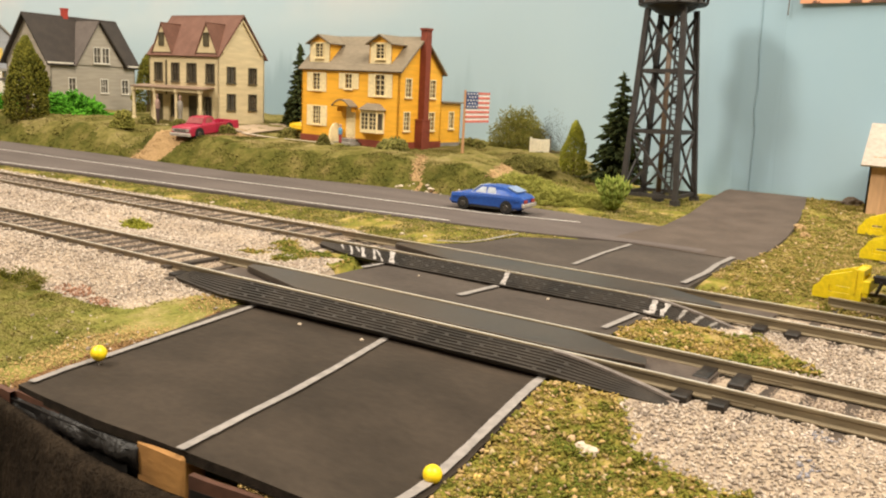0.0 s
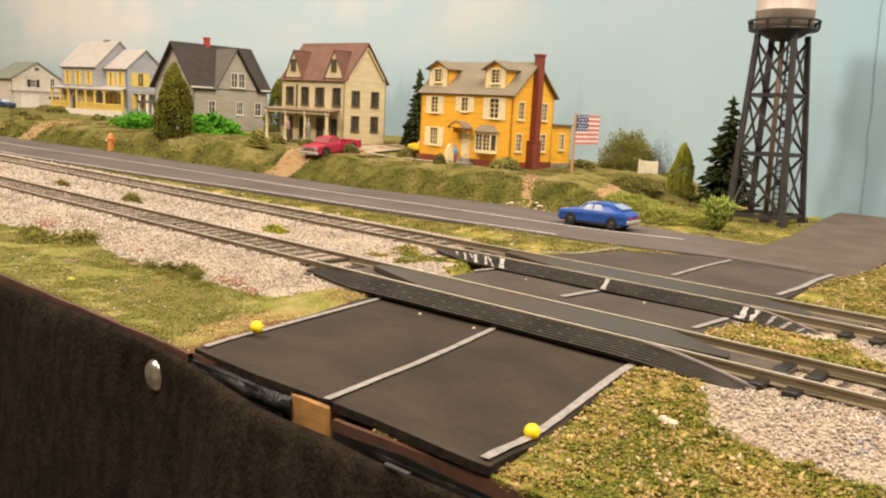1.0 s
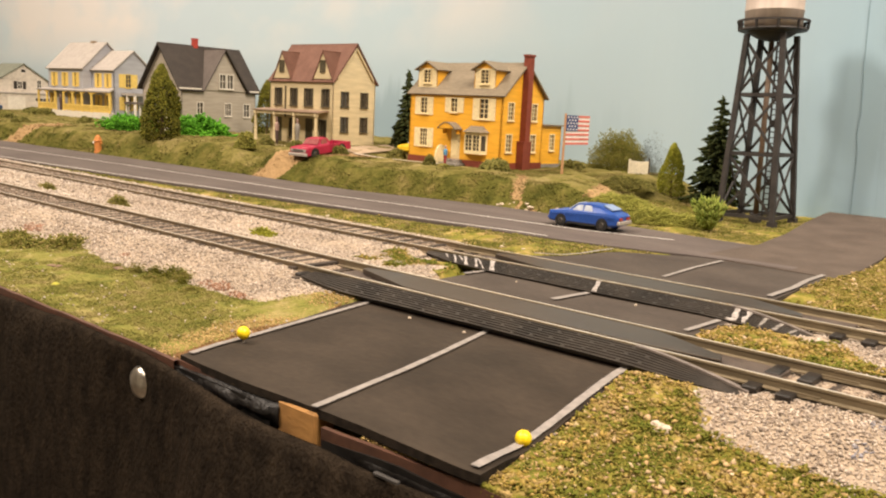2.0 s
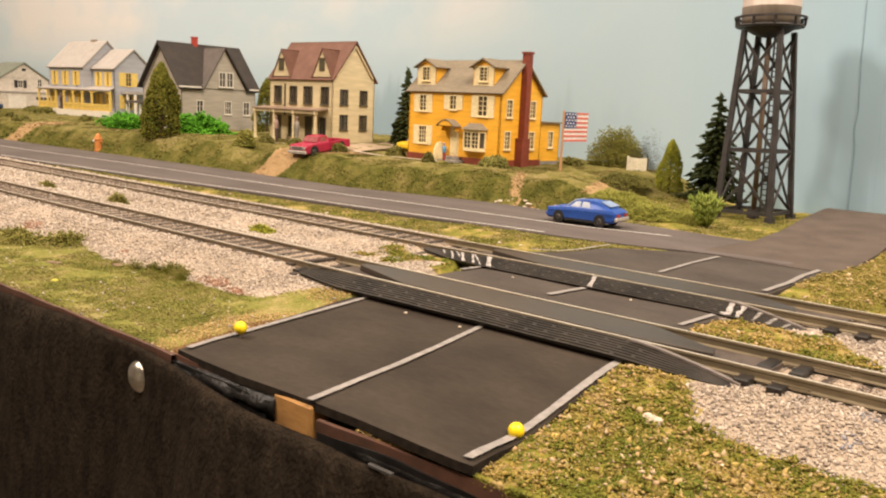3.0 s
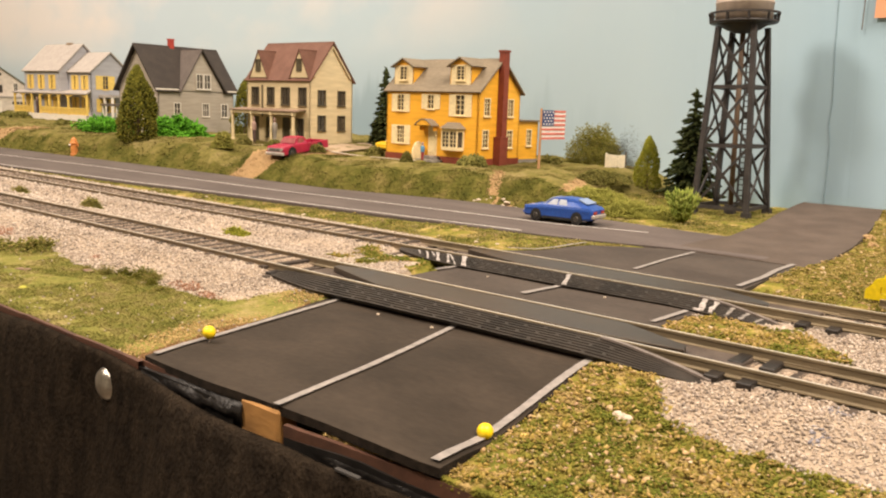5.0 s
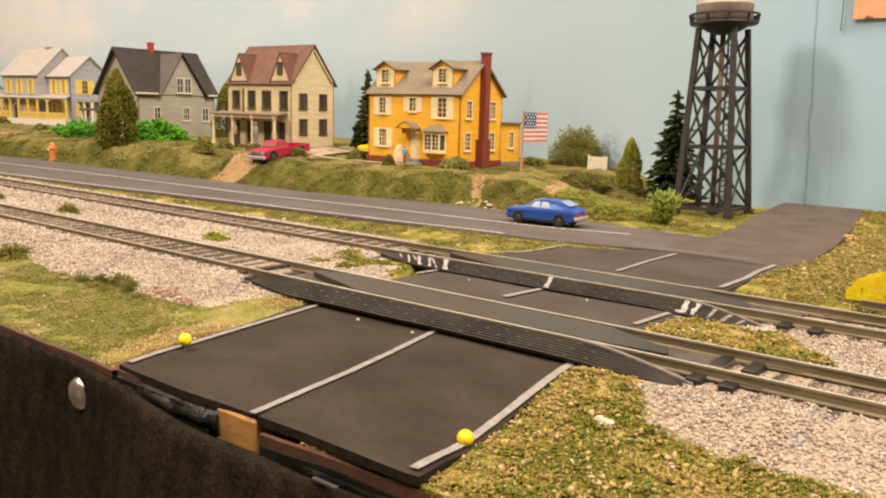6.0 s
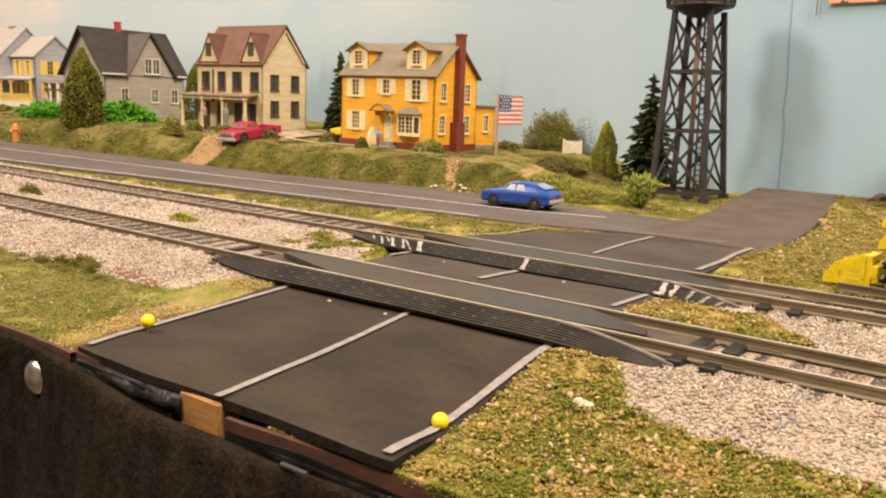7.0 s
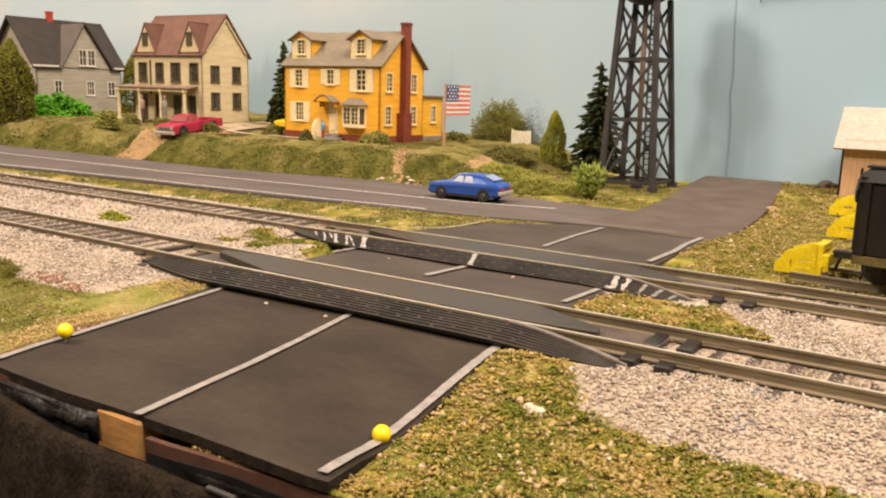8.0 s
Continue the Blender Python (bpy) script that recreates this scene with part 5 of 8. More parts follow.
def yellow_house():
    w, d, e, rg, base = 0.0847, 0.0440, 0.0490, 0.0698, 0.0042
    r = root("house", pose(-0.2257, 0.2691, 0.0153, 0, 0, -3.1), "orange-yellow two-storey house with cream shutters and brown roof", "house", "houses on the bank")
    F, R = FRONT(0), RIGHT(0)
    y, t = M["house_yellow"], M["trim_cream"]
    X = lambda px: -w + w * px
    holes = [window(r, F, X(0.128), X(0.200), 0.0342, 0.0444, t, 2, 4, (0.0052, t), drop=0.0008), window(r, F, X(0.472), X(0.536), 0.0360, 0.0446, t, 2, 3, (0.0052, t)),
             window(r, F, X(0.775), X(0.862), 0.0325, 0.0448, t, 2, 4, (0.0055, t), drop=0.0008), window(r, F, X(0.132), X(0.212), 0.0118, 0.0230, t, 3, 4, (0.0052, t), drop=0.0008)]
    door = (X(0.482), X(0.582), base, 0.0245)
    part("wall", wall_panel(F, -w, 0, base, e, holes + [door], 0.0012), y, r)
    dr = part("door", wbox(bmesh.new(), F, door[0], door[1], base, door[3], -0.0010, -0.0003), t, r, "cream front door")
    part("door_panel", boxes((door[0] + 0.0014, door[1] - 0.0014, -0.0001, 0.0003, base + 0.002, base + 0.009)), t, dr)
    part("door_panel", boxes((door[0] + 0.0014, door[1] - 0.0014, -0.0001, 0.0003, base + 0.011, base + 0.0185)), t, dr)
    # gable side
    hs = [window(r, R, 0.0062, 0.0112, 0.0325, 0.0430, t, 2, 4, None), window(r, R, 0.0310, 0.0360, 0.0325, 0.0430, t, 2, 4, None),
          window(r, R, 0.0055, 0.0105, 0.0118, 0.0225, t, 2, 4, None), window(r, R, 0.0310, 0.0360, 0.0118, 0.0225, t, 2, 4, None)]
    part("wall", wall_panel(R, 0.0, d, base, e, hs, 0.0012), y, r)
    part("wall", boxes((-w, -w + 0.0012, 0.0, d, base, e), (-w, 0, d - 0.0012, d, base, e)), y, r)
    part("gable", gable(R, 0.0, d, e, rg - 0.0005, 0.0012), y, r)
    part("gable", gable(RIGHT(-w + 0.0012), 0.0, d, e, rg - 0.0005, 0.0012), y, r)
    part("foundation", boxes((-w - 0.0004, 0.0004, -0.0004, d + 0.0004, -0.003, base)), M["brick_red"], r, "red brick foundation")
    roof_pair(r, M["roof_brown"], -w - 0.0022, 0.0028, 0.0, d, e, rg, 0.0020)
    # dormers
    for x0, x1 in ((X(0.046), X(0.262)), (X(0.672), X(0.888))):
        f0, top, xm = 0.0030, 0.0648, (x0 + x1) / 2
        z0 = e + (rg - e) * f0 / (d / 2)
        D = FRONT(f0)
        u0, u1 = xm - 0.0032, xm + 0.0032
        hole = window(r, D, u0, u1, z0 + 0.0034, top - 0.0012, t, 2, 4, None)
        dm = part("dormer", wall_panel(D, x0, x1, z0, top, [hole], 0.0008), t, r, "cream dormer front")
        part("dormer_gable", gable(D, x0, x1, top, top + 0.0044, 0.0008), M["house_yellow"], dm)
        for xs in (x0, x1 - 0.0008):
            bm = bmesh.new()
            yb = d / 2 * (top - e) / (rg - e)
            prism(bm, [(xs, f0, z0), (xs, f0, top), (xs, yb, top)], (0.0008, 0, 0))
            part("dormer_cheek", bm, y, dm)
        yb = d / 2 * 0.97
        for xe in (x0 - 0.0024, x1 + 0.0024):
            part("dormer_roof", roof_slab((xe, f0 - 0.0022, top - 0.0010), (xe, yb - 0.004, top - 0.0010), (xm, yb + 0.002, top + 0.0050), (xm, f0 - 0.0022, top + 0.0050), 0.0007), M["roof_brown"], dm)
    # chimney
    ch = part("chimney", boxes((0.0002, 0.0060, 0.0166, 0.0248, -0.003, 0.0178), (0.0002, 0.0050, 0.0192, 0.0242, 0.0178, 0.0735)), M["brick_red"], r, "tall red brick chimney")
    bm = boxes((-0.0003, 0.0055, 0.0187, 0.0247, 0.0735, 0.0748))
    part("cap", bm, M["brick_red"], ch)
    part("shoulder", boxes((0.0002, 0.0062, 0.0164, 0.0250, 0.0178, 0.0186)), M["brick_red"], ch)
    # back wing
    wx = -0.0010
    hw = window(r, RIGHT(wx), d + 0.0105, d + 0.0150, 0.0128, 0.0230, t, 2, 4, None)
    part("wing", wall_panel(RIGHT(wx), d, d + 0.0235, 0.003, 0.0290, [hw], 0.001), y, r, "low back wing")
    part("wing", boxes((-0.030, wx, d + 0.0225, d + 0.0235, 0.003, 0.0290), (-0.030, wx - 0.001, d, d + 0.0225, 0.026, 0.0288)), y, r)
    part("wing_base", boxes((-0.030, wx + 0.0004, d, d + 0.0240, -0.003, 0.003)), M["stone_grey"], r)
    part("wing_roof", boxes((-0.032, wx + 0.0020, d + 0.0002, d + 0.0258, 0.0291, 0.0300)), M["roof_brown"], r)
    # bay window
    b0, b1, out = X(0.640), X(0.868), 0.0042
    zb0, zb1 = 0.0088, 0.0232
    bm = bmesh.new()
    prism(bm, [(b0, 0, zb0), (b0 + 0.0030, -out, zb0), (b1 - 0.0030, -out, zb0), (b1, 0, zb0)], (0, 0, 0.0022))
    prism(bm, [(b0, 0, zb1 - 0.0022), (b0 + 0.0030, -out, zb1 - 0.0022), (b1 - 0.0030, -out, zb1 - 0.0022), (b1, 0, zb1 - 0.0022)], (0, 0, 0.0022))
    bay = part("bay_window", bm, t, r, "cream bay window")
    bm = bmesh.new()
    for px_, py_ in ((b0 + 0.0004, -0.0004), (b0 + 0.0031, -out + 0.0005), (b1 - 0.0031, -out + 0.0005), (b1 - 0.0004, -0.0004), ((b0 + b1) / 2, -out + 0.0005)):
        box(bm, px_ - 0.0005, px_ + 0.0005, py_ - 0.0004, py_ + 0.0004, zb0 + 0.002, zb1 - 0.002)
    for k in range(1, 4):
        z = zb0 + 0.0022 + (zb1 - zb0 - 0.0044) * k / 4
        box(bm, b0 + 0.0028, b1 - 0.0028, -out + 0.0003, -out + 0.0007, z - 0.0002, z + 0.0002)
    for q in (0.32, 0.68):
        x = b0 + (b1 - b0) * q
        box(bm, x - 0.0002, x + 0.0002, -out + 0.0003, -out + 0.0007, zb0 + 0.002, zb1 - 0.002)
    part("frame", bm, t, bay)
    bm = bmesh.new()
    prism(bm, [(b0 + 0.0004, 0, zb0 + 0.002), (b0 + 0.0033, -out + 0.0010, zb0 + 0.002), (b1 - 0.0033, -out + 0.0010, zb0 + 0.002), (b1 - 0.0004, 0, zb0 + 0.002)], (0, 0, zb1 - zb0 - 0.004))
    part("pane", bm, M["pane_dark"], bay)
    bm = bmesh.new()
    lo = [bm.verts.new(p) for p in ((b0 - 0.0016, 0.0, zb1), (b0 + 0.0020, -out - 0.0018, zb1), (b1 - 0.0020, -out - 0.0018, zb1), (b1 + 0.0016, 0, zb1))]
    hi = [bm.verts.new(p) for p in ((b0 + 0.0040, 0.0, zb1 + 0.0040), (b0 + 0.0055, -0.0012, zb1 + 0.0036), (b1 - 0.0055, -0.0012, zb1 + 0.0036), (b1 - 0.0040, 0, zb1 + 0.0040))]
    for i in range(3):
        bm.faces.new((lo[i], lo[i + 1], hi[i + 1], hi[i]))
    bm.faces.new(hi), bm.faces.new(lo[::-1]), bm.faces.new((lo[3], lo[0], hi[0], hi[3]))
    bmesh.ops.recalc_face_normals(bm, faces=bm.faces[:])
    part("bay_roof", bm, M["roof_brown"], bay)
    # hood over the door
    c0, c1, zc = X(0.412), X(0.602), 0.0240
    n = 10
    arc = [(c0 + (c1 - c0) * i / n, zc + 0.0042 * math.sin(math.pi * i / n)) for i in range(n + 1)]
    bm = bmesh.new()
    prism(bm, [(x, -0.0080, z + 0.0007) for x, z in arc] + [(x, -0.0080, z) for x, z in arc[::-1]], (0, 0.0078, 0))
    hood = part("door_hood", bm, M["roof_brown"], r, "small arched brown hood over the door")
    bm = bmesh.new()
    prism(bm, [(x, -0.0076, z) for x, z in arc[1:-1]] + [(c1 - 0.002, -0.0076, zc + 0.0006), (c0 + 0.002, -0.0076, zc + 0.0006)], (0, 0.0005, 0))
    part("tympanum", bm, M["house_yellow"], hood)
    for x in (c0 + 0.0016, c1 - 0.0022):
        part("bracket", boxes((x, x + 0.0005, -0.0040, -0.0003, zc - 0.0030, zc)), M["house_yellow"], hood)
    # steps and stair cheek
    st = part("steps", boxes((X(0.47), X(0.65), -0.0105, -0.0005, -0.003, 0.0018), (X(0.48), X(0.62), -0.0062, -0.0005, 0.0018, 0.0040)), M["stone_grey"], r, "grey front steps")
    bm = bmesh.new()
    prism(bm, [(X(0.440), -0.0120, 0.001)] + [(X(0.440), -0.0060 - 0.0060 * math.cos(math.pi * q / 8), 0.0050 + 0.0085 * math.sin(math.pi * q / 8)) for q in range(9)] + [(X(0.440), -0.0005, 0.001)], (0.0008, 0, 0))
    part("railing", bm, M["trim_cream"], st, "cream stair railing")


yellow_house()


def cream_house():
    w, d, e, rg = 0.0747, 0.0465, 0.0508, 0.0797
    r = root("house", pose(-0.3886, 0.2704, 0.0200, 0, 0, 1.2), "cream two-storey house with red-brown roof and long porch", "house", "houses on the bank")
    F, R = FRONT(0), RIGHT(0)
    c, t = M["house_cream"], M["window_brown"]
    X = lambda k: -w + w * k
    holes = []
    for a, b in ((0.09, 0.195), (0.345, 0.445), (0.57, 0.69), (0.84, 0.945)):
        holes.append(window(r, F, X(a), X(b), 0.0303, 0.0428, t, 2, 2, None))
    for a, b in ((0.335, 0.435), (0.81, 0.905)):
        holes.append(window(r, F, X(a), X(b), 0.0045, 0.0190, t, 2, 2, None))
    doors = [(X(0.10), X(0.20), 0.0, 0.0200), (X(0.58), X(0.70), 0.0, 0.0200)]
    part("wall", wall_panel(F, -w, 0, 0.0, e, holes + doors, 0.0012), c, r)
    for q in doors:
        part("door", wbox(bmesh.new(), F, q[0], q[1], 0.0, q[3], -0.0010, -0.0003), t, r, "dark brown door")
    bm = bmesh.new()
    box(bm, X(0.255), X(0.268), -0.0010, 0.0, 0.020, 0.045)
    part("downpipe", bm, t, r)
    hs = [window(r, R, u, u + 0.0072, v, v + 0.0106, t, 2, 2, None) for u in (0.0088, 0.0302) for v in (0.0113, 0.0308)]
    part("wall", wall_panel(R, 0.0, d, 0.0, e, hs, 0.0012), c, r)
    part("wall", boxes((-w, -w + 0.0012, 0.0, d, 0.0, e), (-w, 0, d - 0.0012, d, 0.0, e)), c, r)
    part("gable", gable(R, 0.0, d, e, rg - 0.0005, 0.0012), c, r)
    part("gable", gable(RIGHT(-w + 0.0012), 0.0, d, e, rg - 0.0005, 0.0012), c, r)
    part("foundation", boxes((-w, 0.0003, -0.0003, d + 0.0003, -0.006, 0.0)), M["stone_grey"], r)
    roof_pair(r, M["roof_red"], -w - 0.0015, 0.0022, 0.0, d, e, rg, 0.0018)
    part("rake_trim", beam(bmesh.new(), (0.0011, 0.0035, e + 0.0008), (0.0011, d / 2, rg - 0.0042), 0.0008, 0.0012), c, r)
    part("rake_trim", beam(bmesh.new(), (0.0011, d - 0.0035, e + 0.0008), (0.0011, d / 2, rg - 0.0042), 0.0008, 0.0012), c, r)
    # steep front dormers
    for k in (0.205, 0.850):
        xm, half, top = X(k), 0.0112, rg - 0.0070
        D = FRONT(-0.0008)
        z0 = e + 0.0012
        window(r, D, xm - 0.0022, xm + 0.0022, z0 + 0.0042, z0 + 0.0125, t, 1, 2, None, sill=False)
        bm = bmesh.new()
        prism(bm, [(xm - half, -0.0008, z0 - 0.0010), (xm + half, -0.0008, z0 - 0.0010), (xm, -0.0008, top - 0.001)], (0, 0.0012, 0))
        dm = part("dormer", bm, c, r, "steep cream gable dormer")
        part("casing", wbox(bmesh.new(), D, xm - 0.0029, xm + 0.0029, z0 + 0.0036, z0 + 0.0131, 0.0000, 0.0003), t, dm)
        for s in (-1, 1):
            yb = d / 2 * (top - e) / (rg - e)
            part("dormer_roof", roof_slab((xm + s * (half + 0.0010), -0.0014, z0 - 0.0026), (xm + s * (half + 0.0010), 0.0020, z0 - 0.0026), (xm, yb + 0.001, top), (xm, -0.0014, top), 0.0008), M["roof_red"], dm)
    # porch
    px0, px1, out, zr = X(-0.105), X(0.945), 0.0120, 0.0252
    pr = part("porch_roof", roof_slab((px0, -out, zr), (px1, -out, zr), (px1, 0.0, zr + 0.0016), (px0, 0.0, zr + 0.0016), 0.0009), M["porch_brown"], r, "brown flat porch roof")
    part("porch_beam", boxes((px0 + 0.001, px1 - 0.001, -out + 0.0010, -out + 0.0022, zr - 0.0028, zr - 0.0012)), c, pr)
    part("porch_floor", boxes((px0, px1, -out, -0.0005, -0.0060, -0.0022)), c, r)
    for x in (px0 + 0.002, X(0.245), X(0.562), X(0.900)):
        bm = bmesh.new()
        lathe(bm, [(0.0018, -0.0022), (0.0018, 0.002), (0.0013, 0.0024), (0.0012, 0.010), (0.0016, 0.0105), (0.0012, 0.011), (0.0012, zr - 0.004), (0.0018, zr - 0.0035), (0.0018, zr - 0.0012)], 10, (x, -out + 0.0018, 0))
        part("porch_post", bm, c, r)


cream_house()


def grey_house():
    w, d, e, rg = 0.0650, 0.0871, 0.0440, 0.0835
    r = root("house", pose(-0.6061, 0.2761, 0.0190, 0, 0, 1.8), "grey cottage with steep black roof and red chimney", "house", "houses on the bank")
    F, R = FRONT(0), RIGHT(0)
    c, t = M["house_grey"], M["trim_white"]
    ky, xr = 0.54 * d, 0.0812
    hs = [window(r, R, 0.0172, 0.0236, 0.0182, 0.0282, t, 2, 2, None), window(r, R, 0.0495, 0.0565, 0.0165, 0.0282, t, 3, 2, None),
          window(r, R, 0.0722, 0.0790, 0.0160, 0.0280, t, 2, 2, None)]
    part("wall", wall_panel(R, 0.0, d, 0.0, e, hs, 0.0012), c, r)
    hf = [window(r, F, -w + 0.012, -w + 0.019, 0.010, 0.022, t, 2, 2, None), window(r, F, -0.020, -0.013, 0.010, 0.022, t, 2, 2, None)]
    part("wall", wall_panel(F, -w, 0.0, 0.0, e, hf, 0.0012), c, r)
    part("wall", boxes((-w, -w + 0.0012, 0.0, d, 0.0, e), (-w, 0, d - 0.0012, d, 0.0, e)), c, r)
    part("gable", gable(F, -w, 0, e, rg - 0.0008, 0.0012), c, r)
    part("gable", gable(FRONT(d - 0.0012), -w, 0, e, rg - 0.0008, 0.0012), c, r)
    # cross gable on the side, whose wall runs up flush through the eave
    g0, g1, out = d * 0.275, d * 0.845, 0.0012
    k = (rg - e) / (w / 2)
    part("roof", roof_slab((-w - 0.0038, -0.0045, e - k * 0.0038), (-w - 0.0038, d + 0.0045, e - k * 0.0038), (-w / 2, d + 0.0045, rg), (-w / 2, -0.0045, rg), 0.0014), M["roof_black"], r)
    part("roof", roof_slab((-0.0006, -0.0045, e + k * 0.0006), (-0.0006, d + 0.0045, e + k * 0.0006), (-w / 2, d + 0.0045, rg), (-w / 2, -0.0045, rg), 0.0014), M["roof_black"], r)
    for a, b in ((-0.0045, g0 - 0.0008), (g1 + 0.0008, d + 0.0045)):
        part("eave", roof_slab((0.0038, a, e - k * 0.0038), (0.0038, b, e - k * 0.0038), (-0.0006, b, e + k * 0.0006), (-0.0006, a, e + k * 0.0006), 0.0014), M["roof_black"], r)
    G = RIGHT(out)
    part("cross_gable", gable(RIGHT(out), g0, g1, e - 0.0035, xr - 0.001, 0.0010, (ky - g0) / (g1 - g0)), c, r, "grey side gable")
    for a in (ky - 0.0066, ky + 0.0022):
        window(r, RIGHT(out + 0.0008), a + 0.0012, a + 0.0080, 0.0430, 0.0560, t, 2, 2, None)
    slope = (xr - e) / (ky - g0)
    for s, ye, mt in ((-1, g0 - 0.0030, M["roof_patch"]), (1, g1 + 0.0030, M["roof_black"])):
        ze = e - 0.0030 * slope
        xb = -w / 2 * (xr - e) / (rg - e)
        part("cross_roof", roof_slab((out + 0.0034, ye, ze), (-0.0010, ye, ze), (xb - 0.002, ky, xr), (out + 0.0034, ky, xr), 0.0012), mt, r)
    part("eave_trim", boxes((-0.001, 0.0036, -0.004, g0 - 0.004, e - 0.0036, e - 0.0022)), t, r)
    part("eave_trim", boxes((-0.001, 0.0036, g1 + 0.004, d + 0.004, e - 0.0036, e - 0.0022)), t, r)
    ch = part("chimney", boxes((-w / 2 - 0.0022, -w / 2 + 0.0022, d * 0.40, d * 0.40 + 0.0048, rg - 0.006, rg + 0.0055)), M["chimney_red"], r, "short red chimney")
    part("cap", boxes((-w / 2 - 0.0026, -w / 2 + 0.0026, d * 0.40 - 0.0004, d * 0.40 + 0.0052, rg + 0.0055, rg + 0.0068)), M["chimney_red"], ch)
    # front porch behind the tree
    part("porch_roof", boxes((-w - 0.004, 0.0015, -0.018, -0.0005, 0.0235, 0.0255)), M["roof_patch"], r)
    for x in (-w - 0.002, -w * 0.66, -w * 0.33, -0.001):
        part("porch_post", boxes((x - 0.001, x + 0.001, -0.0170, -0.0150, -0.002, 0.0235)), t, r)
    part("foundation", boxes((-w - 0.0003, 0.0003, -0.018, d + 0.0003, -0.006, 0.0)), M["stone_grey"], r)


grey_house()


def blue_house():
    w, d, e, rg, fwd = 0.152, 0.054, 0.0620, 0.0930, 0.012
    r = root("house", pose(-0.9079, 0.3702, 0.0178, 0, 0, 2.6) @ Matrix.Diagonal((1, 1, 1.07, 1)), "blue-grey farmhouse with yellow shutters and pale roof", "house", "houses on the bank")
    F, R, L = FRONT(0), RIGHT(0), FRONT(-fwd)
    c, t = M["house_blue"], M["trim_yellow"]
    # the taller left block stands forward of the lower right block
    west, split = -w + 0.013, -0.052
    X = lambda k: west + (split - west) * k
    holes = [window(r, L, X(k) - 0.0021, X(k) + 0.0021, 0.0390, 0.0540, t, 2, 3, (0.0058, t)) for k in (0.18, 0.49, 0.80)]
    holes += [window(r, L, X(k) - 0.0021, X(k) + 0.0021, 0.0125, 0.0285, t, 2, 3, (0.0058, t)) for k in (0.12, 0.66, 0.90)]
    part("wall", wall_panel(L, west, split, 0.0, e, holes, 0.0015), c, r)
    part("door", wbox(bmesh.new(), L, X(0.34), X(0.46), 0.0085, 0.0285, -0.0002, 0.0006), M["pane_dark"], r, "dark front door")
    holes = [window(r, F, x - 0.0021, x + 0.0021, 0.0390, 0.0540, t, 2, 3, (0.0058, t)) for x in (-0.0360, -0.0135)]
    holes += [window(r, F, x - 0.0021, x + 0.0021, 0.0125, 0.0285, t, 2, 3, (0.0058, t)) for x in (-0.0360, -0.0135)]
    part("wall", wall_panel(F, split, 0.0, 0.0, e - 0.0012, holes, 0.0015), c, r)
    hs = [window(r, R, 0.0165, 0.0235, v, v + 0.0145, t, 2, 3, (0.0088, t)) for v in (0.0130, 0.0395)]
    part("wall", wall_panel(R, 0.0, d, 0.0, e - 0.0012, hs, 0.0015), c, r)
    part("wall", boxes((west, west + 0.0015, -fwd + 0.0015, d, 0, e), (west, 0, d - 0.0015, d, 0, e - 0.002), (split - 0.0015, split, -fwd + 0.0015, d - 0.0015, 0, e)), c, r)
    part("gable", gable(R, 0.0, d, e - 0.0012, rg - 0.0108, 0.0015), c, r)
    part("gable", gable(RIGHT(split), -fwd, d, e, rg - 0.0008, 0.0015), c, r)
    part("gable", gable(RIGHT(west + 0.0015), -fwd, d, e, rg - 0.0008, 0.0015), c, r)
    roof_pair(r, M["roof_pale"], west - 0.003, split + 0.003, -fwd, d, e, rg, 0.0030, 0.0013)
    roof_pair(r, M["roof_pale"], split, 0.003, 0.0, d, e - 0.0012, rg - 0.0100, 0.0030, 0.0013)
    part("vent", boxes((X(0.60), X(0.72), 0.019, 0.023, rg - 0.001, rg + 0.0014)), M["porch_tan"], r)
    # porch along the whole front
    zr, out, end = 0.0335, 0.0200, 0.0217
    part("porch_roof", roof_slab((-w - 0.006, -out, zr), (end + 0.001, -out, zr), (0.002, 0, zr + 0.0040), (-w - 0.006, 0, zr + 0.0040), 0.0015), M["roof_pale"], r)
    bm = bmesh.new()
    prism(bm, [(-w - 0.006, -out, -0.004), (end, -out, -0.004), (0.002, -0.0005, -0.004), (-w - 0.006, -0.0005, -0.004)], (0, 0, 0.0125))
    part("porch_floor", bm, M["trim_white"], r, "white porch base")
    xs = [-0.1555, -0.1330, -0.1100, -0.0900, -0.0670, -0.0440, -0.0215, 0.0205]
    for x in xs:
        part("porch_post", boxes((x - 0.0012, x + 0.0012, -out + 0.001, -out + 0.0030, 0.0085, zr - 0.001)), t, r)
    for i, (a, b) in enumerate(zip(xs, xs[1:])):
        if i == 2:
            continue
        bm = boxes((a, b, -out + 0.0014, -out + 0.0022, 0.0155, 0.0170), (a, b, -out + 0.0014, -out + 0.0022, 0.0092, 0.0104))
        k = a + 0.002
        while k < b - 0.001:
            box(bm, k - 0.0004, k + 0.0004, -out + 0.0015, -out + 0.0021, 0.0104, 0.0155)
            k += 0.0016
        part("porch_railing", bm, t, r)
        n = 6
        arc = [(a + (b - a) * q / n, zr - 0.0052 + 0.0035 * math.sin(math.pi * q / n)) for q in range(n + 1)]
        bm = bmesh.new()
        prism(bm, [(x, -out + 0.0014, z) for x, z in arc] + [(b, -out + 0.0014, zr - 0.001), (a, -out + 0.0014, zr - 0.001)], (0, 0.0007, 0))
        part("porch_arch", bm, t, r)
    # side porch to the right
    part("side_porch_roof", boxes((0.0005, 0.030, 0.010, 0.040, 0.0300, 0.0330)), M["roof_pale"], r)
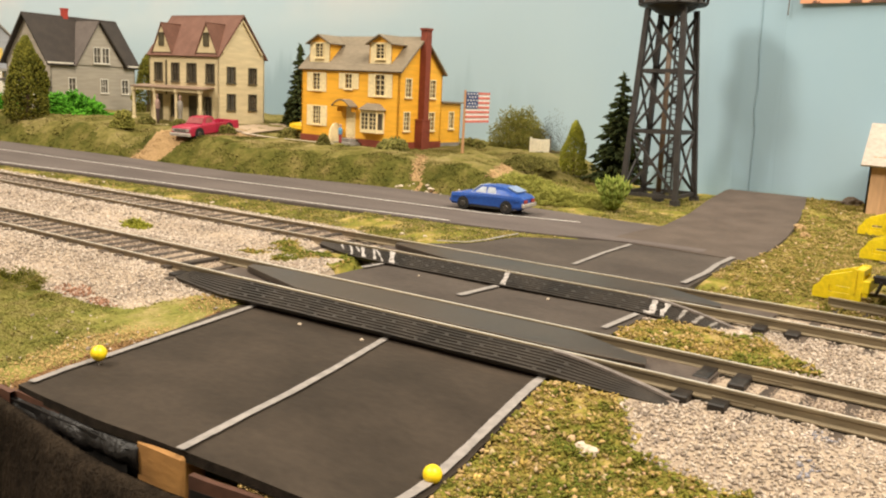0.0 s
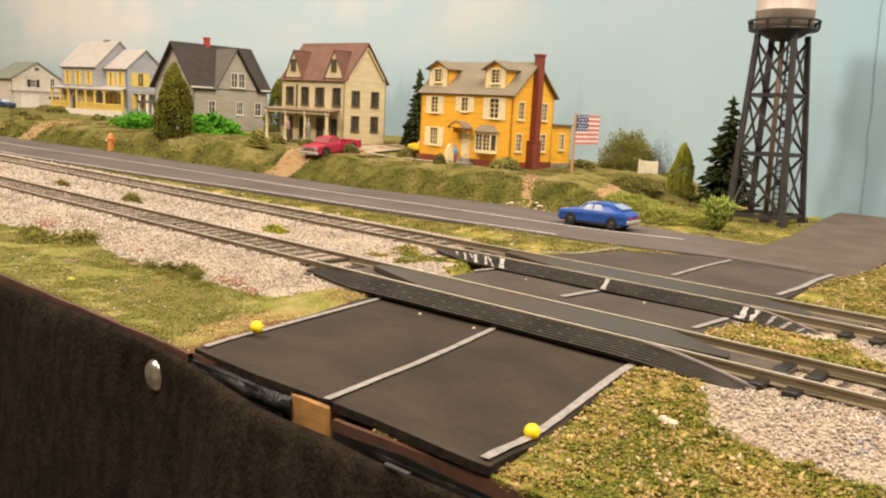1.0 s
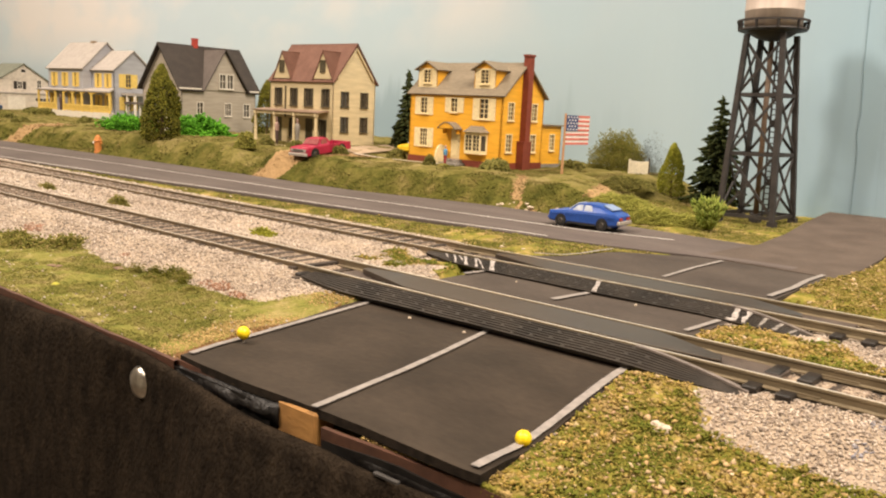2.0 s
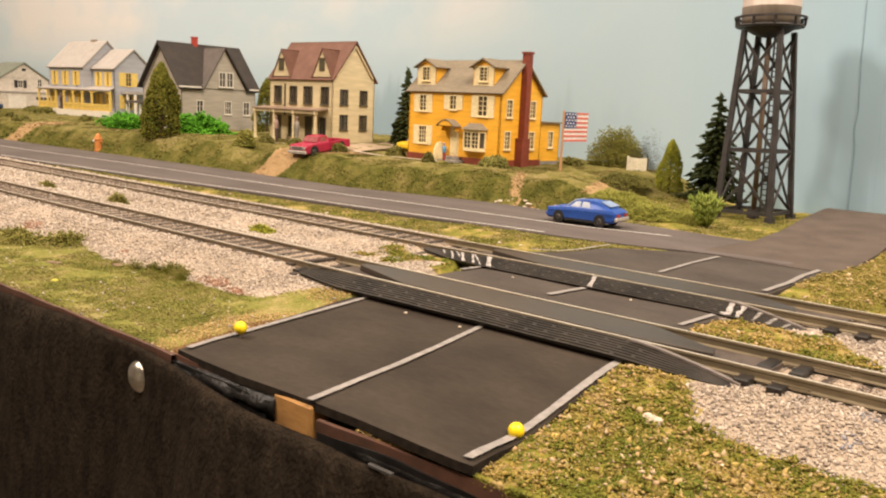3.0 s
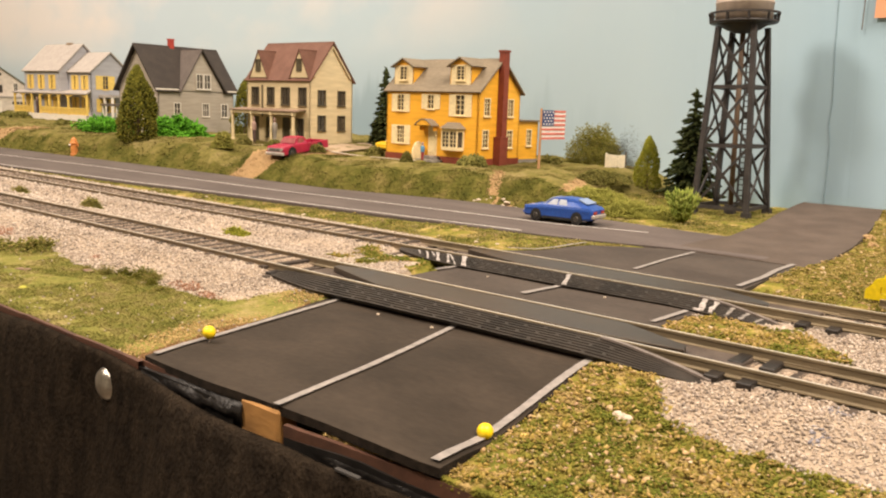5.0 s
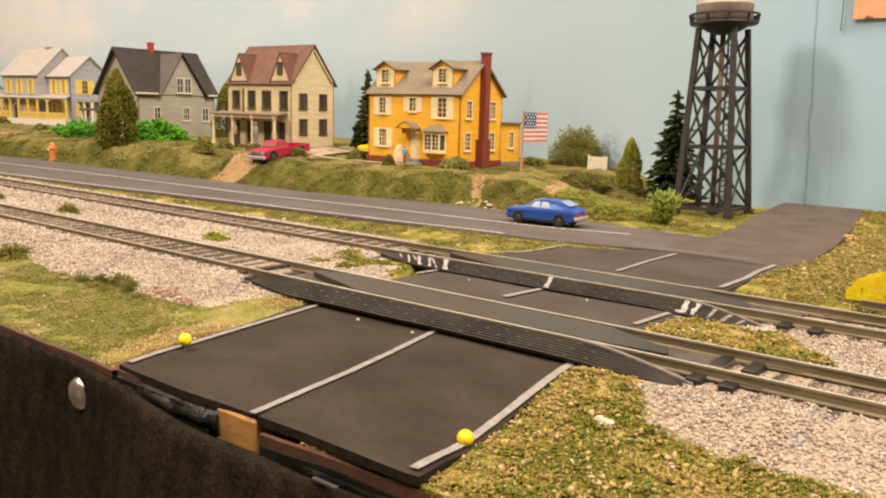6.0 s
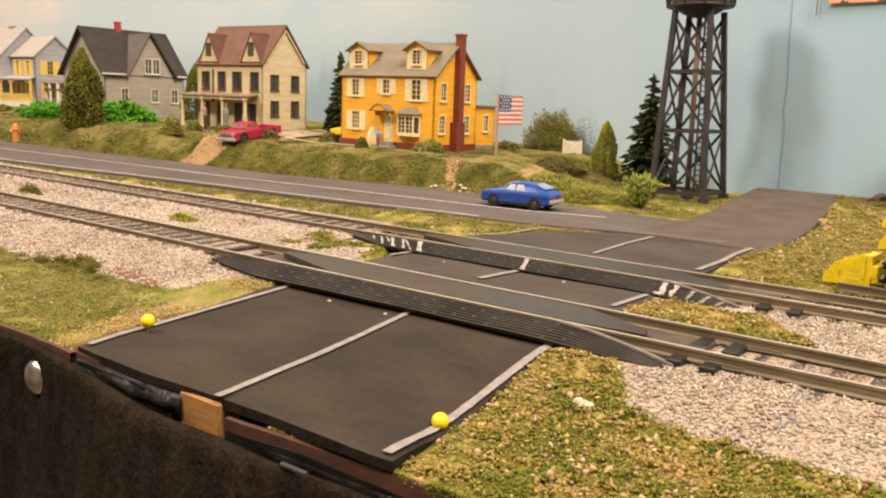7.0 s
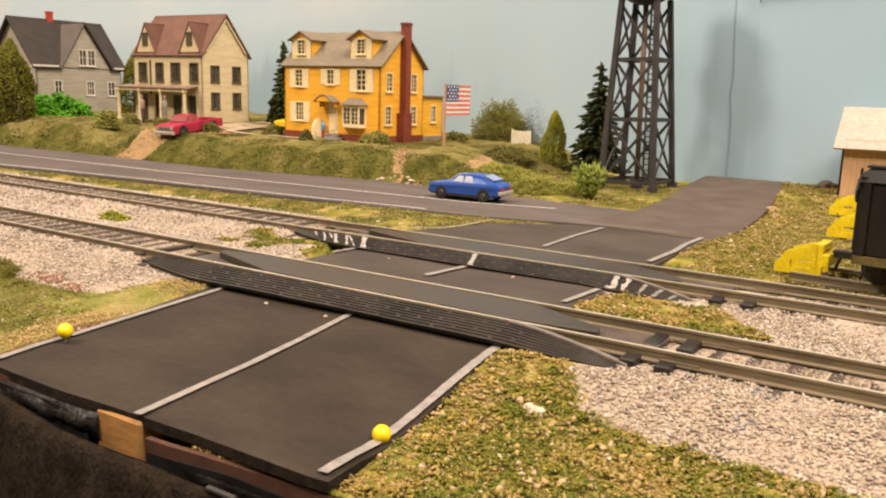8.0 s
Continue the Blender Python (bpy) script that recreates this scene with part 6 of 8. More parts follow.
    for x, y in ((0.012, 0.0115), (0.0285, 0.0115), (0.0285, 0.038)):
        part("porch_post", boxes((x - 0.0012, x + 0.0012, y - 0.0012, y + 0.0012, -0.003, 0.030)), M["trim_white"], r)
    part("foundation", boxes((west - 0.0003, 0.0003, -0.0003, d + 0.0003, -0.006, 0.0)), M["stone_grey"], r)


blue_house()


def white_house():
    w, d, e, rg = 0.075, 0.0782, 0.0470, 0.0725
    r = root("house", pose(-1.2620, 0.3715, 0.0185, 0, 0, 0.6), "off-white gabled house with grey-green roof and garage", "house", "houses on the bank")
    F, R = FRONT(0), RIGHT(0)
    c, t = M["house_white"], M["trim_white"]
    hs = [window(r, R, 0.030, 0.0365, 0.0335, 0.0440, t, 2, 2, (0.0055, M["roof_black"])), window(r, R, 0.0600, 0.0660, 0.0350, 0.0480, t, 2, 2, None)]
    part("wall", wall_panel(R, 0.0, d, 0.0, e, hs, 0.0015), c, r)
    part("wall", boxes((-w, 0, 0, 0.0015, 0, e), (-w, -w + 0.0015, 0, d, 0, e), (-w, 0, d - 0.0015, d, 0, e)), c, r)
    part("gable", gable(R, 0.0, d, e, rg - 0.0008, 0.0015), c, r)
    part("gable", gable(RIGHT(-w + 0.0015), 0.0, d, e, rg - 0.0008, 0.0015), c, r)
    part("vent", boxes((0.0, 0.0006, d / 2 - 0.003, d / 2 + 0.003, rg - 0.0135, rg - 0.0095)), M["roof_black"], r)
    roof_pair(r, M["roof_green"], -w - 0.003, 0.003, 0.0, d, e, rg, 0.0040, 0.0014)
    part("ledge", boxes((0.0, 0.0120, -0.002, d + 0.012, 0.0255, 0.0275)), M["roof_pale"], r)
    gd = part("garage", boxes((0.0, 0.0105, 0.0, d + 0.010, 0.0, 0.0255)), c, r, "low garage front")
    part("garage_door", boxes((0.0105, 0.0110, 0.010, 0.036, 0.0, 0.0215)), M["trim_white"], gd)
    for k in range(5):
        part("pane", boxes((0.0105, 0.0112, 0.052 + k * 0.006, 0.0565 + k * 0.006, 0.0155, 0.0195)), M["pane_dark"], gd)
    part("foundation", boxes((-w, 0.0105, 0, d + 0.010, -0.006, 0.0)), M["stone_grey"], r)


white_house()


def shed():
    r = root("shed", pose(0.0345, 0.2985, 0.0030, 0, 0, 0), "small tan wooden shed with a ribbed beige roof", "shed")
    w, d, e, rg = 0.075, 0.034, 0.0285, 0.0440
    part("wall", boxes((0, w, 0, 0.0012, -0.004, e), (0, 0.0012, 0, d, -0.004, e), (w - 0.0012, w, 0, d, -0.004, e), (0, w, d - 0.0012, d, -0.004, e)), M["shed_tan"], r)
    bm = bmesh.new()
    prism(bm, [(0, 0, e), (0, d, e), (0, d / 2, rg - 0.001)], (0.0012, 0, 0))
    part("gable", bm, M["shed_tan"], r)
    for k in range(12):
        part("board", boxes((0.0010 + k * 0.0062, 0.00705 + k * 0.0062, -0.0004, 0.0, -0.004, e)), M["shed_tan"], r)
    roof_pair(r, M["shed_roof"], -0.0035, w + 0.003, 0.0, d, e, rg, 0.0045, 0.0010)
    k0 = (rg - e) / (d / 2)
    for k in range(40):
        x = -0.0032 + k * 0.0020
        part("roof_rib", beam(bmesh.new(), (x, -0.0044, e - 0.0044 * k0 - 0.0001), (x, d / 2, rg - 0.0002), 0.0005), M["shed_roof"], r)


shed()

# ---- vehicles ----
def loft(bm, stations):
    """A body through cross-sections along x: each (x, [(y, z), ...]) for one half, from keel to roof, mirrored."""
    rings = []
    for x, half in stations:
        pts = [(x, y, z) for y, z in half] + [(x, -y, z) for y, z in half[::-1]]
        rings.append([bm.verts.new(p) for p in pts])
    n = len(rings[0])
    for a, b in zip(rings, rings[1:]):
        for i in range(n):
            bm.faces.new((a[i], a[(i + 1) % n], b[(i + 1) % n], b[i]))
    bm.faces.new(rings[0][::-1]), bm.faces.new(rings[-1])
    bmesh.ops.recalc_face_normals(bm, faces=bm.faces[:])
    return bm


def wheel(car, x, y, r, side, hub):
    t = part("wheel", tube(bmesh.new(), (x, y - 0.0013, r), (x, y + 0.0013, r), r, n=18), M["tyre"], car)
    part("hub", tube(bmesh.new(), (x, y + side * 0.0012, r), (x, y + side * 0.0016, r), r * 0.55, r * 0.45, n=12), hub, t)


def quad(name, pts, out, material, parent):
    """A thin plate on a body, pushed outwards."""
    bm = bmesh.new()
    prism(bm, [Vector(p) for p in pts], out)
    return part(name, bm, material, parent)


def hatchback(m, label, paint):
    """Nose towards -x."""
    car = root("car", m, label, "car", "parked cars")
    hw = 0.0085
    S = lambda x, w, zl, zb, wr, zr: (x, [(w * 0.90, zl), (w, zl + 0.0010), (w * 1.0, zb - 0.0012), (w * 0.95, zb), (wr, zb + (zr - zb) * 0.5 + 0.0002 * (zr > zb)), (wr * 0.92, zr - 0.0003), (wr * 0.45, zr)])
    st = [S(-0.0213, hw * 0.80, 0.0030, 0.0062, hw * 0.74, 0.0064), S(-0.0205, hw * 0.93, 0.0022, 0.0072, hw * 0.85, 0.0074), S(-0.0150, hw, 0.0020, 0.0079, hw * 0.9, 0.0082),
          S(-0.0085, hw, 0.0019, 0.0083, hw * 0.88, 0.0087), S(-0.0035, hw, 0.0019, 0.0085, hw * 0.74, 0.0124), S(0.0030, hw, 0.0019, 0.0086, hw * 0.73, 0.0130),
          S(0.0090, hw, 0.0019, 0.0087, hw * 0.72, 0.0127), S(0.0150, hw * 0.98, 0.0021, 0.0087, hw * 0.74, 0.0106), S(0.0195, hw * 0.93, 0.0026, 0.0083, hw * 0.80, 0.0087), S(0.0212, hw * 0.85, 0.0034, 0.0074, hw * 0.78, 0.0076)]
    body = part("body", loft(bmesh.new(), st), paint, car, smooth=False)
    for x in (-0.0128, 0.0122):
        for s in (-1, 1):
            wheel(car, x, s * 0.0076, 0.0029, s, M["hub"])
            part("wheel_arch", tube(bmesh.new(), (x, s * 0.0080, 0.0030), (x, s * 0.00868, 0.0030), 0.0034, n=18), M["tyre"], body)
    for s in (-1, 1):
        o = (0, s * 0.0004, 0)
        quad("side_window", [(-0.0062, s * 0.0074, 0.0090), (-0.0002, s * 0.0074, 0.0090), (-0.0002, s * 0.0062, 0.0118), (-0.0034, s * 0.0062, 0.0116)], o, M["car_glass"], body)
        quad("side_window", [(0.0008, s * 0.0074, 0.0091), (0.0058, s * 0.0073, 0.0091), (0.0047, s * 0.0062, 0.0117), (0.0008, s * 0.0062, 0.0118)], o, M["car_glass"], body)
        part("side_crease", beam(bmesh.new(), (-0.0195, s * 0.0085, 0.0062), (0.0190, s * 0.0083, 0.0066), 0.0003, 0.0004), paint, body)
        part("sill", boxes((-0.0088, 0.0084, s * 0.0082 - 0.0004, s * 0.0082 + 0.0004, 0.0019, 0.0030)), M["tyre"], body)
    quad("rear_window", [(0.0108, -0.0050, 0.0123), (0.0108, 0.0050, 0.0123), (0.0168, 0.0056, 0.0102), (0.0168, -0.0056, 0.0102)], (0.0003, 0, 0.0004), M["car_glass_sheen"], body)
    quad("windscreen", [(-0.0088, -0.0066, 0.0088), (-0.0088, 0.0066, 0.0088), (-0.0042, 0.0056, 0.0121), (-0.0042, -0.0056, 0.0121)], (-0.0003, 0, 0.0004), M["car_glass"], body)
    part("rear_bumper", bevelled(boxes((0.0205, 0.0222, -0.0077, 0.0077, 0.0036, 0.0054)), 0.0003), M["silver"], car, "pale rear bumper")
    part("front_bumper", bevelled(boxes((-0.0220, -0.0208, -0.0072, 0.0072, 0.0032, 0.0046)), 0.0003), paint, car)
    for s in (-1, 1):
        part("tail_light", boxes((0.0205, 0.0215, s * 0.0045 - 0.0020, s * 0.0045 + 0.0020, 0.0057, 0.0071)), M["tail_red"], car)
    return car


hatchback(pose(-0.1043, 0.1790, 0.0003, 0, 0, 3.5) @ Matrix.Diagonal((0.86, 0.86, 0.93, 1.0)), "blue plastic hatchback car on the street", M["car_blue"])


def pickup(m):
    """Nose towards -x."""
    car = root("pickup_truck", m, "red plastic pickup truck parked on the dirt drive", "truck")
    hw = 0.0098
    S = lambda x, w, zl, zb, wr, zr: (x, [(w * 0.92, zl), (w, zl + 0.0010), (w, zb - 0.0010), (w * 0.96, zb), (wr, zb + (zr - zb) * 0.4 + 0.0001), (wr * 0.94, zr - 0.0003), (wr * 0.5, zr)])
    st = [S(-0.0265, hw * 0.95, 0.0036, 0.0092, hw * 0.85, 0.0094), S(-0.0255, hw, 0.0030, 0.0099, hw * 0.9, 0.0102), S(-0.0130, hw, 0.0030, 0.0104, hw * 0.9, 0.0107),
          S(-0.0125, hw, 0.0030, 0.0104, hw * 0.86, 0.0109), S(-0.0085, hw, 0.0030, 0.0104, hw * 0.76, 0.0158), S(-0.0010, hw, 0.0030, 0.0104, hw * 0.76, 0.0160), S(0.0010, hw, 0.0030, 0.0104, hw * 0.80, 0.0150), S(0.0012, hw, 0.0030, 0.0100, hw * 0.8, 0.0102)]
    body = part("cab", loft(bmesh.new(), st), M["car_red"], car)
    bed = part("bed", bevelled(boxes((0.0014, 0.0262, -hw, -hw + 0.0012, 0.0036, 0.0102), (0.0014, 0.0262, hw - 0.0012, hw, 0.0036, 0.0102), (0.0250, 0.0262, -hw + 0.0012, hw - 0.0012, 0.0036, 0.0100), (0.0014, 0.0250, -hw + 0.0012, hw - 0.0012, 0.0036, 0.0058)), 0.0002), M["car_red"], car)
    for x in (-0.0175, 0.0150):
        for s in (-1, 1):
            wheel(car, x, s * 0.0086, 0.0042, s, M["hub"])
            part("wheel_arch", tube(bmesh.new(), (x, s * 0.0090, 0.0044), (x, s * 0.00985, 0.0044), 0.0049, n=18), M["tyre"], body)
    for s in (-1, 1):
        quad("side_window", [(-0.0092, s * 0.0080, 0.0112), (-0.0016, s * 0.0080, 0.0112), (-0.0016, s * 0.0074, 0.0150), (-0.0072, s * 0.0074, 0.0148)], (0, s * 0.0006, 0), M["cab_glass"], body)
        part("headlight", tube(bmesh.new(), (-0.0262, s * 0.0072, 0.0078), (-0.0270, s * 0.0072, 0.0078), 0.0012, n=12), M["silver"], car)
    quad("windscreen", [(-0.0122, -0.0078, 0.0112), (-0.0122, 0.0078, 0.0112), (-0.0089, 0.0070, 0.0152), (-0.0089, -0.0070, 0.0152)], (-0.0006, 0, 0.0002), M["cab_glass"], body)
    gr = part("grille", boxes((-0.0271, -0.0262, -0.0060, 0.0060, 0.0064, 0.0090)), M["silver"], car, "pale grille")
    for k in range(4):
        part("bar", boxes((-0.0273, -0.0271, -0.0058, 0.0058, 0.0067 + k * 0.0006, 0.0070 + k * 0.0006)), M["grey_plain"], gr)
    part("bumper", bevelled(boxes((-0.0283, -0.0265, -0.0098, 0.0098, 0.0034, 0.0058)), 0.0003), M["silver"], car, "dull silver front bumper")


pickup(pose(-0.3560, 0.2315, 0.0152, 0, -6.0, 96) @ Matrix.Scale(0.86, 4))
hatchback(pose(-0.3425, 0.3210, 0.0168, 0, 0, 90) @ Matrix.Scale(0.88, 4), "yellow plastic car parked behind the house", M["car_yellow"])
hatchback(pose(-1.2050, 0.3360, 0.0192, 0, 0, 190), "dark blue plastic car beside the garage", M["car_navy"])

# ---- plants ----
def leaf_mesh(name, P, N, size, material, parent, seed, flat=0.35, long=1.6, kind=""):
    """Many small pointed clumps at points P, each stretched along its direction N."""
    rng = np.random.default_rng(seed)
    n = len(P)
    P, N = np.asarray(P, float), np.asarray(N, float)
    N = N / (np.linalg.norm(N, axis=1, keepdims=True) + 1e-9)
    A = np.cross(N, rng.standard_normal((n, 3)))
    A /= np.linalg.norm(A, axis=1, keepdims=True) + 1e-9
    B = np.cross(N, A)
    s = (size[0] + (size[1] - size[0]) * rng.random(n))[:, None, None]
    V = OCTA_LEAF[None] * (0.7 + 0.6 * rng.random((n, 6, 1)))
    V = (V[..., 0:1] * A[:, None] + V[..., 1:2] * flat * B[:, None] + V[..., 2:3] * long * N[:, None]) * s + P[:, None]
    F = (OCTA_LEAF_F[None] + 6 * np.arange(n)[:, None, None]).reshape(-1)
    me = bpy.data.meshes.new(name)
    me.vertices.add(n * 6)
    me.vertices.foreach_set("co", V.reshape(-1))
    me.loops.add(n * 24)
    me.loops.foreach_set("vertex_index", F)
    me.polygons.add(n * 8)
    me.polygons.foreach_set("loop_start", np.arange(n * 8) * 3)
    me.update(calc_edges=True)
    me.validate()
    me.materials.append(material)
    ob = new(name, me)
    ob.parent = parent
    return ob


OCTA_LEAF = np.array([(1, 0, 0), (-1, 0, 0), (0, 1, 0), (0, -1, 0), (0, 0, 1), (0, 0, -1)], float)
OCTA_LEAF_F = np.array([(0, 2, 4), (2, 1, 4), (1, 3, 4), (3, 0, 4), (2, 0, 5), (1, 2, 5), (3, 1, 5), (0, 3, 5)])


def arborvitae(x, y, z, height_, radius, material, label, seed, count=2600):
    r = root("tree", pose(x, y, z), label, "tree", "conifers of the layout")
    part("trunk", tube(bmesh.new(), (0, 0, -0.002), (0, 0, height_ * 0.8), radius * 0.12, radius * 0.04, 8), M["bark"], r)
    rng = np.random.default_rng(seed)
    k = rng.random(count) ** 0.8
    a = rng.random(count) * math.tau
    prof = np.interp(k, [0, 0.06, 0.18, 0.45, 0.75, 0.92, 1.0], [0.72, 0.95, 1.0, 0.86, 0.52, 0.24, 0.03])
    lump = 1 + 0.13 * np.sin(a * 3 + k * 9) + 0.16 * (fast_noise(a * 2.2, k * 9, 1.0, seed) - 0.5) * 2
    rr = radius * prof * lump * (0.70 + 0.30 * rng.random(count) ** 0.5)
    P = np.stack([rr * np.cos(a), rr * np.sin(a), k * height_], 1)
    N = np.stack([np.cos(a) * 0.7, np.sin(a) * 0.7, np.full(count, 0.75)], 1) + 0.35 * rng.standard_normal((count, 3))
    leaf_mesh("crown", P, N, (radius * 0.034, radius * 0.072), material, r, seed)
    return r


def spruce(x, y, z, height_, radius, label, seed, tiers=15, lean=0.0, full=1.0):
    r = root("tree", pose(x, y, z, 0, lean, 0), label, "tree", "conifers of the layout")
    part("trunk", tube(bmesh.new(), (0, 0, -0.002), (0, 0, height_ * 0.97), radius * 0.09, radius * 0.02, 8), M["bark"], r)
    rng = np.random.default_rng(seed)
    P, N = [], []
    for t in range(tiers):
        k = (t + 0.4 * rng.random()) / tiers
        reach = radius * (1 - k) ** 0.85 * (0.85 + 0.25 * rng.random()) + radius * 0.05
        nb = max(4, int(11 * (1 - k) + 3))
        for b in range(nb):
            a = b * math.tau / nb + rng.random() * 0.6
            ln = reach * (0.6 + 0.55 * rng.random())
            rise = (rng.random() - 0.5) * 1.6 / tiers
            m = int(12 + 44 * (1 - k))
            for i in range(m):
                f = (i + rng.random()) / m
                side = (rng.random() - 0.5) * 0.5 * (1 - f * 0.6) * ln * 0.55
                px_, py_ = math.cos(a) * ln * f - math.sin(a) * side, math.sin(a) * ln * f + math.cos(a) * side
                P.append((px_, py_, 0.06 * height_ + min(k + rise, 0.99) * height_ * 0.92 - 0.20 * ln * f * f + 0.05 * ln * rng.standard_normal() * 0.4))
                N.append((math.cos(a), math.sin(a), -0.15 + 0.3 * rng.standard_normal()))
    for i in range(26):
        P.append((0, 0, height_ * (0.86 + 0.14 * i / 26)))
        N.append((rng.standard_normal() * 0.5, rng.standard_normal() * 0.5, 1))
    leaf_mesh("crown", P, N, (radius * 0.028 * full, radius * 0.060 * full), M["leaf_spruce"], r, seed, 0.45, 2.2)
    return r


def bush(x, y, rx, rz, material, label, seed, count=500, z=None, name="bush", leaf=(0.06, 0.13), ry=None, hollow=0.55, ragged=0.0, long=1.3):
    z = ground_z(x, y) if z is None else z
    r = root(name, pose(x, y, z), label, "bush")
    part("stem", tube(bmesh.new(), (0, 0, -0.001), (0, 0, rz * 0.4), rx * 0.07, rx * 0.03, 6), M["bark"], r)
    rng = np.random.default_rng(seed)
    D = rng.standard_normal((count, 3))
    D /= np.linalg.norm(D, axis=1, keepdims=True)
    D[:, 2] = np.abs(D[:, 2]) * 1.0 - 0.12
    rad = (hollow + (1 - hollow) * rng.random(count) ** 0.6) * (0.8 + 0.45 * fast_noise(D[:, 0] * 2 + 3, D[:, 1] * 2 + D[:, 2] * 2, 1.0, seed))
    rad = rad * (1 - ragged * (0.5 - rng.random(count))) * (1 + ragged * (fast_noise(D[:, 0] * 6 + 3, D[:, 2] * 6 + D[:, 1], 1.0, seed + 7) - 0.5))
    P = D * rad[:, None] * np.array([rx, ry or rx, rz])
    P[:, 2] = np.maximum(P[:, 2], 0.0003)
    N = D + 0.6 * rng.standard_normal((count, 3)) + np.array([0, 0, 0.25 * (long - 1.3)])
    leaf_mesh("foliage", P, N, (rx * leaf[0], rx * leaf[1]), material, r, seed, 0.5, long)
    return r


def spiky_bush(x, y, radius, height_, material, label, seed, count=420):
    z = ground_z(x, y)
    r = root("bush", pose(x, y, z), label, "bush")
    part("stem", tube(bmesh.new(), (0, 0, -0.001), (0, 0, height_ * 0.3), radius * 0.10, radius * 0.06, 6), M["bark"], r)
    rng = np.random.default_rng(seed)
    P, N = [], []
    for i in range(count):
        a, tilt = rng.random() * math.tau, (rng.random() ** 0.7) * 0.52
        d = np.array([math.cos(a) * math.sin(tilt), math.sin(a) * math.sin(tilt), math.cos(tilt)])
        ln = height_ * (0.45 + 0.5 * rng.random()) * (1 - 0.25 * tilt)
        base = np.array([math.cos(a), math.sin(a), 0]) * radius * 0.3 * rng.random()
        for f in (0.35, 0.6, 0.85):
            P.append(base + d * ln * f * 1.05)
            N.append(d)
    leaf_mesh("foliage", P, N, (radius * 0.045, radius * 0.075), material, r, seed, 0.5, 3.6)
    return r


arborvitae(-0.5450, 0.2190, 0.0150, 0.0626, 0.0168, M["leaf_arbor"], "dark olive cone-shaped arborvitae beside the grey cottage", 3, 7000)
arborvitae(-0.1240, 0.3080, 0.0070, 0.0320, 0.0080, M["leaf_gold"], "small golden green cone-shaped tree", 4, 4500)
spruce(-0.0995, 0.3150, 0.0040, 0.0630, 0.0172, "dark green bottle-brush spruce beside the water tower", 5, 24, 0.0, 1.15)
spruce(-0.3668, 0.3320, 0.0160, 0.0655, 0.0125, "slim dark spruce beside the yellow house", 6, 34, 0.0, 1.7)
arborvitae(-0.5500, 0.3330, 0.0190, 0.0520, 0.0135, M["leaf_arbor"], "olive tree between the two houses", 7, 3600)
arborvitae(-1.2300, 0.3000, 0.0190, 0.0450, 0.0260, M["leaf_spruce"], "rounded dark tree in front of the white house", 8, 1600)
bush(-0.6450, 0.2440, 0.0270, 0.0125, M["leaf_neon"], "long neon green bush beside the grey cottage", 11, 4200, leaf=(0.020, 0.044), ry=0.016, ragged=0.55, long=2.2)
bush(-0.5400, 0.2560, 0.0300, 0.0132, M["leaf_neon"], "wide neon green bush under the cottage windows", 12, 4200, leaf=(0.020, 0.044), ry=0.015, ragged=0.55, long=2.2)
bush(-0.4325, 0.2215, 0.0078, 0.0130, M["leaf_lichen"], "round olive bush on the bank", 13, 1300)
bush(-0.3470, 0.2400, 0.0062, 0.0062, M["leaf_bush"], "small olive bush beside the pickup", 14, 800)
bush(-0.3246, 0.2760, 0.0068, 0.0066, M["leaf_bush"], "low olive bush beside the yellow house", 15, 840)
bush(-0.2640, 0.2440, 0.0042, 0.0078, M["leaf_bush"], "small pointed green shrub by the walk", 16, 840)
bush(-0.2226, 0.2590, 0.0102, 0.0085, M["leaf_bush"], "spreading olive bush in front of the chimney", 17, 1400)
bush(-0.2130, 0.3380, 0.0080, 0.0060, M["leaf_bush"], "low dark bush behind the flag", 18, 840)
bush(-0.4050, 0.2480, 0.0060, 0.0052, M["leaf_bush"], "small olive shrub in front of the porch", 19, 720)
bush(-0.4420, 0.2490, 0.0060, 0.0052, M["leaf_bush"], "small olive shrub in front of the porch", 20, 720)
bush(-0.1905, 0.3640, 0.0215, 0.0320, M["leaf_lichen"], "large airy green lichen bush", 21, 18000, leaf=(0.011, 0.024), hollow=0.25, ry=0.013, ragged=0.25)
bush(-0.1650, 0.3590, 0.0130, 0.0270, M["twig_dark"], "sparse dusky brown lichen bush", 22, 2200, leaf=(0.010, 0.022), hollow=0.2, ry=0.006, ragged=0.25)
bush(-0.0985, 0.2290, 0.0150, 0.0070, M["leaf_hedge"], "low mounded yellow-green lichen hedge", 23, 6500, leaf=(0.008, 0.018), long=4.5, ragged=0.35)
bush(-0.1180, 0.2360, 0.0165, 0.0062, M["leaf_hedge"], "low mounded yellow-green lichen hedge", 24, 6500, leaf=(0.008, 0.018), long=4.5, ragged=0.35)
bush(-0.0830, 0.2380, 0.0140, 0.0052, M["leaf_hedge"], "low mounded yellow-green lichen hedge", 25, 6500, leaf=(0.008, 0.018), long=4.5, ragged=0.35)
bush(-0.1390, 0.2800, 0.0190, 0.0070, M["leaf_bush"], "dark green hedge on the slope", 26, 7000, leaf=(0.014, 0.030))
spiky_bush(-0.0652, 0.2258, 0.0085, 0.0205, M["leaf_light"], "light green spiky bush beside the street", 27)
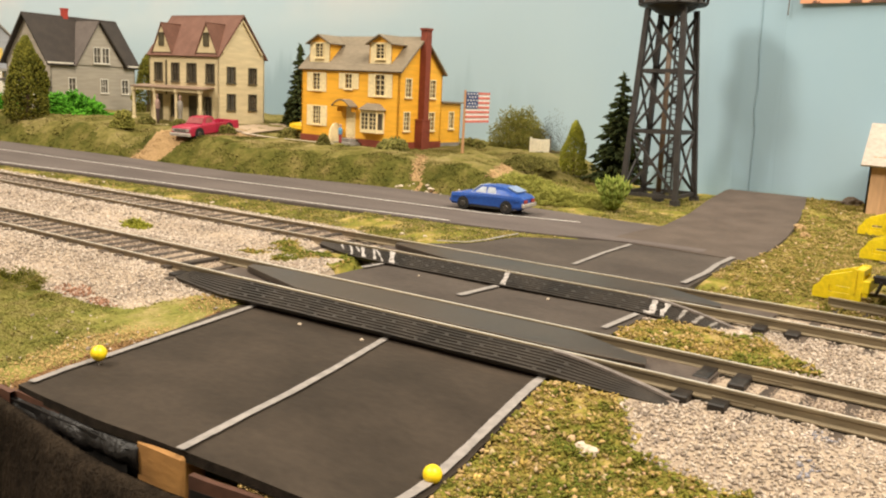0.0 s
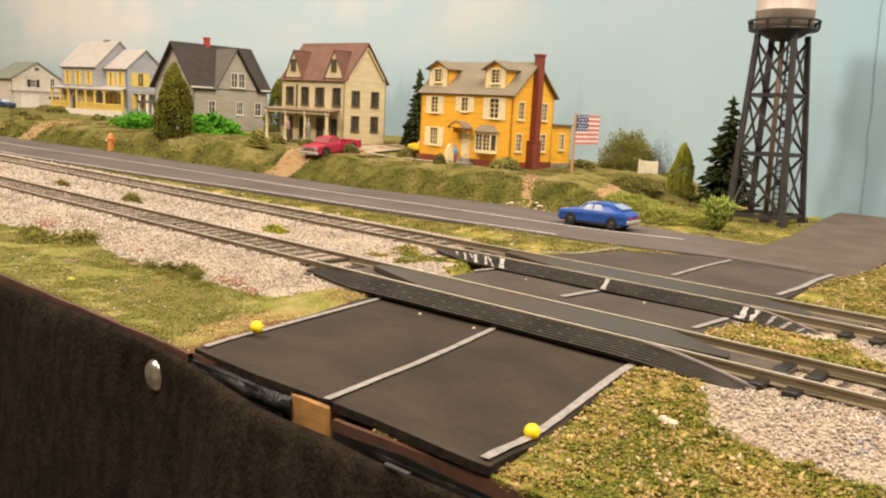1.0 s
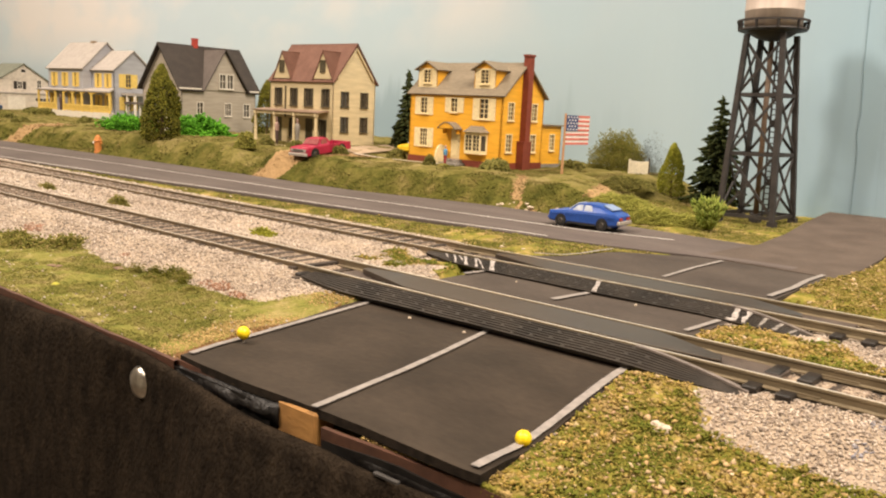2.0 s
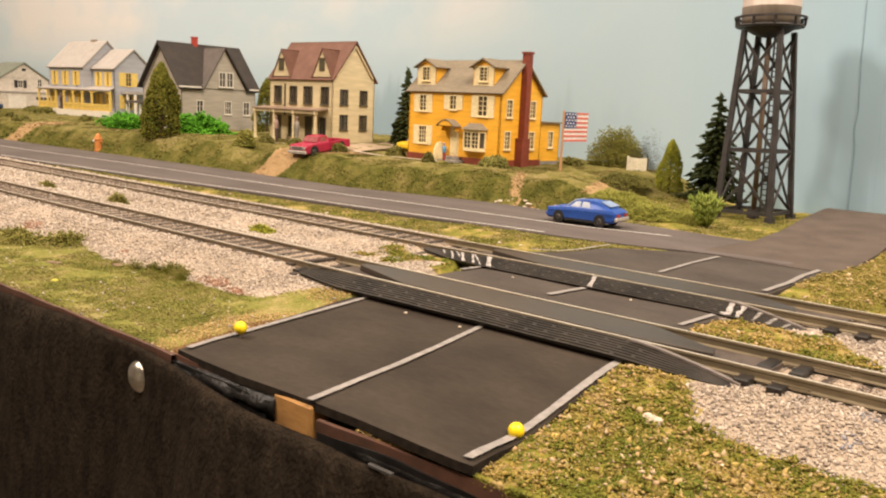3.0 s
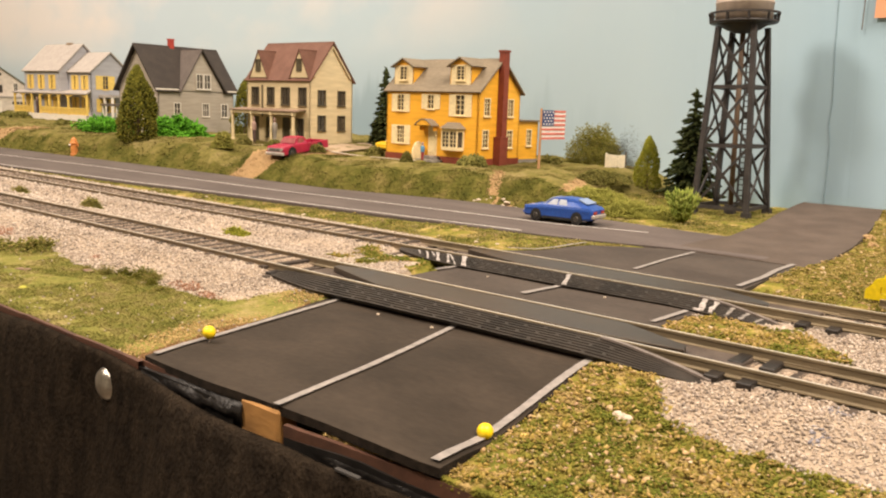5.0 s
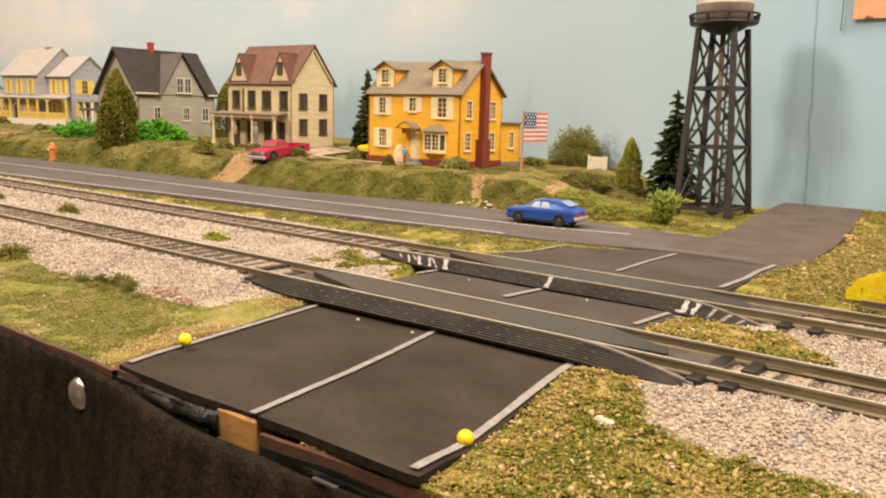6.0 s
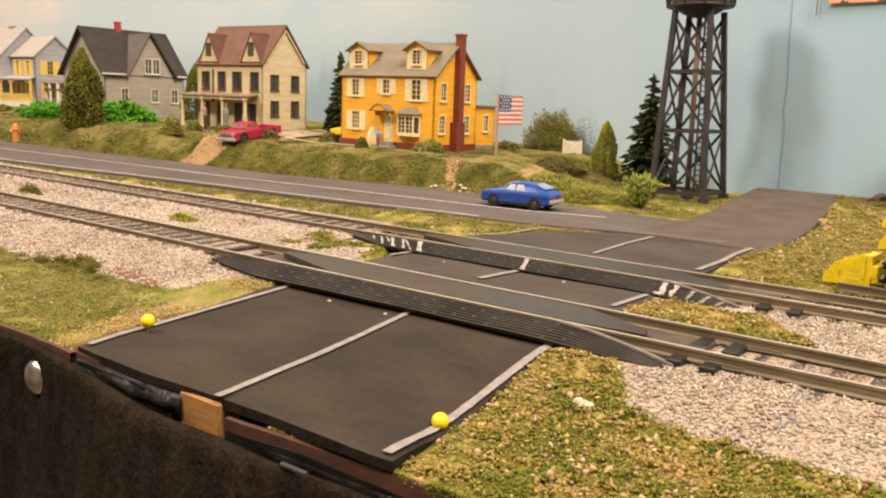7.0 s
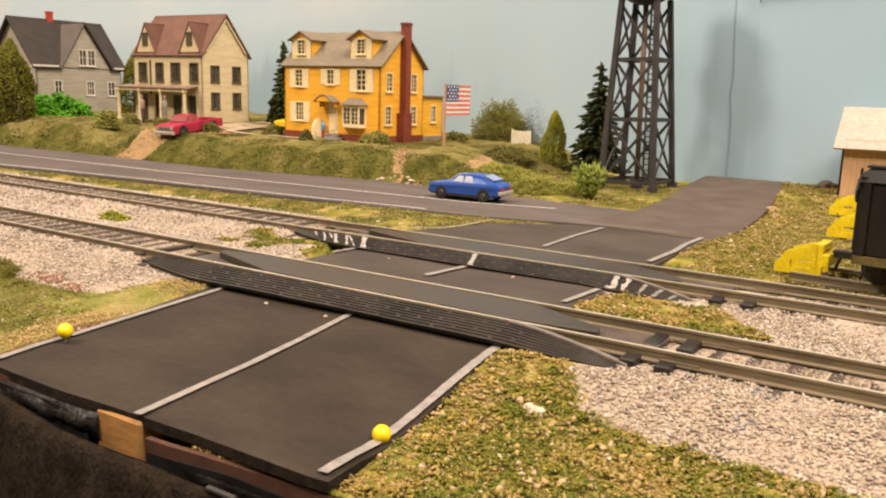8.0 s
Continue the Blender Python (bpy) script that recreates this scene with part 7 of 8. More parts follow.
for i, (x, y, rx, rz) in enumerate(((-0.892, 0.2328, 0.010, 0.007), (-0.8157, 0.217, 0.0085, 0.006), (-1.07, 0.345, 0.016, 0.010), (-1.03, 0.335, 0.016, 0.009), (-0.7805, 0.270, 0.0090, 0.0075), (-0.960, 0.26, 0.010, 0.006))):
    bush(x, y, rx, rz, M["leaf_bush"], "low grey-green shrub on the lawn", 30 + i, 900)
for i, (x, y, rx, rz) in enumerate(((-0.3501, 0.0337, 0.0048, 0.0045), (-0.2696, 0.0307, 0.0050, 0.0052), (-0.1669, 0.0360, 0.0055, 0.0030), (-0.1990, -0.0270, 0.0065, 0.0042), (-0.2080, -0.0390, 0.0060, 0.0035), (-0.1425, -0.0318, 0.0022, 0.0030), (-0.1370, -0.0290, 0.0030, 0.0030), (-0.1310, -0.0262, 0.0036, 0.0026), (-0.1255, -0.0262, 0.0030, 0.0028), (-0.1215, -0.0288, 0.0020, 0.0018), (-0.1330, -0.0330, 0.0024, 0.0016), (-0.1265, -0.0335, 0.0022, 0.0014), (-0.1120, -0.0318, 0.0026, 0.0014), (-0.1540, -0.0320, 0.0016, 0.0014), (-0.2260, -0.0330, 0.0050, 0.0032))):
    bush(x, y, rx, rz, M["leaf_gold"] if i == 2 else M["leaf_arbor"] if i in (6, 7, 9) else M["leaf_weed"], "tuft of weeds growing in the ballast" if i < 3 else "low weed clump at the lawn edge", 40 + i, 1500, name="weed_tuft", leaf=(0.03, 0.075), ragged=0.3 if i < 3 else 0.9, hollow=0.1, long=1.6)

# ---- small things ----
def on_ground(x, y, dz=0.0):
    return pose(x, y, ground_z(x, y) + dz)


for x, y, z in ((-0.0536, -0.0561, 0.0010), (0.0185, -0.0494, -0.0038), (-0.1417, -0.0577, -0.0040)):
    b = root("bead", pose(x, y, z), "bright yellow round bead beside the road line", "bead", "yellow beads")
    bm = bmesh.new()
    bmesh.ops.create_uvsphere(bm, u_segments=20, v_segments=12, radius=0.00150)
    part("ball", bm, M["ball_dusty"] if x < -0.1 else M["ball_yellow"], b, smooth=True)
    part("pin", tube(bmesh.new(), (0, 0, -0.005), (0, 0, -0.001), 0.0002, n=6), M["silver"], b)


def flagpole():
    r = root("flagpole", pose(-0.1865, 0.2830, 0.0140), "wooden flagpole with a stars and stripes flag", "flag")
    part("pole", tube(bmesh.new(), (0, 0, -0.001), (0, 0, 0.0395), 0.00085, 0.0007, 10), M["pole_tan"], r)
    fl = part("flag", boxes((-0.0002, 0.0002, 0.0008, 0.0290, 0.0200, 0.0385)), M["flag_white"], r, "red and white striped flag")
    sh = 0.0185 / 13
    for k in range(0, 13, 2):
        z = 0.0200 + k * sh
        part("stripe", boxes((-0.0004, 0.0004, 0.0146 if k >= 6 else 0.0008, 0.0290, z, z + sh)), M["flag_red"], fl)
    cn = part("canton", boxes((-0.0005, 0.0005, 0.0008, 0.0146, 0.0200 + 6 * sh, 0.0385)), M["flag_blue"], fl, "blue canton with white stars")
    for row in range(5):
        for col in range(3 if row % 2 else 4):
            yy = 0.0026 + (col + (0.5 if row % 2 else 0)) * 0.0034
            zz = 0.0200 + 6 * sh + 0.0012 + row * 0.0019
            part("star", boxes((-0.0007, 0.0007, yy - 0.0006, yy + 0.0006, zz - 0.0005, zz + 0.0005)), M["flag_white"], cn)


flagpole()


def fence_panel():
    r = root("fence_panel", pose(-0.1650, 0.3450, 0.0148, 0, 0, 40) @ Matrix.Scale(0.9, 4), "small cream plastic fence panel", "fence")
    for k in range(7):
        x = -0.0065 + k * 0.0019
        part("board", bevelled(boxes((x, x + 0.0018, -0.0004 + 0.0006 * math.sin(k), 0.0005 + 0.0006 * math.sin(k), -0.001, 0.0105 + 0.0002 * math.cos(k))), 0.0001), M["fence_cream"], r)
    part("end_post", boxes((-0.0080, -0.0066, -0.0008, 0.0008, -0.001, 0.0118)), M["fence_cream"], r)


fence_panel()


def hydrant():
    r = root("hydrant", on_ground(-0.6080, 0.1945) @ Matrix.Scale(0.85, 4), "orange hydrant post with a white cap at the roadside", "hydrant")
    part("barrel", lathe(bmesh.new(), [(0.0038, -0.001), (0.0040, 0.001), (0.0034, 0.0016), (0.0034, 0.0110), (0.0042, 0.0114), (0.0042, 0.0124), (0.0034, 0.0130), (0.0026, 0.0160), (0.0010, 0.0178), (0.0003, 0.0180)], 18), M["orange"], r, smooth=False)
    part("outlet", tube(bmesh.new(), (-0.003, -0.001, 0.0098), (-0.0058, -0.002, 0.0098), 0.0013, 0.0013, 12), M["trim_white"], r, "white outlet cap")
    part("outlet", tube(bmesh.new(), (0.003, 0.001, 0.0098), (0.0050, 0.0015, 0.0098), 0.0012, 0.0012, 12), M["orange"], r)


hydrant()


def figurine(x, y, z, turn, top, bottom, skin, label, size=1.0):
    """A plain turned figure, one mesh."""
    bm = bmesh.new()
    lathe(bm, [(0.0015, 0.0), (0.0017, 0.004), (0.0019, 0.0095), (0.0022, 0.0105), (0.0025, 0.0150), (0.0021, 0.0168), (0.0008, 0.0175), (0.0011, 0.0184), (0.0013, 0.0196), (0.0010, 0.0208), (0.0003, 0.0212)], 12)
    for v in bm.verts:
        v.co.y *= 0.75
    ob = part("figurine", bm, bottom, None, smooth=True)
    ob.data.materials.append(top)
    ob.data.materials.append(skin)
    for p in ob.data.polygons:
        p.material_index = 0 if p.center.z < 0.0100 else (1 if p.center.z < 0.0172 else 2)
    ob.matrix_basis = pose(x, y, z, 0, 0, turn) @ Matrix.Scale(size, 4)
    return tagged(ob, label, "figurine", "small figurines")


figurine(-0.2650, 0.2610, 0.0155, 0, M["figure_blue"], M["figure_red"], M["figure_pale"], "small figurine in blue and red on the steps", 0.62)
figurine(-0.4433, 0.2600, 0.0185, 0, M["figure_pale"], M["figure_dark"], M["figure_pale"], "small pale figurine standing on the porch")
figurine(-0.4175, 0.2600, 0.0185, 0, M["stone_grey"], M["stone_grey"], M["figure_pale"], "small grey figurine standing on the porch")
figurine(-1.0072, 0.3490, 0.0265, 0, M["figure_dark"], M["figure_dark"], M["figure_pale"], "small dark figurine on the farmhouse porch")


def bumper_stop(m, label):
    """A buffer stop: two side plates with an opening, sloping up to a cross beam."""
    r = root("track_bumper", m, label, "buffer stop", "yellow buffer stops")
    for y in (-0.0060, 0.0046):
        bm = bmesh.new()
        out = [(0.0, 0.0), (0.0145, 0.0), (0.0145, 0.0118), (0.0120, 0.0118), (0.0025, 0.0078), (0.0022, 0.0058), (0.0004, 0.0040)]
        hole = [(0.0048, 0.0026), (0.0110, 0.0026), (0.0110, 0.0052), (0.0048, 0.0052)]
        for q in ([(0, 0), (0.0145, 0), (0.0145, 0.0026), (0, 0.0026)], [(0, 0.0026), (0.0048, 0.0026), (0.0048, 0.0052), (0.0016, 0.0052), (0.0002, 0.0038)], [(0.0110, 0.0026), (0.0145, 0.0026), (0.0145, 0.0052), (0.0110, 0.0052)],
                  [(0.0016, 0.0052), (0.0145, 0.0052), (0.0145, 0.0118), (0.0116, 0.0118), (0.0108, 0.0109), (0.0030, 0.0079)]):
            prism(bm, [(x, y, z) for x, z in q], (0, 0.0014, 0))
        part("side_plate", bm, M["bumper_yellow"], r)
        part("rib", boxes((0.0118, 0.0126, y - 0.0003, y, 0.0030, 0.0116)), M["bumper_yellow"], r)
    part("cross_beam", bevelled(boxes((0.0146, 0.0168, -0.0075, 0.0075, 0.0040, 0.0085)), 0.0003), M["bumper_yellow"], r)
    part("cross_beam", boxes((0.0120, 0.0145, -0.0045, 0.0045, 0.0095, 0.0116)), M["bumper_yellow"], r)


def siding(x, y, turn, n, label):
    r = root("track", pose(x, y, -0.0024, 0, 0, turn), label, "railway track", "tracks of the layout")
    for s in (-GAUGE / 2, GAUGE / 2):
        ob = part("rail", rail_mesh(0.0, n * 0.0071, s), M["rail"], r)
        ob.data.materials.append(M["rail_top"])
    me = None
    for k in range(n):
        if me is None:
            t = part("tie", bevelled(boxes((-0.00125, 0.00125, -0.015, 0.015, -0.0014, 0.0004)), 0.00015), M["tie"], r)
            me = t.data
        else:
            t = new("tie", me)
            t.parent = r
        t.matrix_basis = pose(0.003 + k * 0.0071, 0, 0)


siding(0.0500, 0.1135, -5, 34, "weathered siding track ending at a yellow bumper")
bumper_stop(pose(0.0446, 0.1136, -0.0004, 0, 0, -4) @ Matrix.Diagonal((0.89, 0.89, 0.80, 1)), "bright yellow plastic track bumper at the siding end")
siding(0.0550, 0.1886, -3, 26, "weathered siding track ending at a yellow bumper")
bumper_stop(pose(0.0475, 0.1886, 0.0004, 0, 0, -3) @ Matrix.Scale(0.82, 4), "bright yellow plastic track bumper at the siding end")
siding(0.0480, 0.2475, -3, 26, "weathered siding track ending at a yellow bumper")
bumper_stop(pose(0.0395, 0.2475, 0.0014, 0, 0, -3) @ Matrix.Scale(0.82, 4), "bright yellow plastic track bumper at the siding end")


def black_wagon(m):
    """A boxcar on two trucks, its near end at x = 0, rail top at z = 0."""
    r = root("railway_wagon", m, "black model boxcar standing on the siding", "wagon")
    ln, hw, zb, zt = 0.150, 0.0165, 0.0085, 0.0282
    k, dark = M["wagon_black"], M["tie_black"]
    body = part("body", bevelled(boxes((0.0030, ln - 0.0030, -hw, hw, zb, zt)), 0.0004), k, r)
    for x in (0.0030, 0.0205, 0.0375, 0.0545, 0.0925, 0.1095, 0.1265, 0.1440):
        for y in (-hw, hw):
            part("side_post", boxes((x, x + 0.0018, y - 0.0007, y + 0.0007, zb - 0.0010, zt)), k, body)
    for x in (0.0018, ln - 0.0030):
        part("end_wall", boxes((x, x + 0.0012, -hw + 0.0010, hw - 0.0010, zb, zt + 0.0012)), k, body)
        for q in range(5):
            part("end_rib", boxes((x - 0.0004, x + 0.0016, -hw + 0.0020, hw - 0.0020, zb + 0.0030 + q * 0.0038, zb + 0.0042 + q * 0.0038)), k, body)
    bm = bmesh.new()
    prism(bm, [(0.0010, -hw - 0.0008, zt), (0.0010, hw + 0.0008, zt), (0.0010, hw * 0.5, zt + 0.0020), (0.0010, 0, zt + 0.0026), (0.0010, -hw * 0.5, zt + 0.0020)], (ln - 0.0020, 0, 0))
    roof = part("roof", bm, k, r)
    part("roof_walk", boxes((0.0005, ln - 0.0005, -0.0030, 0.0030, zt + 0.0028, zt + 0.0034)), dark, roof)
    for y in (-hw - 0.0006, hw):
        part("side_door", bevelled(boxes((0.0590, 0.0880, y - 0.0004, y + 0.0010, zb + 0.0008, zt - 0.0012)), 0.0002), k, r)
        part("side_sill", boxes((0.0022, ln - 0.0022, y - 0.0002, y + 0.0008, zb - 0.0022, zb)), M["sill_highlight"], r, "side sill with a yellowish highlight in its colour")
        for x in (ln - 0.0085,):
            lad = part("ladder", boxes((x, x + 0.0005, y - 0.0006, y, zb, zt - 0.001), (x + 0.0040, x + 0.0045, y - 0.0006, y, zb, zt - 0.001)), dark, r)
            for q in range(6):
                part("rung", boxes((x, x + 0.0045, y - 0.0006, y - 0.0002, zb + 0.0012 + q * 0.0035, zb + 0.0017 + q * 0.0035)), dark, lad)
    part("brake_shaft", tube(bmesh.new(), (0.0005, -0.0090, zb), (0.0005, -0.0090, zt + 0.0030), 0.0004, n=6), dark, r)
    part("brake_wheel", tube(bmesh.new(), (0.0000, -0.0090, zt - 0.0035), (0.0006, -0.0090, zt - 0.0035), 0.0030, n=18), dark, r)
    part("centre_sill", boxes((-0.0004, ln + 0.0004, -0.0025, 0.0025, zb - 0.0045, zb - 0.0002)), dark, r)
    for x0, x1 in ((-0.0062, -0.0004), (ln + 0.0004, ln + 0.0062)):
        part("coupler", bevelled(boxes((x0, x1, -0.0012, 0.0012, zb - 0.0040, zb - 0.0018)), 0.0003), dark, r)
        xm = (x0 + x1) / 2
        part("air_hose", tube(bmesh.new(), (xm, -0.0030, zb - 0.0030), (xm - 0.0012, -0.0032, zb - 0.0068), 0.0005, n=6), dark, r)
    for xc in (0.0175, ln - 0.0175):
        truck = part("truck", bevelled(boxes((xc - 0.0130, xc + 0.0130, -0.0128, -0.0108, 0.0034, 0.0062), (xc - 0.0130, xc + 0.0130, 0.0108, 0.0128, 0.0034, 0.0062), (xc - 0.0025, xc + 0.0025, -0.0108, 0.0108, 0.0030, zb - 0.0045)), 0.0004), dark, r)
        for xw in (xc - 0.0095, xc + 0.0095):
            part("axle", tube(bmesh.new(), (xw, -0.0120, 0.0048), (xw, 0.0120, 0.0048), 0.0008, n=8), dark, truck)
            for y in (-0.0084, 0.0084):
                part("wheel", tube(bmesh.new(), (xw, y - 0.0012, 0.0048), (xw, y + 0.0012, 0.0048), 0.0048, n=20), dark, truck)
            for y in (-0.0130, 0.0130):
                part("journal_box", bevelled(boxes((xw - 0.0016, xw + 0.0016, y - 0.0010, y + 0.0010, 0.0030, 0.0066)), 0.0003), dark, truck)


M["wagon_black"] = mat("wagon_black", (0.008, 0.006, 0.004), (0.015, 0.0115, 0.0075), 90, 0.55, 0.1, fine=8, spec=0.3)
# yellowish highlight along the black wagon's sill, painted as its colour
M["sill_highlight"] = mat("sill_highlight", (0.16, 0.12, 0.03), (0.06, 0.045, 0.02), 200, 0.7)
black_wagon(pose(0.0652, 0.1122, 0.0006, 0, 0, -5))


def locomotive(m):
    """A wide-nosed diesel, nose towards +x, rail top at z = 0, middle at x = 0."""
    r = root("locomotive", m, "dark blue and grey model diesel locomotive on the front track", "locomotive")
    blue, grey, dark, white = M["loco_blue"], M["loco_grey"], M["tie_black"], M["loco_white"]
    h, w = 0.1270, 0.0170
    deck = part("deck", bevelled(boxes((-h, h, -w, w, 0.0165, 0.0190)), 0.0003), grey, r, "pale grey deck with a dark edge")
    for y in (-w, w - 0.0008):
        part("side_sill", boxes((-h + 0.002, h - 0.006, y, y + 0.0008, 0.0132, 0.0165)), grey, deck)
    hood = part("long_hood", bevelled(boxes((-h + 0.010, 0.066, -0.0098, 0.0098, 0.0190, 0.0440)), 0.0008), blue, r, "long dark blue hood")
    part("roof_panel", bevelled(boxes((-h + 0.012, 0.050, -0.0082, 0.0082, 0.0440, 0.0462)), 0.0004), blue, hood)
    part("radiator", bevelled(boxes((-h + 0.008, -0.066, -0.0130, 0.0130, 0.0400, 0.0465)), 0.0006), blue, hood)
    for k in range(14):
        for y in (-0.0100, 0.0098):
            part("hood_door", boxes((-0.088 + k * 0.0104, -0.0785 + k * 0.0104, y, y + 0.0002, 0.0215, 0.0395)), blue, hood)
    for x in (-0.040, -0.012):
        part("fan", lathe(bmesh.new(), [(0.0062, 0.0462), (0.0062, 0.0474), (0.0054, 0.0476), (0.0006, 0.0474)], 18, (x, 0, 0)), dark, hood)
    bm = bmesh.new()
    prism(bm, [(0.066, -0.0160, 0.0190), (0.096, -0.0160, 0.0190), (0.096, -0.0160, 0.0390), (0.0925, -0.0160, 0.0490), (0.066, -0.0160, 0.0490)], (0, 0.0320, 0))
    cab = part("cab", bevelled(bm, 0.0005), blue, r, "dark blue wide cab")
    for y, s in ((-0.0163, -1), (0.0160, 1)):
        for x0, x1 in ((0.071, 0.0785), (0.080, 0.0885)):
            win = part("side_window", boxes((x0, x1, y, y + 0.0003, 0.0385, 0.0455)), M["trim_white"], cab, "silver framed side window")
            part("pane", boxes((x0 + 0.0008, x1 - 0.0008, y - 0.0002 if s < 0 else y + 0.0003, y if s < 0 else y + 0.0005, 0.0393, 0.0447)), M["pane_dark"], win)
    for y0, y1 in ((-0.0130, -0.0020), (0.0020, 0.0130)):
        quad("windscreen", [(0.0958, y0, 0.0402), (0.0958, y1, 0.0402), (0.0932, y1, 0.0475), (0.0932, y0, 0.0475)], (0.0004, 0, 0.0001), M["pane_dark"], cab)
    bm = bmesh.new()
    prism(bm, [(0.0955, -0.0115, 0.0190), (0.1180, -0.0115, 0.0190), (0.1190, -0.0115, 0.0330), (0.1150, -0.0115, 0.0375), (0.0955, -0.0115, 0.0390)], (0, 0.0230, 0))
    nose = part("nose", bevelled(bm, 0.0010), blue, r, "blue nose with slanting white stripes")
    for k in range(6):
        part("stripe", boxes((0.1185, 0.1194, -0.0112 + k * 0.0039, -0.0092 + k * 0.0039, 0.0200, 0.0320)), white, nose)
    for y in (-0.0018, 0.0018):
        part("headlight", tube(bmesh.new(), (0.1175, y, 0.0345), (0.1196, y, 0.0345), 0.0014, n=12), M["trim_white"], nose)
    # plain bars where the lettering stands
    for y in (-0.0101, 0.0099):
        part("lettering_bar", boxes((-0.020, 0.010, y, y + 0.0002, 0.0335, 0.0385)), white, hood)
        part("lettering_bar", boxes((-0.020, 0.010, y, y + 0.0002, 0.0318, 0.0325)), white, hood)
    for y in (-0.0164, 0.0162):
        part("number_bar", boxes((0.072, 0.084, y, y + 0.0002, 0.0325, 0.0350)), white, cab)
    # railings
    for y in (-w + 0.0010, w - 0.0010):
        rail = part("handrail", tube(bmesh.new(), (-h + 0.004, y, 0.0310), (0.062, y, 0.0310), 0.0004, n=6), white, r)
        for k in range(9):
            part("stanchion", tube(bmesh.new(), (-h + 0.004 + k * 0.0226, y, 0.0190), (-h + 0.004 + k * 0.0226, y, 0.0310), 0.0004, n=6), white, rail)
    # steps, plough and couplers at both ends
    for s in (-1, 1):
        for y in (-0.0145, 0.0145):
            st = part("steps", boxes((s * h - 0.0045 if s > 0 else s * h, s * h if s > 0 else s * h + 0.0045, y - 0.0025, y + 0.0025, 0.0060, 0.0165)), grey, r, "grey end steps")
            for k in range(3):
                part("tread", boxes((s * (h + 0.0002) - 0.0008, s * (h + 0.0002) + 0.0008, y - 0.0023, y + 0.0023, 0.0075 + k * 0.0032, 0.0080 + k * 0.0032)), white, st)
        part("coupler", bevelled(boxes((s * h if s > 0 else s * h - 0.0070, s * h + 0.0070 if s > 0 else s * h, -0.0016, 0.0016, 0.0085, 0.0120)), 0.0004), dark, r)
        bm = bmesh.new()
        prism(bm, [(s * (h + 0.0005), -0.0150, 0.0015), (s * (h + 0.0060), 0.0, 0.0015), (s * (h + 0.0005), 0.0150, 0.0015), (s * (h - 0.0015), 0.0, 0.0015)], (0, 0, 0.0075))
        part("plough", bm, grey, r)
    tank = part("fuel_tank", bevelled(boxes((-0.036, 0.036, -0.0140, 0.0140, 0.0042, 0.0160)), 0.0012), grey, r, "grey fuel tank")
    for x in (-0.016, 0.012):
        part("air_reservoir", tube(bmesh.new(), (x - 0.012, -0.0155, 0.0128), (x + 0.010, -0.0155, 0.0128), 0.0026, n=14), grey, tank)
    for xc in (-0.078, 0.078):
        truck = part("truck", bevelled(boxes((xc - 0.0310, xc + 0.0310, -0.0138, -0.0118, 0.0052, 0.0098), (xc - 0.0310, xc + 0.0310, 0.0118, 0.0138, 0.0052, 0.0098), (xc - 0.0040, xc + 0.0040, -0.0118, 0.0118, 0.0060, 0.0165)), 0.0006), grey, r, "grey three-axle truck")
        for xw in (xc - 0.0215, xc, xc + 0.0215):
            for y in (-0.0084, 0.0084):
                part("wheel", tube(bmesh.new(), (xw, y - 0.0013, 0.0058), (xw, y + 0.0013, 0.0058), 0.0058, n=22), dark, truck)
            part("axle", tube(bmesh.new(), (xw, -0.0130, 0.0058), (xw, 0.0130, 0.0058), 0.0011, n=8), dark, truck)
            for y in (-0.0142, 0.0142):
                part("axle_box", bevelled(boxes((xw - 0.0030, xw + 0.0030, y - 0.0010, y + 0.0010, 0.0030, 0.0085)), 0.0005), grey, truck)


M["loco_blue"] = mat("loco_blue", (0.010, 0.022, 0.085), (0.014, 0.028, 0.10), 80, 0.42, 0.05, spec=0.4)
M["loco_grey"] = mat("loco_grey", (0.34, 0.32, 0.29), (0.24, 0.22, 0.20), 120, 0.6, 0.1)
M["loco_white"] = mat("loco_white", (0.72, 0.70, 0.66), (0.62, 0.60, 0.56), 150, 0.5)
# it waits on the front track, far out to the west of the crossing
locomotive(pose(-0.6300, GAUGE / 2, RAIL_TOP))


def rock(x, y, size, material, label, seed, squash=0.7, dz=0.0):
    bm = bmesh.new()
    bmesh.ops.create_icosphere(bm, subdivisions=3, radius=size)
    for v in bm.verts:
        k = 1 + 0.45 * noise.noise(v.co / size * 1.3 + Vector((seed, 0, 0))) + 0.2 * noise.noise(v.co / size * 3.2 + Vector((seed, 4, 0)))
        v.co *= k
        v.co.z *= squash
    ob = part("rock", bm, material, None)
    ob.matrix_basis = on_ground(x, y, size * 0.25 + dz)
    return tagged(ob, label, "rock", "scattered rocks")


M["rock_pale"] = mat("rock_pale", (0.58, 0.49, 0.38), (0.46, 0.37, 0.27), 400, 0.9, 0.4)
M["rock_yellow"] = mat("rock_yellow", (0.70, 0.46, 0.13), (0.60, 0.38, 0.10), 400, 0.9, 0.4)
M["rock_brown"] = mat("rock_brown", (0.13, 0.098, 0.070), (0.09, 0.068, 0.048), 300, 0.9, 0.4)
rock(0.0339, -0.0275, 0.0016, M["rock_pale"], "pale grey stone lying in the turf", 1)
rock(0.0322, -0.0262, 0.0010, M["rock_pale"], "pale grey stone lying in the turf", 2)
rock(0.0234, -0.0440, 0.0009, M["rock_yellow"], "small ochre stone lying in the turf", 3)
rock(0.0255, 0.3260, 0.0048, M["rock_brown"], "dark brown boulder at the backdrop", 4, 0.6)
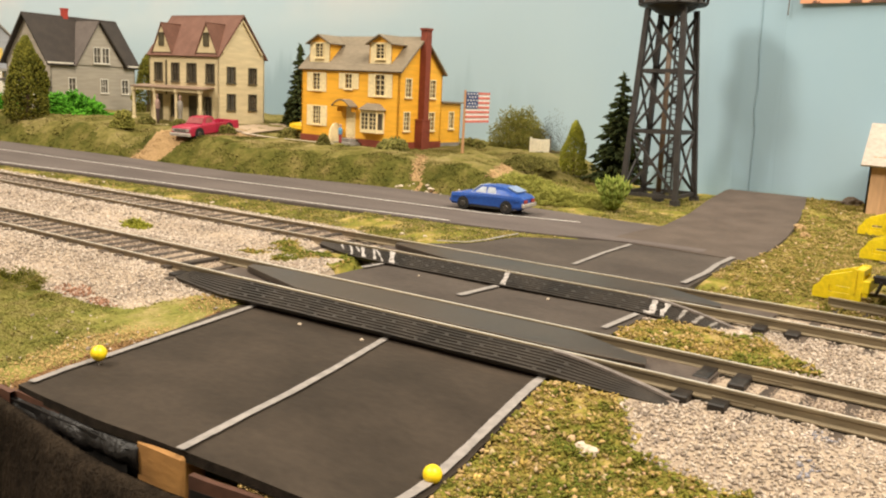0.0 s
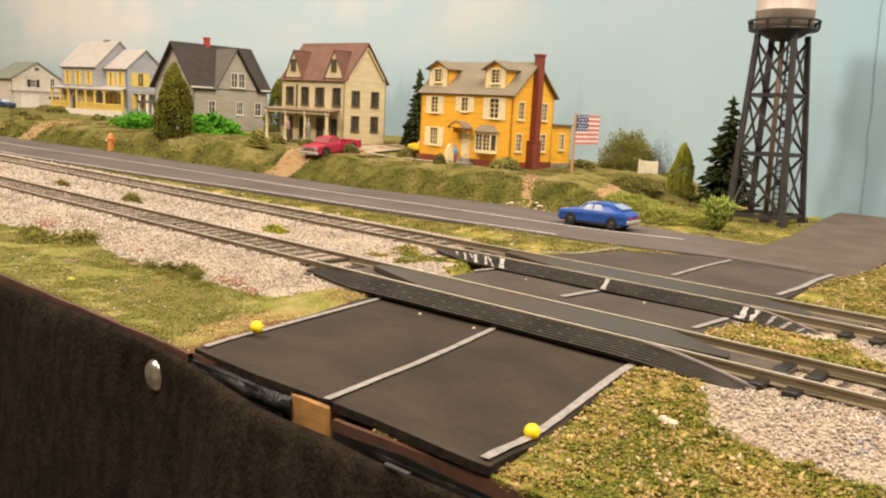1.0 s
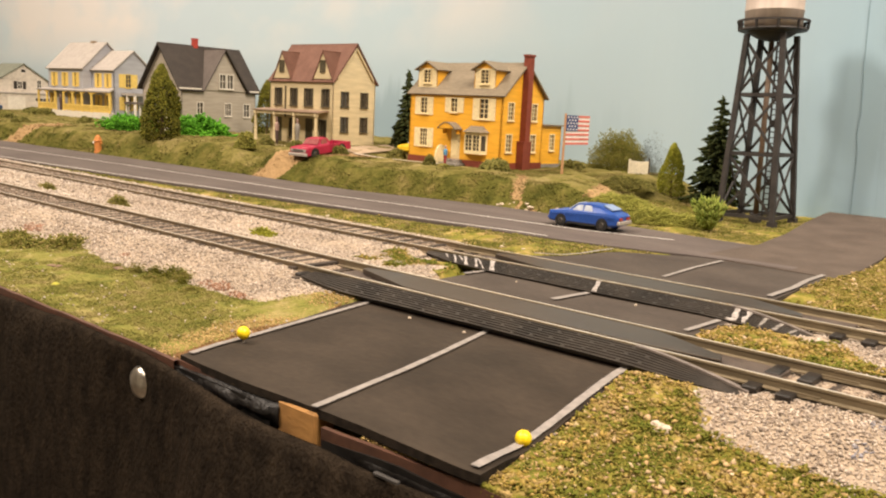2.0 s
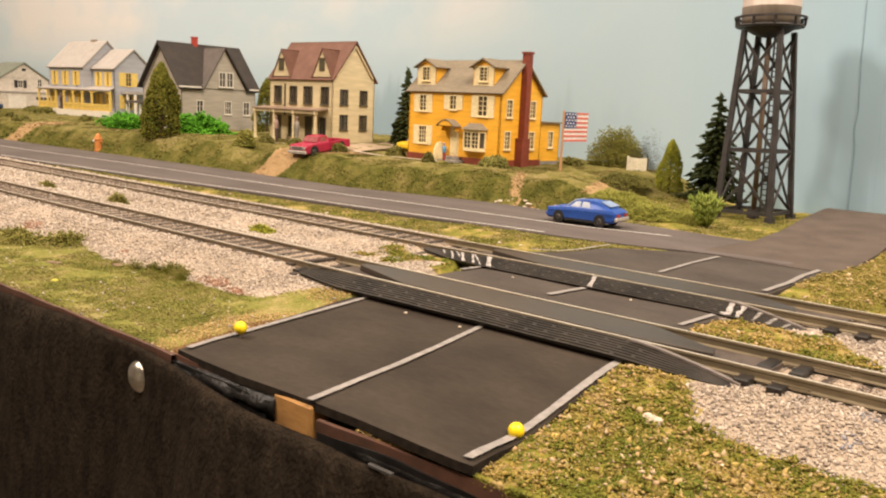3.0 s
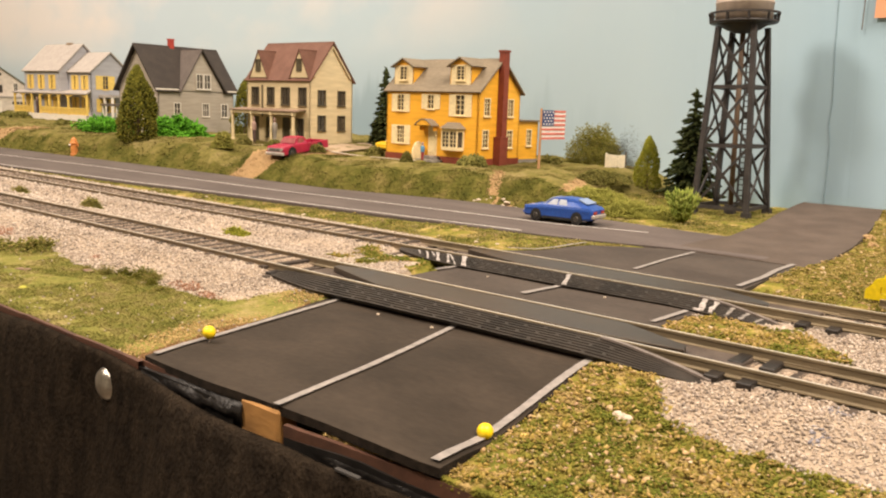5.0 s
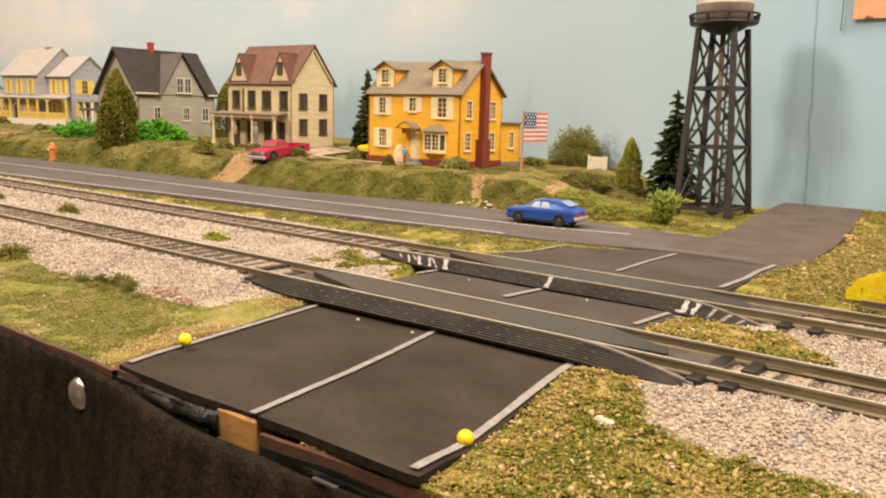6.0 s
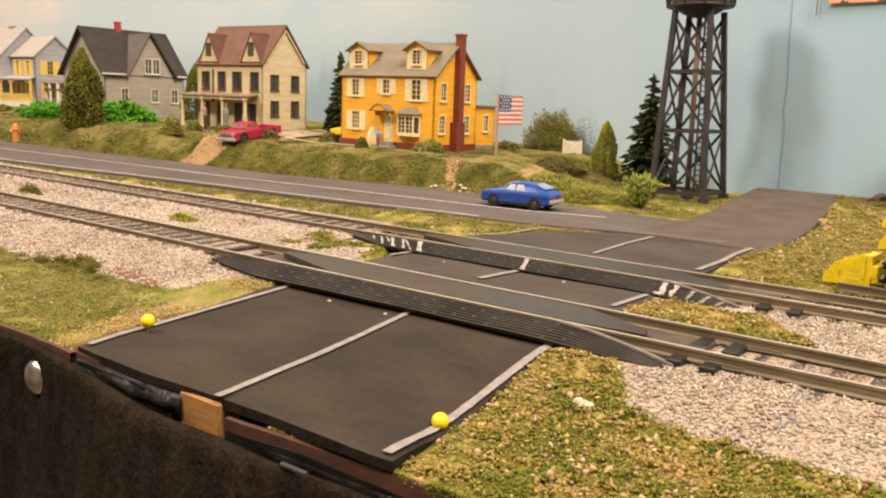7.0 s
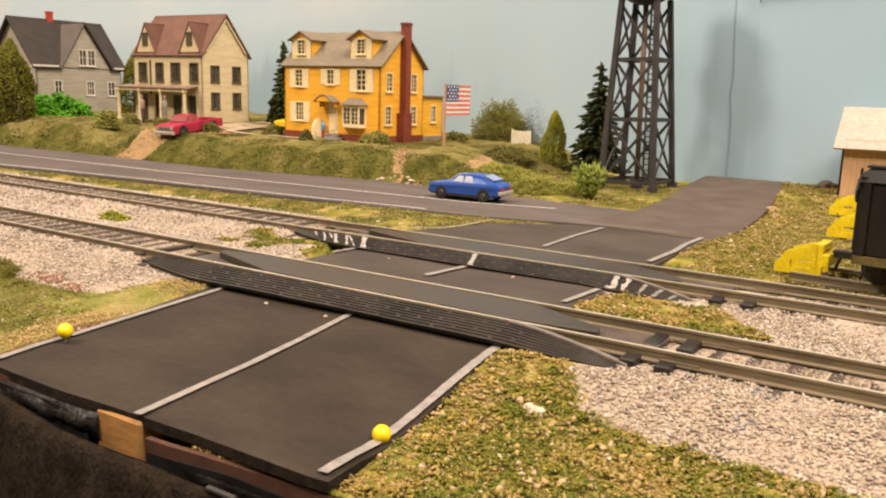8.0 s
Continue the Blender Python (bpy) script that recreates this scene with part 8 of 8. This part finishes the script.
rock(0.0185, 0.3280, 0.0016, M["rock_brown"], "dark brown stone at the backdrop", 9, 0.6)
rock(0.0165, 0.2380, 0.0028, M["dirt_tan"], "tan stone beside the side road", 5, 0.6)
rock(0.0220, 0.2230, 0.0022, M["dirt_tan"], "tan stone beside the side road", 6, 0.6)
rock(0.0150, 0.2050, 0.0026, M["dirt_tan"], "tan stone beside the side road", 7, 0.5)
rnd = random.Random(8)
for i in range(26):
    x = -0.188 + 0.050 * rnd.random()
    y = lerp_table(ROAD_FAR, x) + 0.001 + 0.009 * rnd.random()
    rock(x, y, rnd.uniform(0.0006, 0.0019), M["rock_pale"], "pale pebble at the foot of the bank", 20 + i, 0.6)
for i in range(16):
    x = -0.62 + 0.42 * rnd.random()
    y = lerp_table(ROAD_FAR, x) + 0.001 + 0.004 * rnd.random()
    rock(x, y, rnd.uniform(0.0004, 0.0010), M["rock_pale"], "pale pebble beside the street", 60 + i, 0.6)
for i in range(30):
    x = -0.42 + 0.34 * rnd.random()
    y = 0.092 + 0.020 * rnd.random()
    if y < lerp_table(ROAD_NEAR, x) - 0.002:
        rock(x, y, rnd.uniform(0.0003, 0.0010), M["rock_pale"], "pale pebble on the grass verge", 90 + i, 0.6)
# crumbs lying on the road pads
for x, y, s in ((-0.0434, -0.0122, 0.00045), (-0.0097, 0.0456, 0.0004), (-0.0255, -0.0120, 0.0004), (-0.0210, -0.0140, 0.0003), (-0.050, 0.044, 0.0003)):
    ob = rock(x, y, s, M["rock_pale"], "white crumb lying on the road pad", int(x * 9000), 0.7)
    ob.location.z = (pad_z(x, y) if y < 0 else 0.0003) + s * 0.3

M["card_brown"] = mat("card_brown", (0.21, 0.135, 0.085), (0.16, 0.10, 0.062), 300, 0.85, 0.3)
# plain card scraps left on the lawn
for x, y, a in ((-0.1664, -0.0466, 20), (-0.1510, -0.0330, -10)):
    ob = part("wood_scrap", bevelled(boxes((-0.0024, 0.0024, -0.0013, 0.0013, 0, 0.0005)), 0.0002), M["card_brown"], None)
    ob.matrix_basis = on_ground(x, y, 0.0001) @ pose(0, 0, 0, 0, 0, a)
    tagged(ob, "brown scrap of card lying on the lawn", "scrap", "card scraps")


M["concrete"] = mat("concrete", (0.46, 0.39, 0.30), (0.40, 0.34, 0.26), 150, 0.85, 0.2)
M["yard_dirt"] = mat("yard_dirt", (0.40, 0.30, 0.20), (0.33, 0.25, 0.16), 90, 0.9, 0.4)


def strip(name, pts, width, dz, material, label):
    bm = bmesh.new()
    P = along([(x, y, 0) for x, y in pts], 0.004)
    rows = []
    for i, p in enumerate(P):
        d = (P[min(i + 1, len(P) - 1)] - P[max(i - 1, 0)]).normalized()
        s = Vector((-d.y, d.x, 0)) * width / 2
        rows.append([bm.verts.new((q.x, q.y, ground_z(q.x, q.y) + dz)) for q in (p + s, p, p - s)])
    for a, b in zip(rows, rows[1:]):
        for k in range(2):
            bm.faces.new((a[k], b[k], b[k + 1], a[k + 1]))
    bmesh.ops.recalc_face_normals(bm, faces=bm.faces[:])
    return tagged(part(name, bm, material, None), label, "path", kind="structure")


strip("path_walk", [(-0.342, 0.2500), (-0.315, 0.2560), (-0.280, 0.2555), (-0.266, 0.2570)], 0.0042, 0.0011, M["concrete"], "narrow pale concrete walk to the yellow house")
strip("path_yard", [(-0.352, 0.250), (-0.362, 0.285), (-0.370, 0.315), (-0.368, 0.345)], 0.026, 0.0010, M["yard_dirt"], "bare dirt yard between two houses")

# ---- loose ballast and turf, joined into sheets of grains ----
OCTA_V = np.array([(1, 0, 0), (-1, 0, 0), (0, 1, 0), (0, -1, 0), (0, 0, 1), (0, 0, -1)], float)
OCTA_F = np.array([(0, 2, 4), (2, 1, 4), (1, 3, 4), (3, 0, 4), (2, 0, 5), (1, 2, 5), (3, 1, 5), (0, 3, 5)])


G = (1 + 5 ** 0.5) / 2
ICO_V = np.array([(-1, G, 0), (1, G, 0), (-1, -G, 0), (1, -G, 0), (0, -1, G), (0, 1, G), (0, -1, -G), (0, 1, -G), (G, 0, -1), (G, 0, 1), (-G, 0, -1), (-G, 0, 1)], float) / 1.9
ICO_F = np.array([(0, 11, 5), (0, 5, 1), (0, 1, 7), (0, 7, 10), (0, 10, 11), (1, 5, 9), (5, 11, 4), (11, 10, 2), (10, 7, 6), (7, 1, 8), (3, 9, 4), (3, 4, 2), (3, 2, 6), (3, 6, 8), (3, 8, 9), (4, 9, 5), (2, 4, 11), (6, 2, 10), (8, 6, 7), (9, 8, 1)])


def grains(name, P, size, squash, material, label, category, seed, lift=0.3, shape=(OCTA_V, OCTA_F)):
    """Uneven little stones or crumbs at the points P."""
    rng = np.random.default_rng(seed)
    n = len(P)
    if n == 0:
        return None
    corners, sides = shape
    m, f = len(corners), len(sides)
    s = size[0] + (size[1] - size[0]) * rng.random(n) ** 2
    V = corners[None] * (0.65 + 0.7 * rng.random((n, m, 1))) + 0.25 * rng.standard_normal((n, m, 3)) * 6 / m
    V *= s[:, None, None]
    a, b = rng.random(n) * math.tau, (rng.random(n) - 0.5) * 2.6
    ca, sa, cb, sb = np.cos(a), np.sin(a), np.cos(b), np.sin(b)
    x, y, z = V[..., 0], V[..., 1], V[..., 2] * squash
    y, z = y * cb[:, None] - z * sb[:, None], y * sb[:, None] + z * cb[:, None]
    x, y = x * ca[:, None] - y * sa[:, None], x * sa[:, None] + y * ca[:, None]
    V = np.stack([x, y, z], -1) + P[:, None, :]
    V[..., 2] += (s * lift * squash)[:, None]
    F = (sides[None] + m * np.arange(n)[:, None, None]).reshape(-1)
    me = bpy.data.meshes.new(name)
    me.vertices.add(n * m)
    me.vertices.foreach_set("co", V.reshape(-1))
    me.loops.add(n * f * 3)
    me.loops.foreach_set("vertex_index", F)
    me.polygons.add(n * f)
    me.polygons.foreach_set("loop_start", np.arange(n * f) * 3)
    me.update(calc_edges=True)
    me.validate()
    me.materials.append(material)
    return tagged(new(name, me), label, category, kind="stuff")


def field(x0, x1, y0, y1, step, seed):
    """Jittered points over a rectangle, on the ground."""
    rng = np.random.default_rng(seed)
    X, Y = np.meshgrid(np.arange(x0, x1, step), np.arange(y0, y1, step))
    X = X.ravel() + (rng.random(X.size) - 0.5) * step * 1.3
    Y = Y.ravel() + (rng.random(Y.size) - 0.5) * step * 1.3
    return X, Y


def inside_pads(x, y):
    a = (y > -0.0725) & (y < 0.001) & (x > np.interp(-y, [p[0] for p in PAD_L], [p[1] for p in PAD_L])) & (x < np.interp(-y, [p[0] for p in PAD_R], [p[1] for p in PAD_R]))
    b = (y >= 0.017) & (y < 0.056) & (x > -0.0695) & (x < 0.0155)
    c = (y > 0.076) & (y < 0.152) & (x > np.interp(y, [0.077, 0.09, 0.10, 0.112, 0.126, 0.132, 0.152], [-0.0835, -0.0815, -0.0715, -0.0675, -0.0645, -0.061, -0.0305])) & (x < 0.0135)
    d = (y > 0.145) & (y < 0.345) & (x > np.interp(y, [0.15, 0.2, 0.24, 0.28, 0.31, 0.335], [-0.03, -0.0285, -0.0318, -0.0362, -0.0382, -0.039])) & (x < np.interp(y, [0.147, 0.175, 0.205, 0.24, 0.28, 0.31, 0.335], [0.0165, 0.0185, 0.018, 0.0150, 0.0105, 0.0062, 0.0025]))
    e = (x < -0.02) & (y > np_table(ROAD_NEAR, x)) & (y < np_table(ROAD_FAR, x))
    f = (x > -0.090) & (x < 0.0400) & (y > -0.0092 + np.clip(x - 0.034, 0, 1) * 0.40 + np.clip(-0.074 - x, 0, 1) * 0.30) & (y < np.where((x > 0.031) | (x < -0.080), 0.0, 0.0172))
    g = (x > -0.096) & (x < 0.0365) & (y > Y2 - 0.0094 + np.clip(x - 0.026, 0, 1) * 0.30 + np.clip(-0.078 - x, 0, 1) * 0.40) & (y < np.where((x > 0.027) | (x < -0.070), Y2, Y2 + 0.018))
    return a | b | c | d | e | f | g | (y < -0.0708 + edge_back(x))


def near_rails(y, gap):
    return np.minimum.reduce([np.abs(y - r) for r in (0, GAUGE, Y2, Y2 + GAUGE)]) < gap


def make(x, y, keep):
    x, y = x[keep], y[keep]
    return np.stack([x, y, height(x, y)], 1)


def tufts(x, y, keep, rise=0.0011):
    """Like make, heaped into small lumps as foam turf lies."""
    P = make(x, y, keep)
    n = fast_noise(P[:, 0], P[:, 1], 360, 3) * 0.5 + fast_noise(P[:, 0], P[:, 1], 150, 4) * 0.5
    off = P[:, 0] - np_table(PAD_R, -P[:, 1])
    low = (P[:, 1] < -0.02) & (off > -0.001)
    P[:, 2] += rise * np.clip(n - 0.30, 0, 1) * np.where(low, 0.25 + 0.75 * smooth01(0.0008, 0.007, off), 1.0)
    return P


def lay_stuff():
    # ballast
    pts = []
    for k, (x0, x1, step) in enumerate(((-0.16, 0.16, 0.00064), (-0.30, -0.16, 0.00080), (-0.60, -0.30, 0.0012), (-1.3, -0.60, 0.0023), (0.16, 0.40, 0.0022))):
        x, y = field(x0, x1, -0.034, 0.098, step, 10 + k)
        keep = (zone(x, y) == 1) & ~inside_pads(x, y) & ~near_rails(y, 0.0010)
        rng = np.random.default_rng(50 + k)
        on_tie = ((y > 0.001) & (y < GAUGE - 0.001) | (y > Y2 + 0.001) & (y < Y2 + GAUGE - 0.001)) & (np.abs((x + np.where(y < 0.04, 1.147, 1.447) + 0.00355) % 0.0071 - 0.00355) < 0.0015)
        ends = (x > 0.050) & (np.minimum(np.abs(y - GAUGE / 2), np.abs(y - Y2 - GAUGE / 2)) < GAUGE / 2 + 0.004) & (np.abs((x + np.where(y < 0.04, 1.147, 1.447) + 0.00355) % 0.0071 - 0.00355) < 0.0013)
        keep &= ~((on_tie | ends) & (rng.random(len(x)) < np.where(x > 0.050, 0.12 + 0.70 * smooth01(0.42, 0.66, fast_noise(x, y, 130, 71)), 0.82)))
        grey = keep & (((x - 0.0649) / 0.0022) ** 2 + ((y + 0.0163) / 0.0030) ** 2 + 1.2 * rng.random(len(x)) < 1.2)
        grey |= keep & (((x - 0.0650) / 0.0030) ** 2 + ((y + 0.0050) / 0.0022) ** 2 + 1.2 * rng.random(len(x)) < 1.2)
        grains("ballast", make(x, y, grey), (step * 0.33, step * 0.8), 0.6, M["ballast_grey"], "blue-grey stained ballast stones", "ballast", 960 + k, 0.4)
        keep &= ~grey
        oily = keep & ((y > 0) & (y < GAUGE) | (y > Y2) & (y < Y2 + GAUGE)) & (rng.random(len(x)) < 0.93)
        grains("ballast", make(x, y, oily), (step * 0.33, step * 0.72), 0.8, M["ballast_oily"], "oil-stained brown ballast between the rails", "ballast", 26 + k, 0.4)
        pts.append((make(x, y, keep & ~oily), step))
    for k, (P, step) in enumerate(pts):
        grains("ballast", P, (step * 0.34, step * 0.92), 0.55, M["ballast"], "loose pinkish grey ballast stones", "ballast", 20 + k, 0.40)
    # spilled stones on the lawn
    x, y = field(-0.30, 0.20, -0.07, 0.0, 0.0042, 77)
    keep = (zone(x, y) != 1) & ~inside_pads(x, y) & (fast_noise(x, y, 60, 5) > 0.45)
    grains("stray_stones", make(x, y, keep), (0.00022, 0.0006), 0.8, M["ballast"], "stray pale stones lying on the turf", "stones", 78, 0.5)

    # lawn in front on the left: fine green turf, tan and bare brown towards the pad
    x, y = field(-0.42, -0.048, -0.0712, -0.008, 0.00062, 31)
    mixed = np.random.default_rng(302).random(len(x)) - 0.5
    edge = x - np.interp(-y, [p[0] for p in PAD_L], [p[1] for p in PAD_L])
    n = fast_noise(x, y, 120, 8) - 0.5
    lawn = (zone(x, y) == 0) & ~inside_pads(x, y)
    bare = lawn & (edge > -0.0055 + 0.005 * n + 0.001 * mixed + 0.0055 * smooth01(-0.046, -0.028, y))
    tan = lawn & ~bare & (edge > -0.015 + 0.010 * n + 0.006 * mixed)
    grains("lawn_turf", tufts(x, y, lawn & ~tan & ~bare, 0.0008), (0.00016, 0.00046), 0.6, M["turf_lawn"], "short olive green lawn turf", "turf", 32)
    grains("dry_turf", make(x, y, tan), (0.00016, 0.00046), 0.7, M["turf_tan"], "dry tan turf along the road pad", "turf", 34)
    grains("bare_earth", make(x, y, bare), (0.0002, 0.0005), 0.7, M["earth_brown"], "bare brown earth at the edge of the road pad", "earth", 35)

    # coarse turf in front on the right, between the tracks, in the yard and along the street
    for k, (x0, x1, y0, y1, step) in enumerate(((0.0, 0.13, -0.0712, 0.004, 0.00064), (-0.115, 0.075, 0.018, 0.056, 0.0007), (0.0, 0.16, 0.084, 0.20, 0.00085), (-0.02, 0.18, 0.20, 0.337, 0.0012), (-0.13, -0.02, 0.195, 0.337, 0.0010), (-0.40, -0.05, 0.083, 0.145, 0.0009), (-1.0, -0.40, 0.083, 0.12, 0.0017))):
        x, y = field(x0, x1, y0, y1, step, 60 + k)
        z = zone(x, y)
        ok = (z != 1) & (z != 2) & ~inside_pads(x, y)
        heap = 0.0026 if k < 2 else 0.0018 if k < 4 else 0.0010
        if k < 2:
            rng = np.random.default_rng(910 + k)
            close = np.exp(-np.clip(x - np_table(PAD_R, -y), 0, 1) / 0.011) if k == 0 else smooth01(0.050, 0.020, x) * (x > 0) - 0.2 * (x < 0)
            mood = 0.6 * fast_noise(x, y, 95, 901) + 0.4 * fast_noise(x, y, 260, 902) + 0.20 * close + 0.34 * (rng.random(len(x)) - 0.5)
            ochre, emerald = ok & (mood > 0.60), ok & (mood < 0.42)
            ok = ok & ~ochre & ~emerald
            grains("ochre_turf", tufts(x, y, ochre, heap), (step * 0.30, step * 0.95), 0.5, M["turf_ochre"], "peach and ochre patches of coarse foam turf", "turf", 920 + k)
            grains("emerald_turf", tufts(x, y, emerald, heap), (step * 0.34, step * 0.95), 0.6, M["turf_emerald"], "deep green patches of coarse foam turf", "turf", 930 + k)
        grains("coarse_turf", tufts(x, y, ok, heap), (step * (0.36 if k < 2 else 0.26), step * (1.0 if k < 2 else 0.70)), 0.65, M["turf_yard"] if k in (2, 3) else M["turf_front"] if k < 4 else M["turf_verge"], "coarse mottled green and sandy foam turf" if k < 4 else "yellow-green foam turf beside the street", "turf", 61 + 3 * k)
    # rusty dust spilled where lawn and ballast meet
    for k, (cx, cy, rx, ry) in enumerate(((-0.2395, -0.0215, 0.009, 0.0050), (-0.1105, -0.0245, 0.0075, 0.0034), (-0.0960, -0.0262, 0.0065, 0.0022), (-0.1663, -0.0222, 0.004, 0.0016))):
        x, y = field(cx - rx, cx + rx, cy - ry, cy + ry, 0.00052, 240 + k)
        ok = ((x - cx) / rx) ** 2 + ((y - cy) / ry) ** 2 + 0.9 * (fast_noise(x, y, 260, 31) - 0.5) + (0.9, 0.7, 0.7, 1.3)[k] * np.random.default_rng(256 + k).random(len(x)) < 0.85
        grains("red_dust", make(x, y, ok), (0.0002, 0.0005), 0.7, M["red_dust"], "rusty red ballast dust at the lawn edge", "dust", 250 + k, 1.1)
    # fuzzy clumps of foam
    for k, (x0, x1, y0, y1, step) in enumerate(((0.012, 0.12, -0.0700, 0.0, 0.0030), (0.01, 0.075, 0.020, 0.055, 0.0034), (0.01, 0.14, 0.086, 0.30, 0.0046))):
        x, y = field(x0, x1, y0, y1, step, 260 + k)
        ok = (zone(x, y) != 1) & ~inside_pads(x, y)
        P = make(x, y, ok)
        rng = np.random.default_rng(270 + k)
        n = 16
        D = rng.standard_normal((len(P), n, 3))
        D /= np.linalg.norm(D, axis=2, keepdims=True)
        D[..., 2] = np.abs(D[..., 2]) * 0.8
        Q = (P[:, None] + D * (0.0005 + 0.0008 * rng.random((len(P), 1, 1))) * rng.random((len(P), n, 1)) ** 0.4).reshape(-1, 3)
        grains("turf_clumps", Q, (0.00022, 0.0005), 0.8, M["turf_clump"], "loose clumps of green and ochre foam", "turf", 280 + k)
    for k, (x0, x1, y0, y1, step, size) in enumerate(((0.0, 0.13, -0.0712, 0.004, 0.0016, (0.00022, 0.00075)), (-0.02, 0.075, 0.018, 0.056, 0.0022, (0.0002, 0.0005)), (0.0, 0.16, 0.084, 0.30, 0.0026, (0.0002, 0.0007)), (-0.40, -0.05, 0.083, 0.145, 0.0040, (0.0002, 0.0006)))):
        x, y = field(x0, x1, y0, y1, step, 160 + k)
        z = zone(x, y)
        ok = (z != 1) & (z != 2) & ~inside_pads(x, y) & (fast_noise(x, y, 150, 26) + 0.4 * (np.random.default_rng(170 + k).random(len(x)) - 0.5) > (0.40 if k == 2 else 0.50))
        grains("turf_crumbs", tufts(x, y, ok, 0.0026 if k < 2 else 0.0018), size, 0.6, M["crumb"], "sandy and pinkish crumbs strewn over the turf", "crumbs", 171 + k, 0.6)

    # larger chips of straw and pale stone lying loose on the turf
    for k, (x0, x1, y0, y1, step, size) in enumerate(((0.008, 0.13, -0.0712, 0.004, 0.0019, (0.00025, 0.00078)), (0.008, 0.075, 0.018, 0.056, 0.0026, (0.00025, 0.0007)), (0.008, 0.16, 0.086, 0.33, 0.0030, (0.00025, 0.00075)))):
        x, y = field(x0, x1, y0, y1, step, 420 + k)
        ok = (zone(x, y) != 1) & ~inside_pads(x, y) & (np.random.default_rng(424 + k).random(len(x)) < (0.06, 0.16, 0.36)[k] + (0.22 * np.exp(-np.clip(x - 0.02, 0, 1) / 0.012) if k == 0 else 0.0) + 0.5 * (fast_noise(x, y, 70, 430) - 0.5))
        grains("straw_chips", tufts(x, y, ok, 0.0026 if k < 2 else 0.0018), size, 0.42, M["chip"], "peach, straw and cream chips strewn on the turf", "chips", 428 + k, 0.7, (ICO_V, ICO_F))
    # crumbs caught between the road pad and the edge strip
    rng = np.random.default_rng(440)
    x = -0.002 + 0.032 * rng.random(700) ** 0.8
    y = -0.0711 + edge_back(x) + 0.0012 * rng.random(700)
    z = np.array([strip_top(float(v)) for v in x]) - 0.0003 + 0.0004 * rng.random(700)
    grains("edge_crumbs", np.stack([x, y, z], 1), (0.00012, 0.00042), 0.7, M["turf_ochre"], "sandy crumbs caught along the table edge", "crumbs", 441)
    # turf spilling over the table's edge beside the pad
    rng = np.random.default_rng(445)
    x = 0.0215 + 0.11 * rng.random(9000) ** 1.4
    top = height(x, -0.0705 + edge_back(x))
    y = -0.0712 + edge_back(x) - 0.0006 * rng.random(9000)
    z = top - (top + 0.0078) * rng.random(9000) ** 1.3
    grains("edge_turf", np.stack([x, y, z], 1), (0.0002, 0.0005), 0.8, M["turf_front"], "turf spilling over the table edge", "turf", 446)
    # turf hanging over the undercut edge
    rng = np.random.default_rng(410)
    x = -0.352 + 0.108 * rng.random(5200)
    hang = rng.random(5200)
    y = bank_lip(x) + 0.0052 - 0.0050 * hang * (0.35 + fast_noise(x, x * 0, 130, 74))
    some = bank_ledge(x) > 0.35
    x, y, hang = x[some], y[some], hang[some]
    z = height(x, bank_lip(x) + 0.0056) - 0.0016 * hang * rng.random(len(x)) + 0.0002
    grains("hanging_turf", np.stack([x, y, z], 1), (0.0003, 0.0008), 0.7, M["turf_slope_shade"], "tufts of turf hanging over the undercut bank", "turf", 411)
    # bank behind the road
    for k, (x0, x1, step) in enumerate(((-0.42, -0.10, 0.0012), (-0.75, -0.42, 0.0019), (-1.3, -0.75, 0.0034))):
        x, y = field(x0, x1, 0.18, 0.44, step, 90 + k)
        back = y < np_table(BACK, x) - 0.002
        lane, wash = on_drive(x, y), on_gully(x, y)
        ok = (zone(x, y) == 2) & back & ~inside_pads(x, y)
        mixed = 0.10 * (np.random.default_rng(330 + k).random(len(x)) - 0.5)
        lip = bank_lip(x)
        soil = ok & ~lane & ~wash & (bank_ledge(x) > 0.20) & (y > lip - 0.0004) & (y < lip + 0.0030) & (fast_noise(x, y, 120, 73) > 0.60)
        ok = ok & ~soil
        grains("bank_soil", make(x, y, soil), (step * 0.26, step * 0.60), 0.6, M["bank_soil"], "dark bare soil under the overhanging turf", "soil", 130 + k)
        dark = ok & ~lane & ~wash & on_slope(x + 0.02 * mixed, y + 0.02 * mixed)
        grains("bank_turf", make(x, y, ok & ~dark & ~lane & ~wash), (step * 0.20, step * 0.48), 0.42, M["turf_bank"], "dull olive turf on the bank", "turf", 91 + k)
        grains("bank_turf", tufts(x, y, dark, 0.0016), (step * 0.26, step * 0.58), 0.45, M["turf_slope_shade"], "green turf on the slope, darkened for its shade", "turf", 95 + k)
        if (ok & (lane | wash)).any():
            grains("bare_dirt", make(x, y, ok & (lane | wash)), (step * 0.22, step * 0.62), 0.6, M["dirt_tan"], "tan dirt of the drive and of the washed-out slope", "dirt", 120 + k)


lay_stuff()
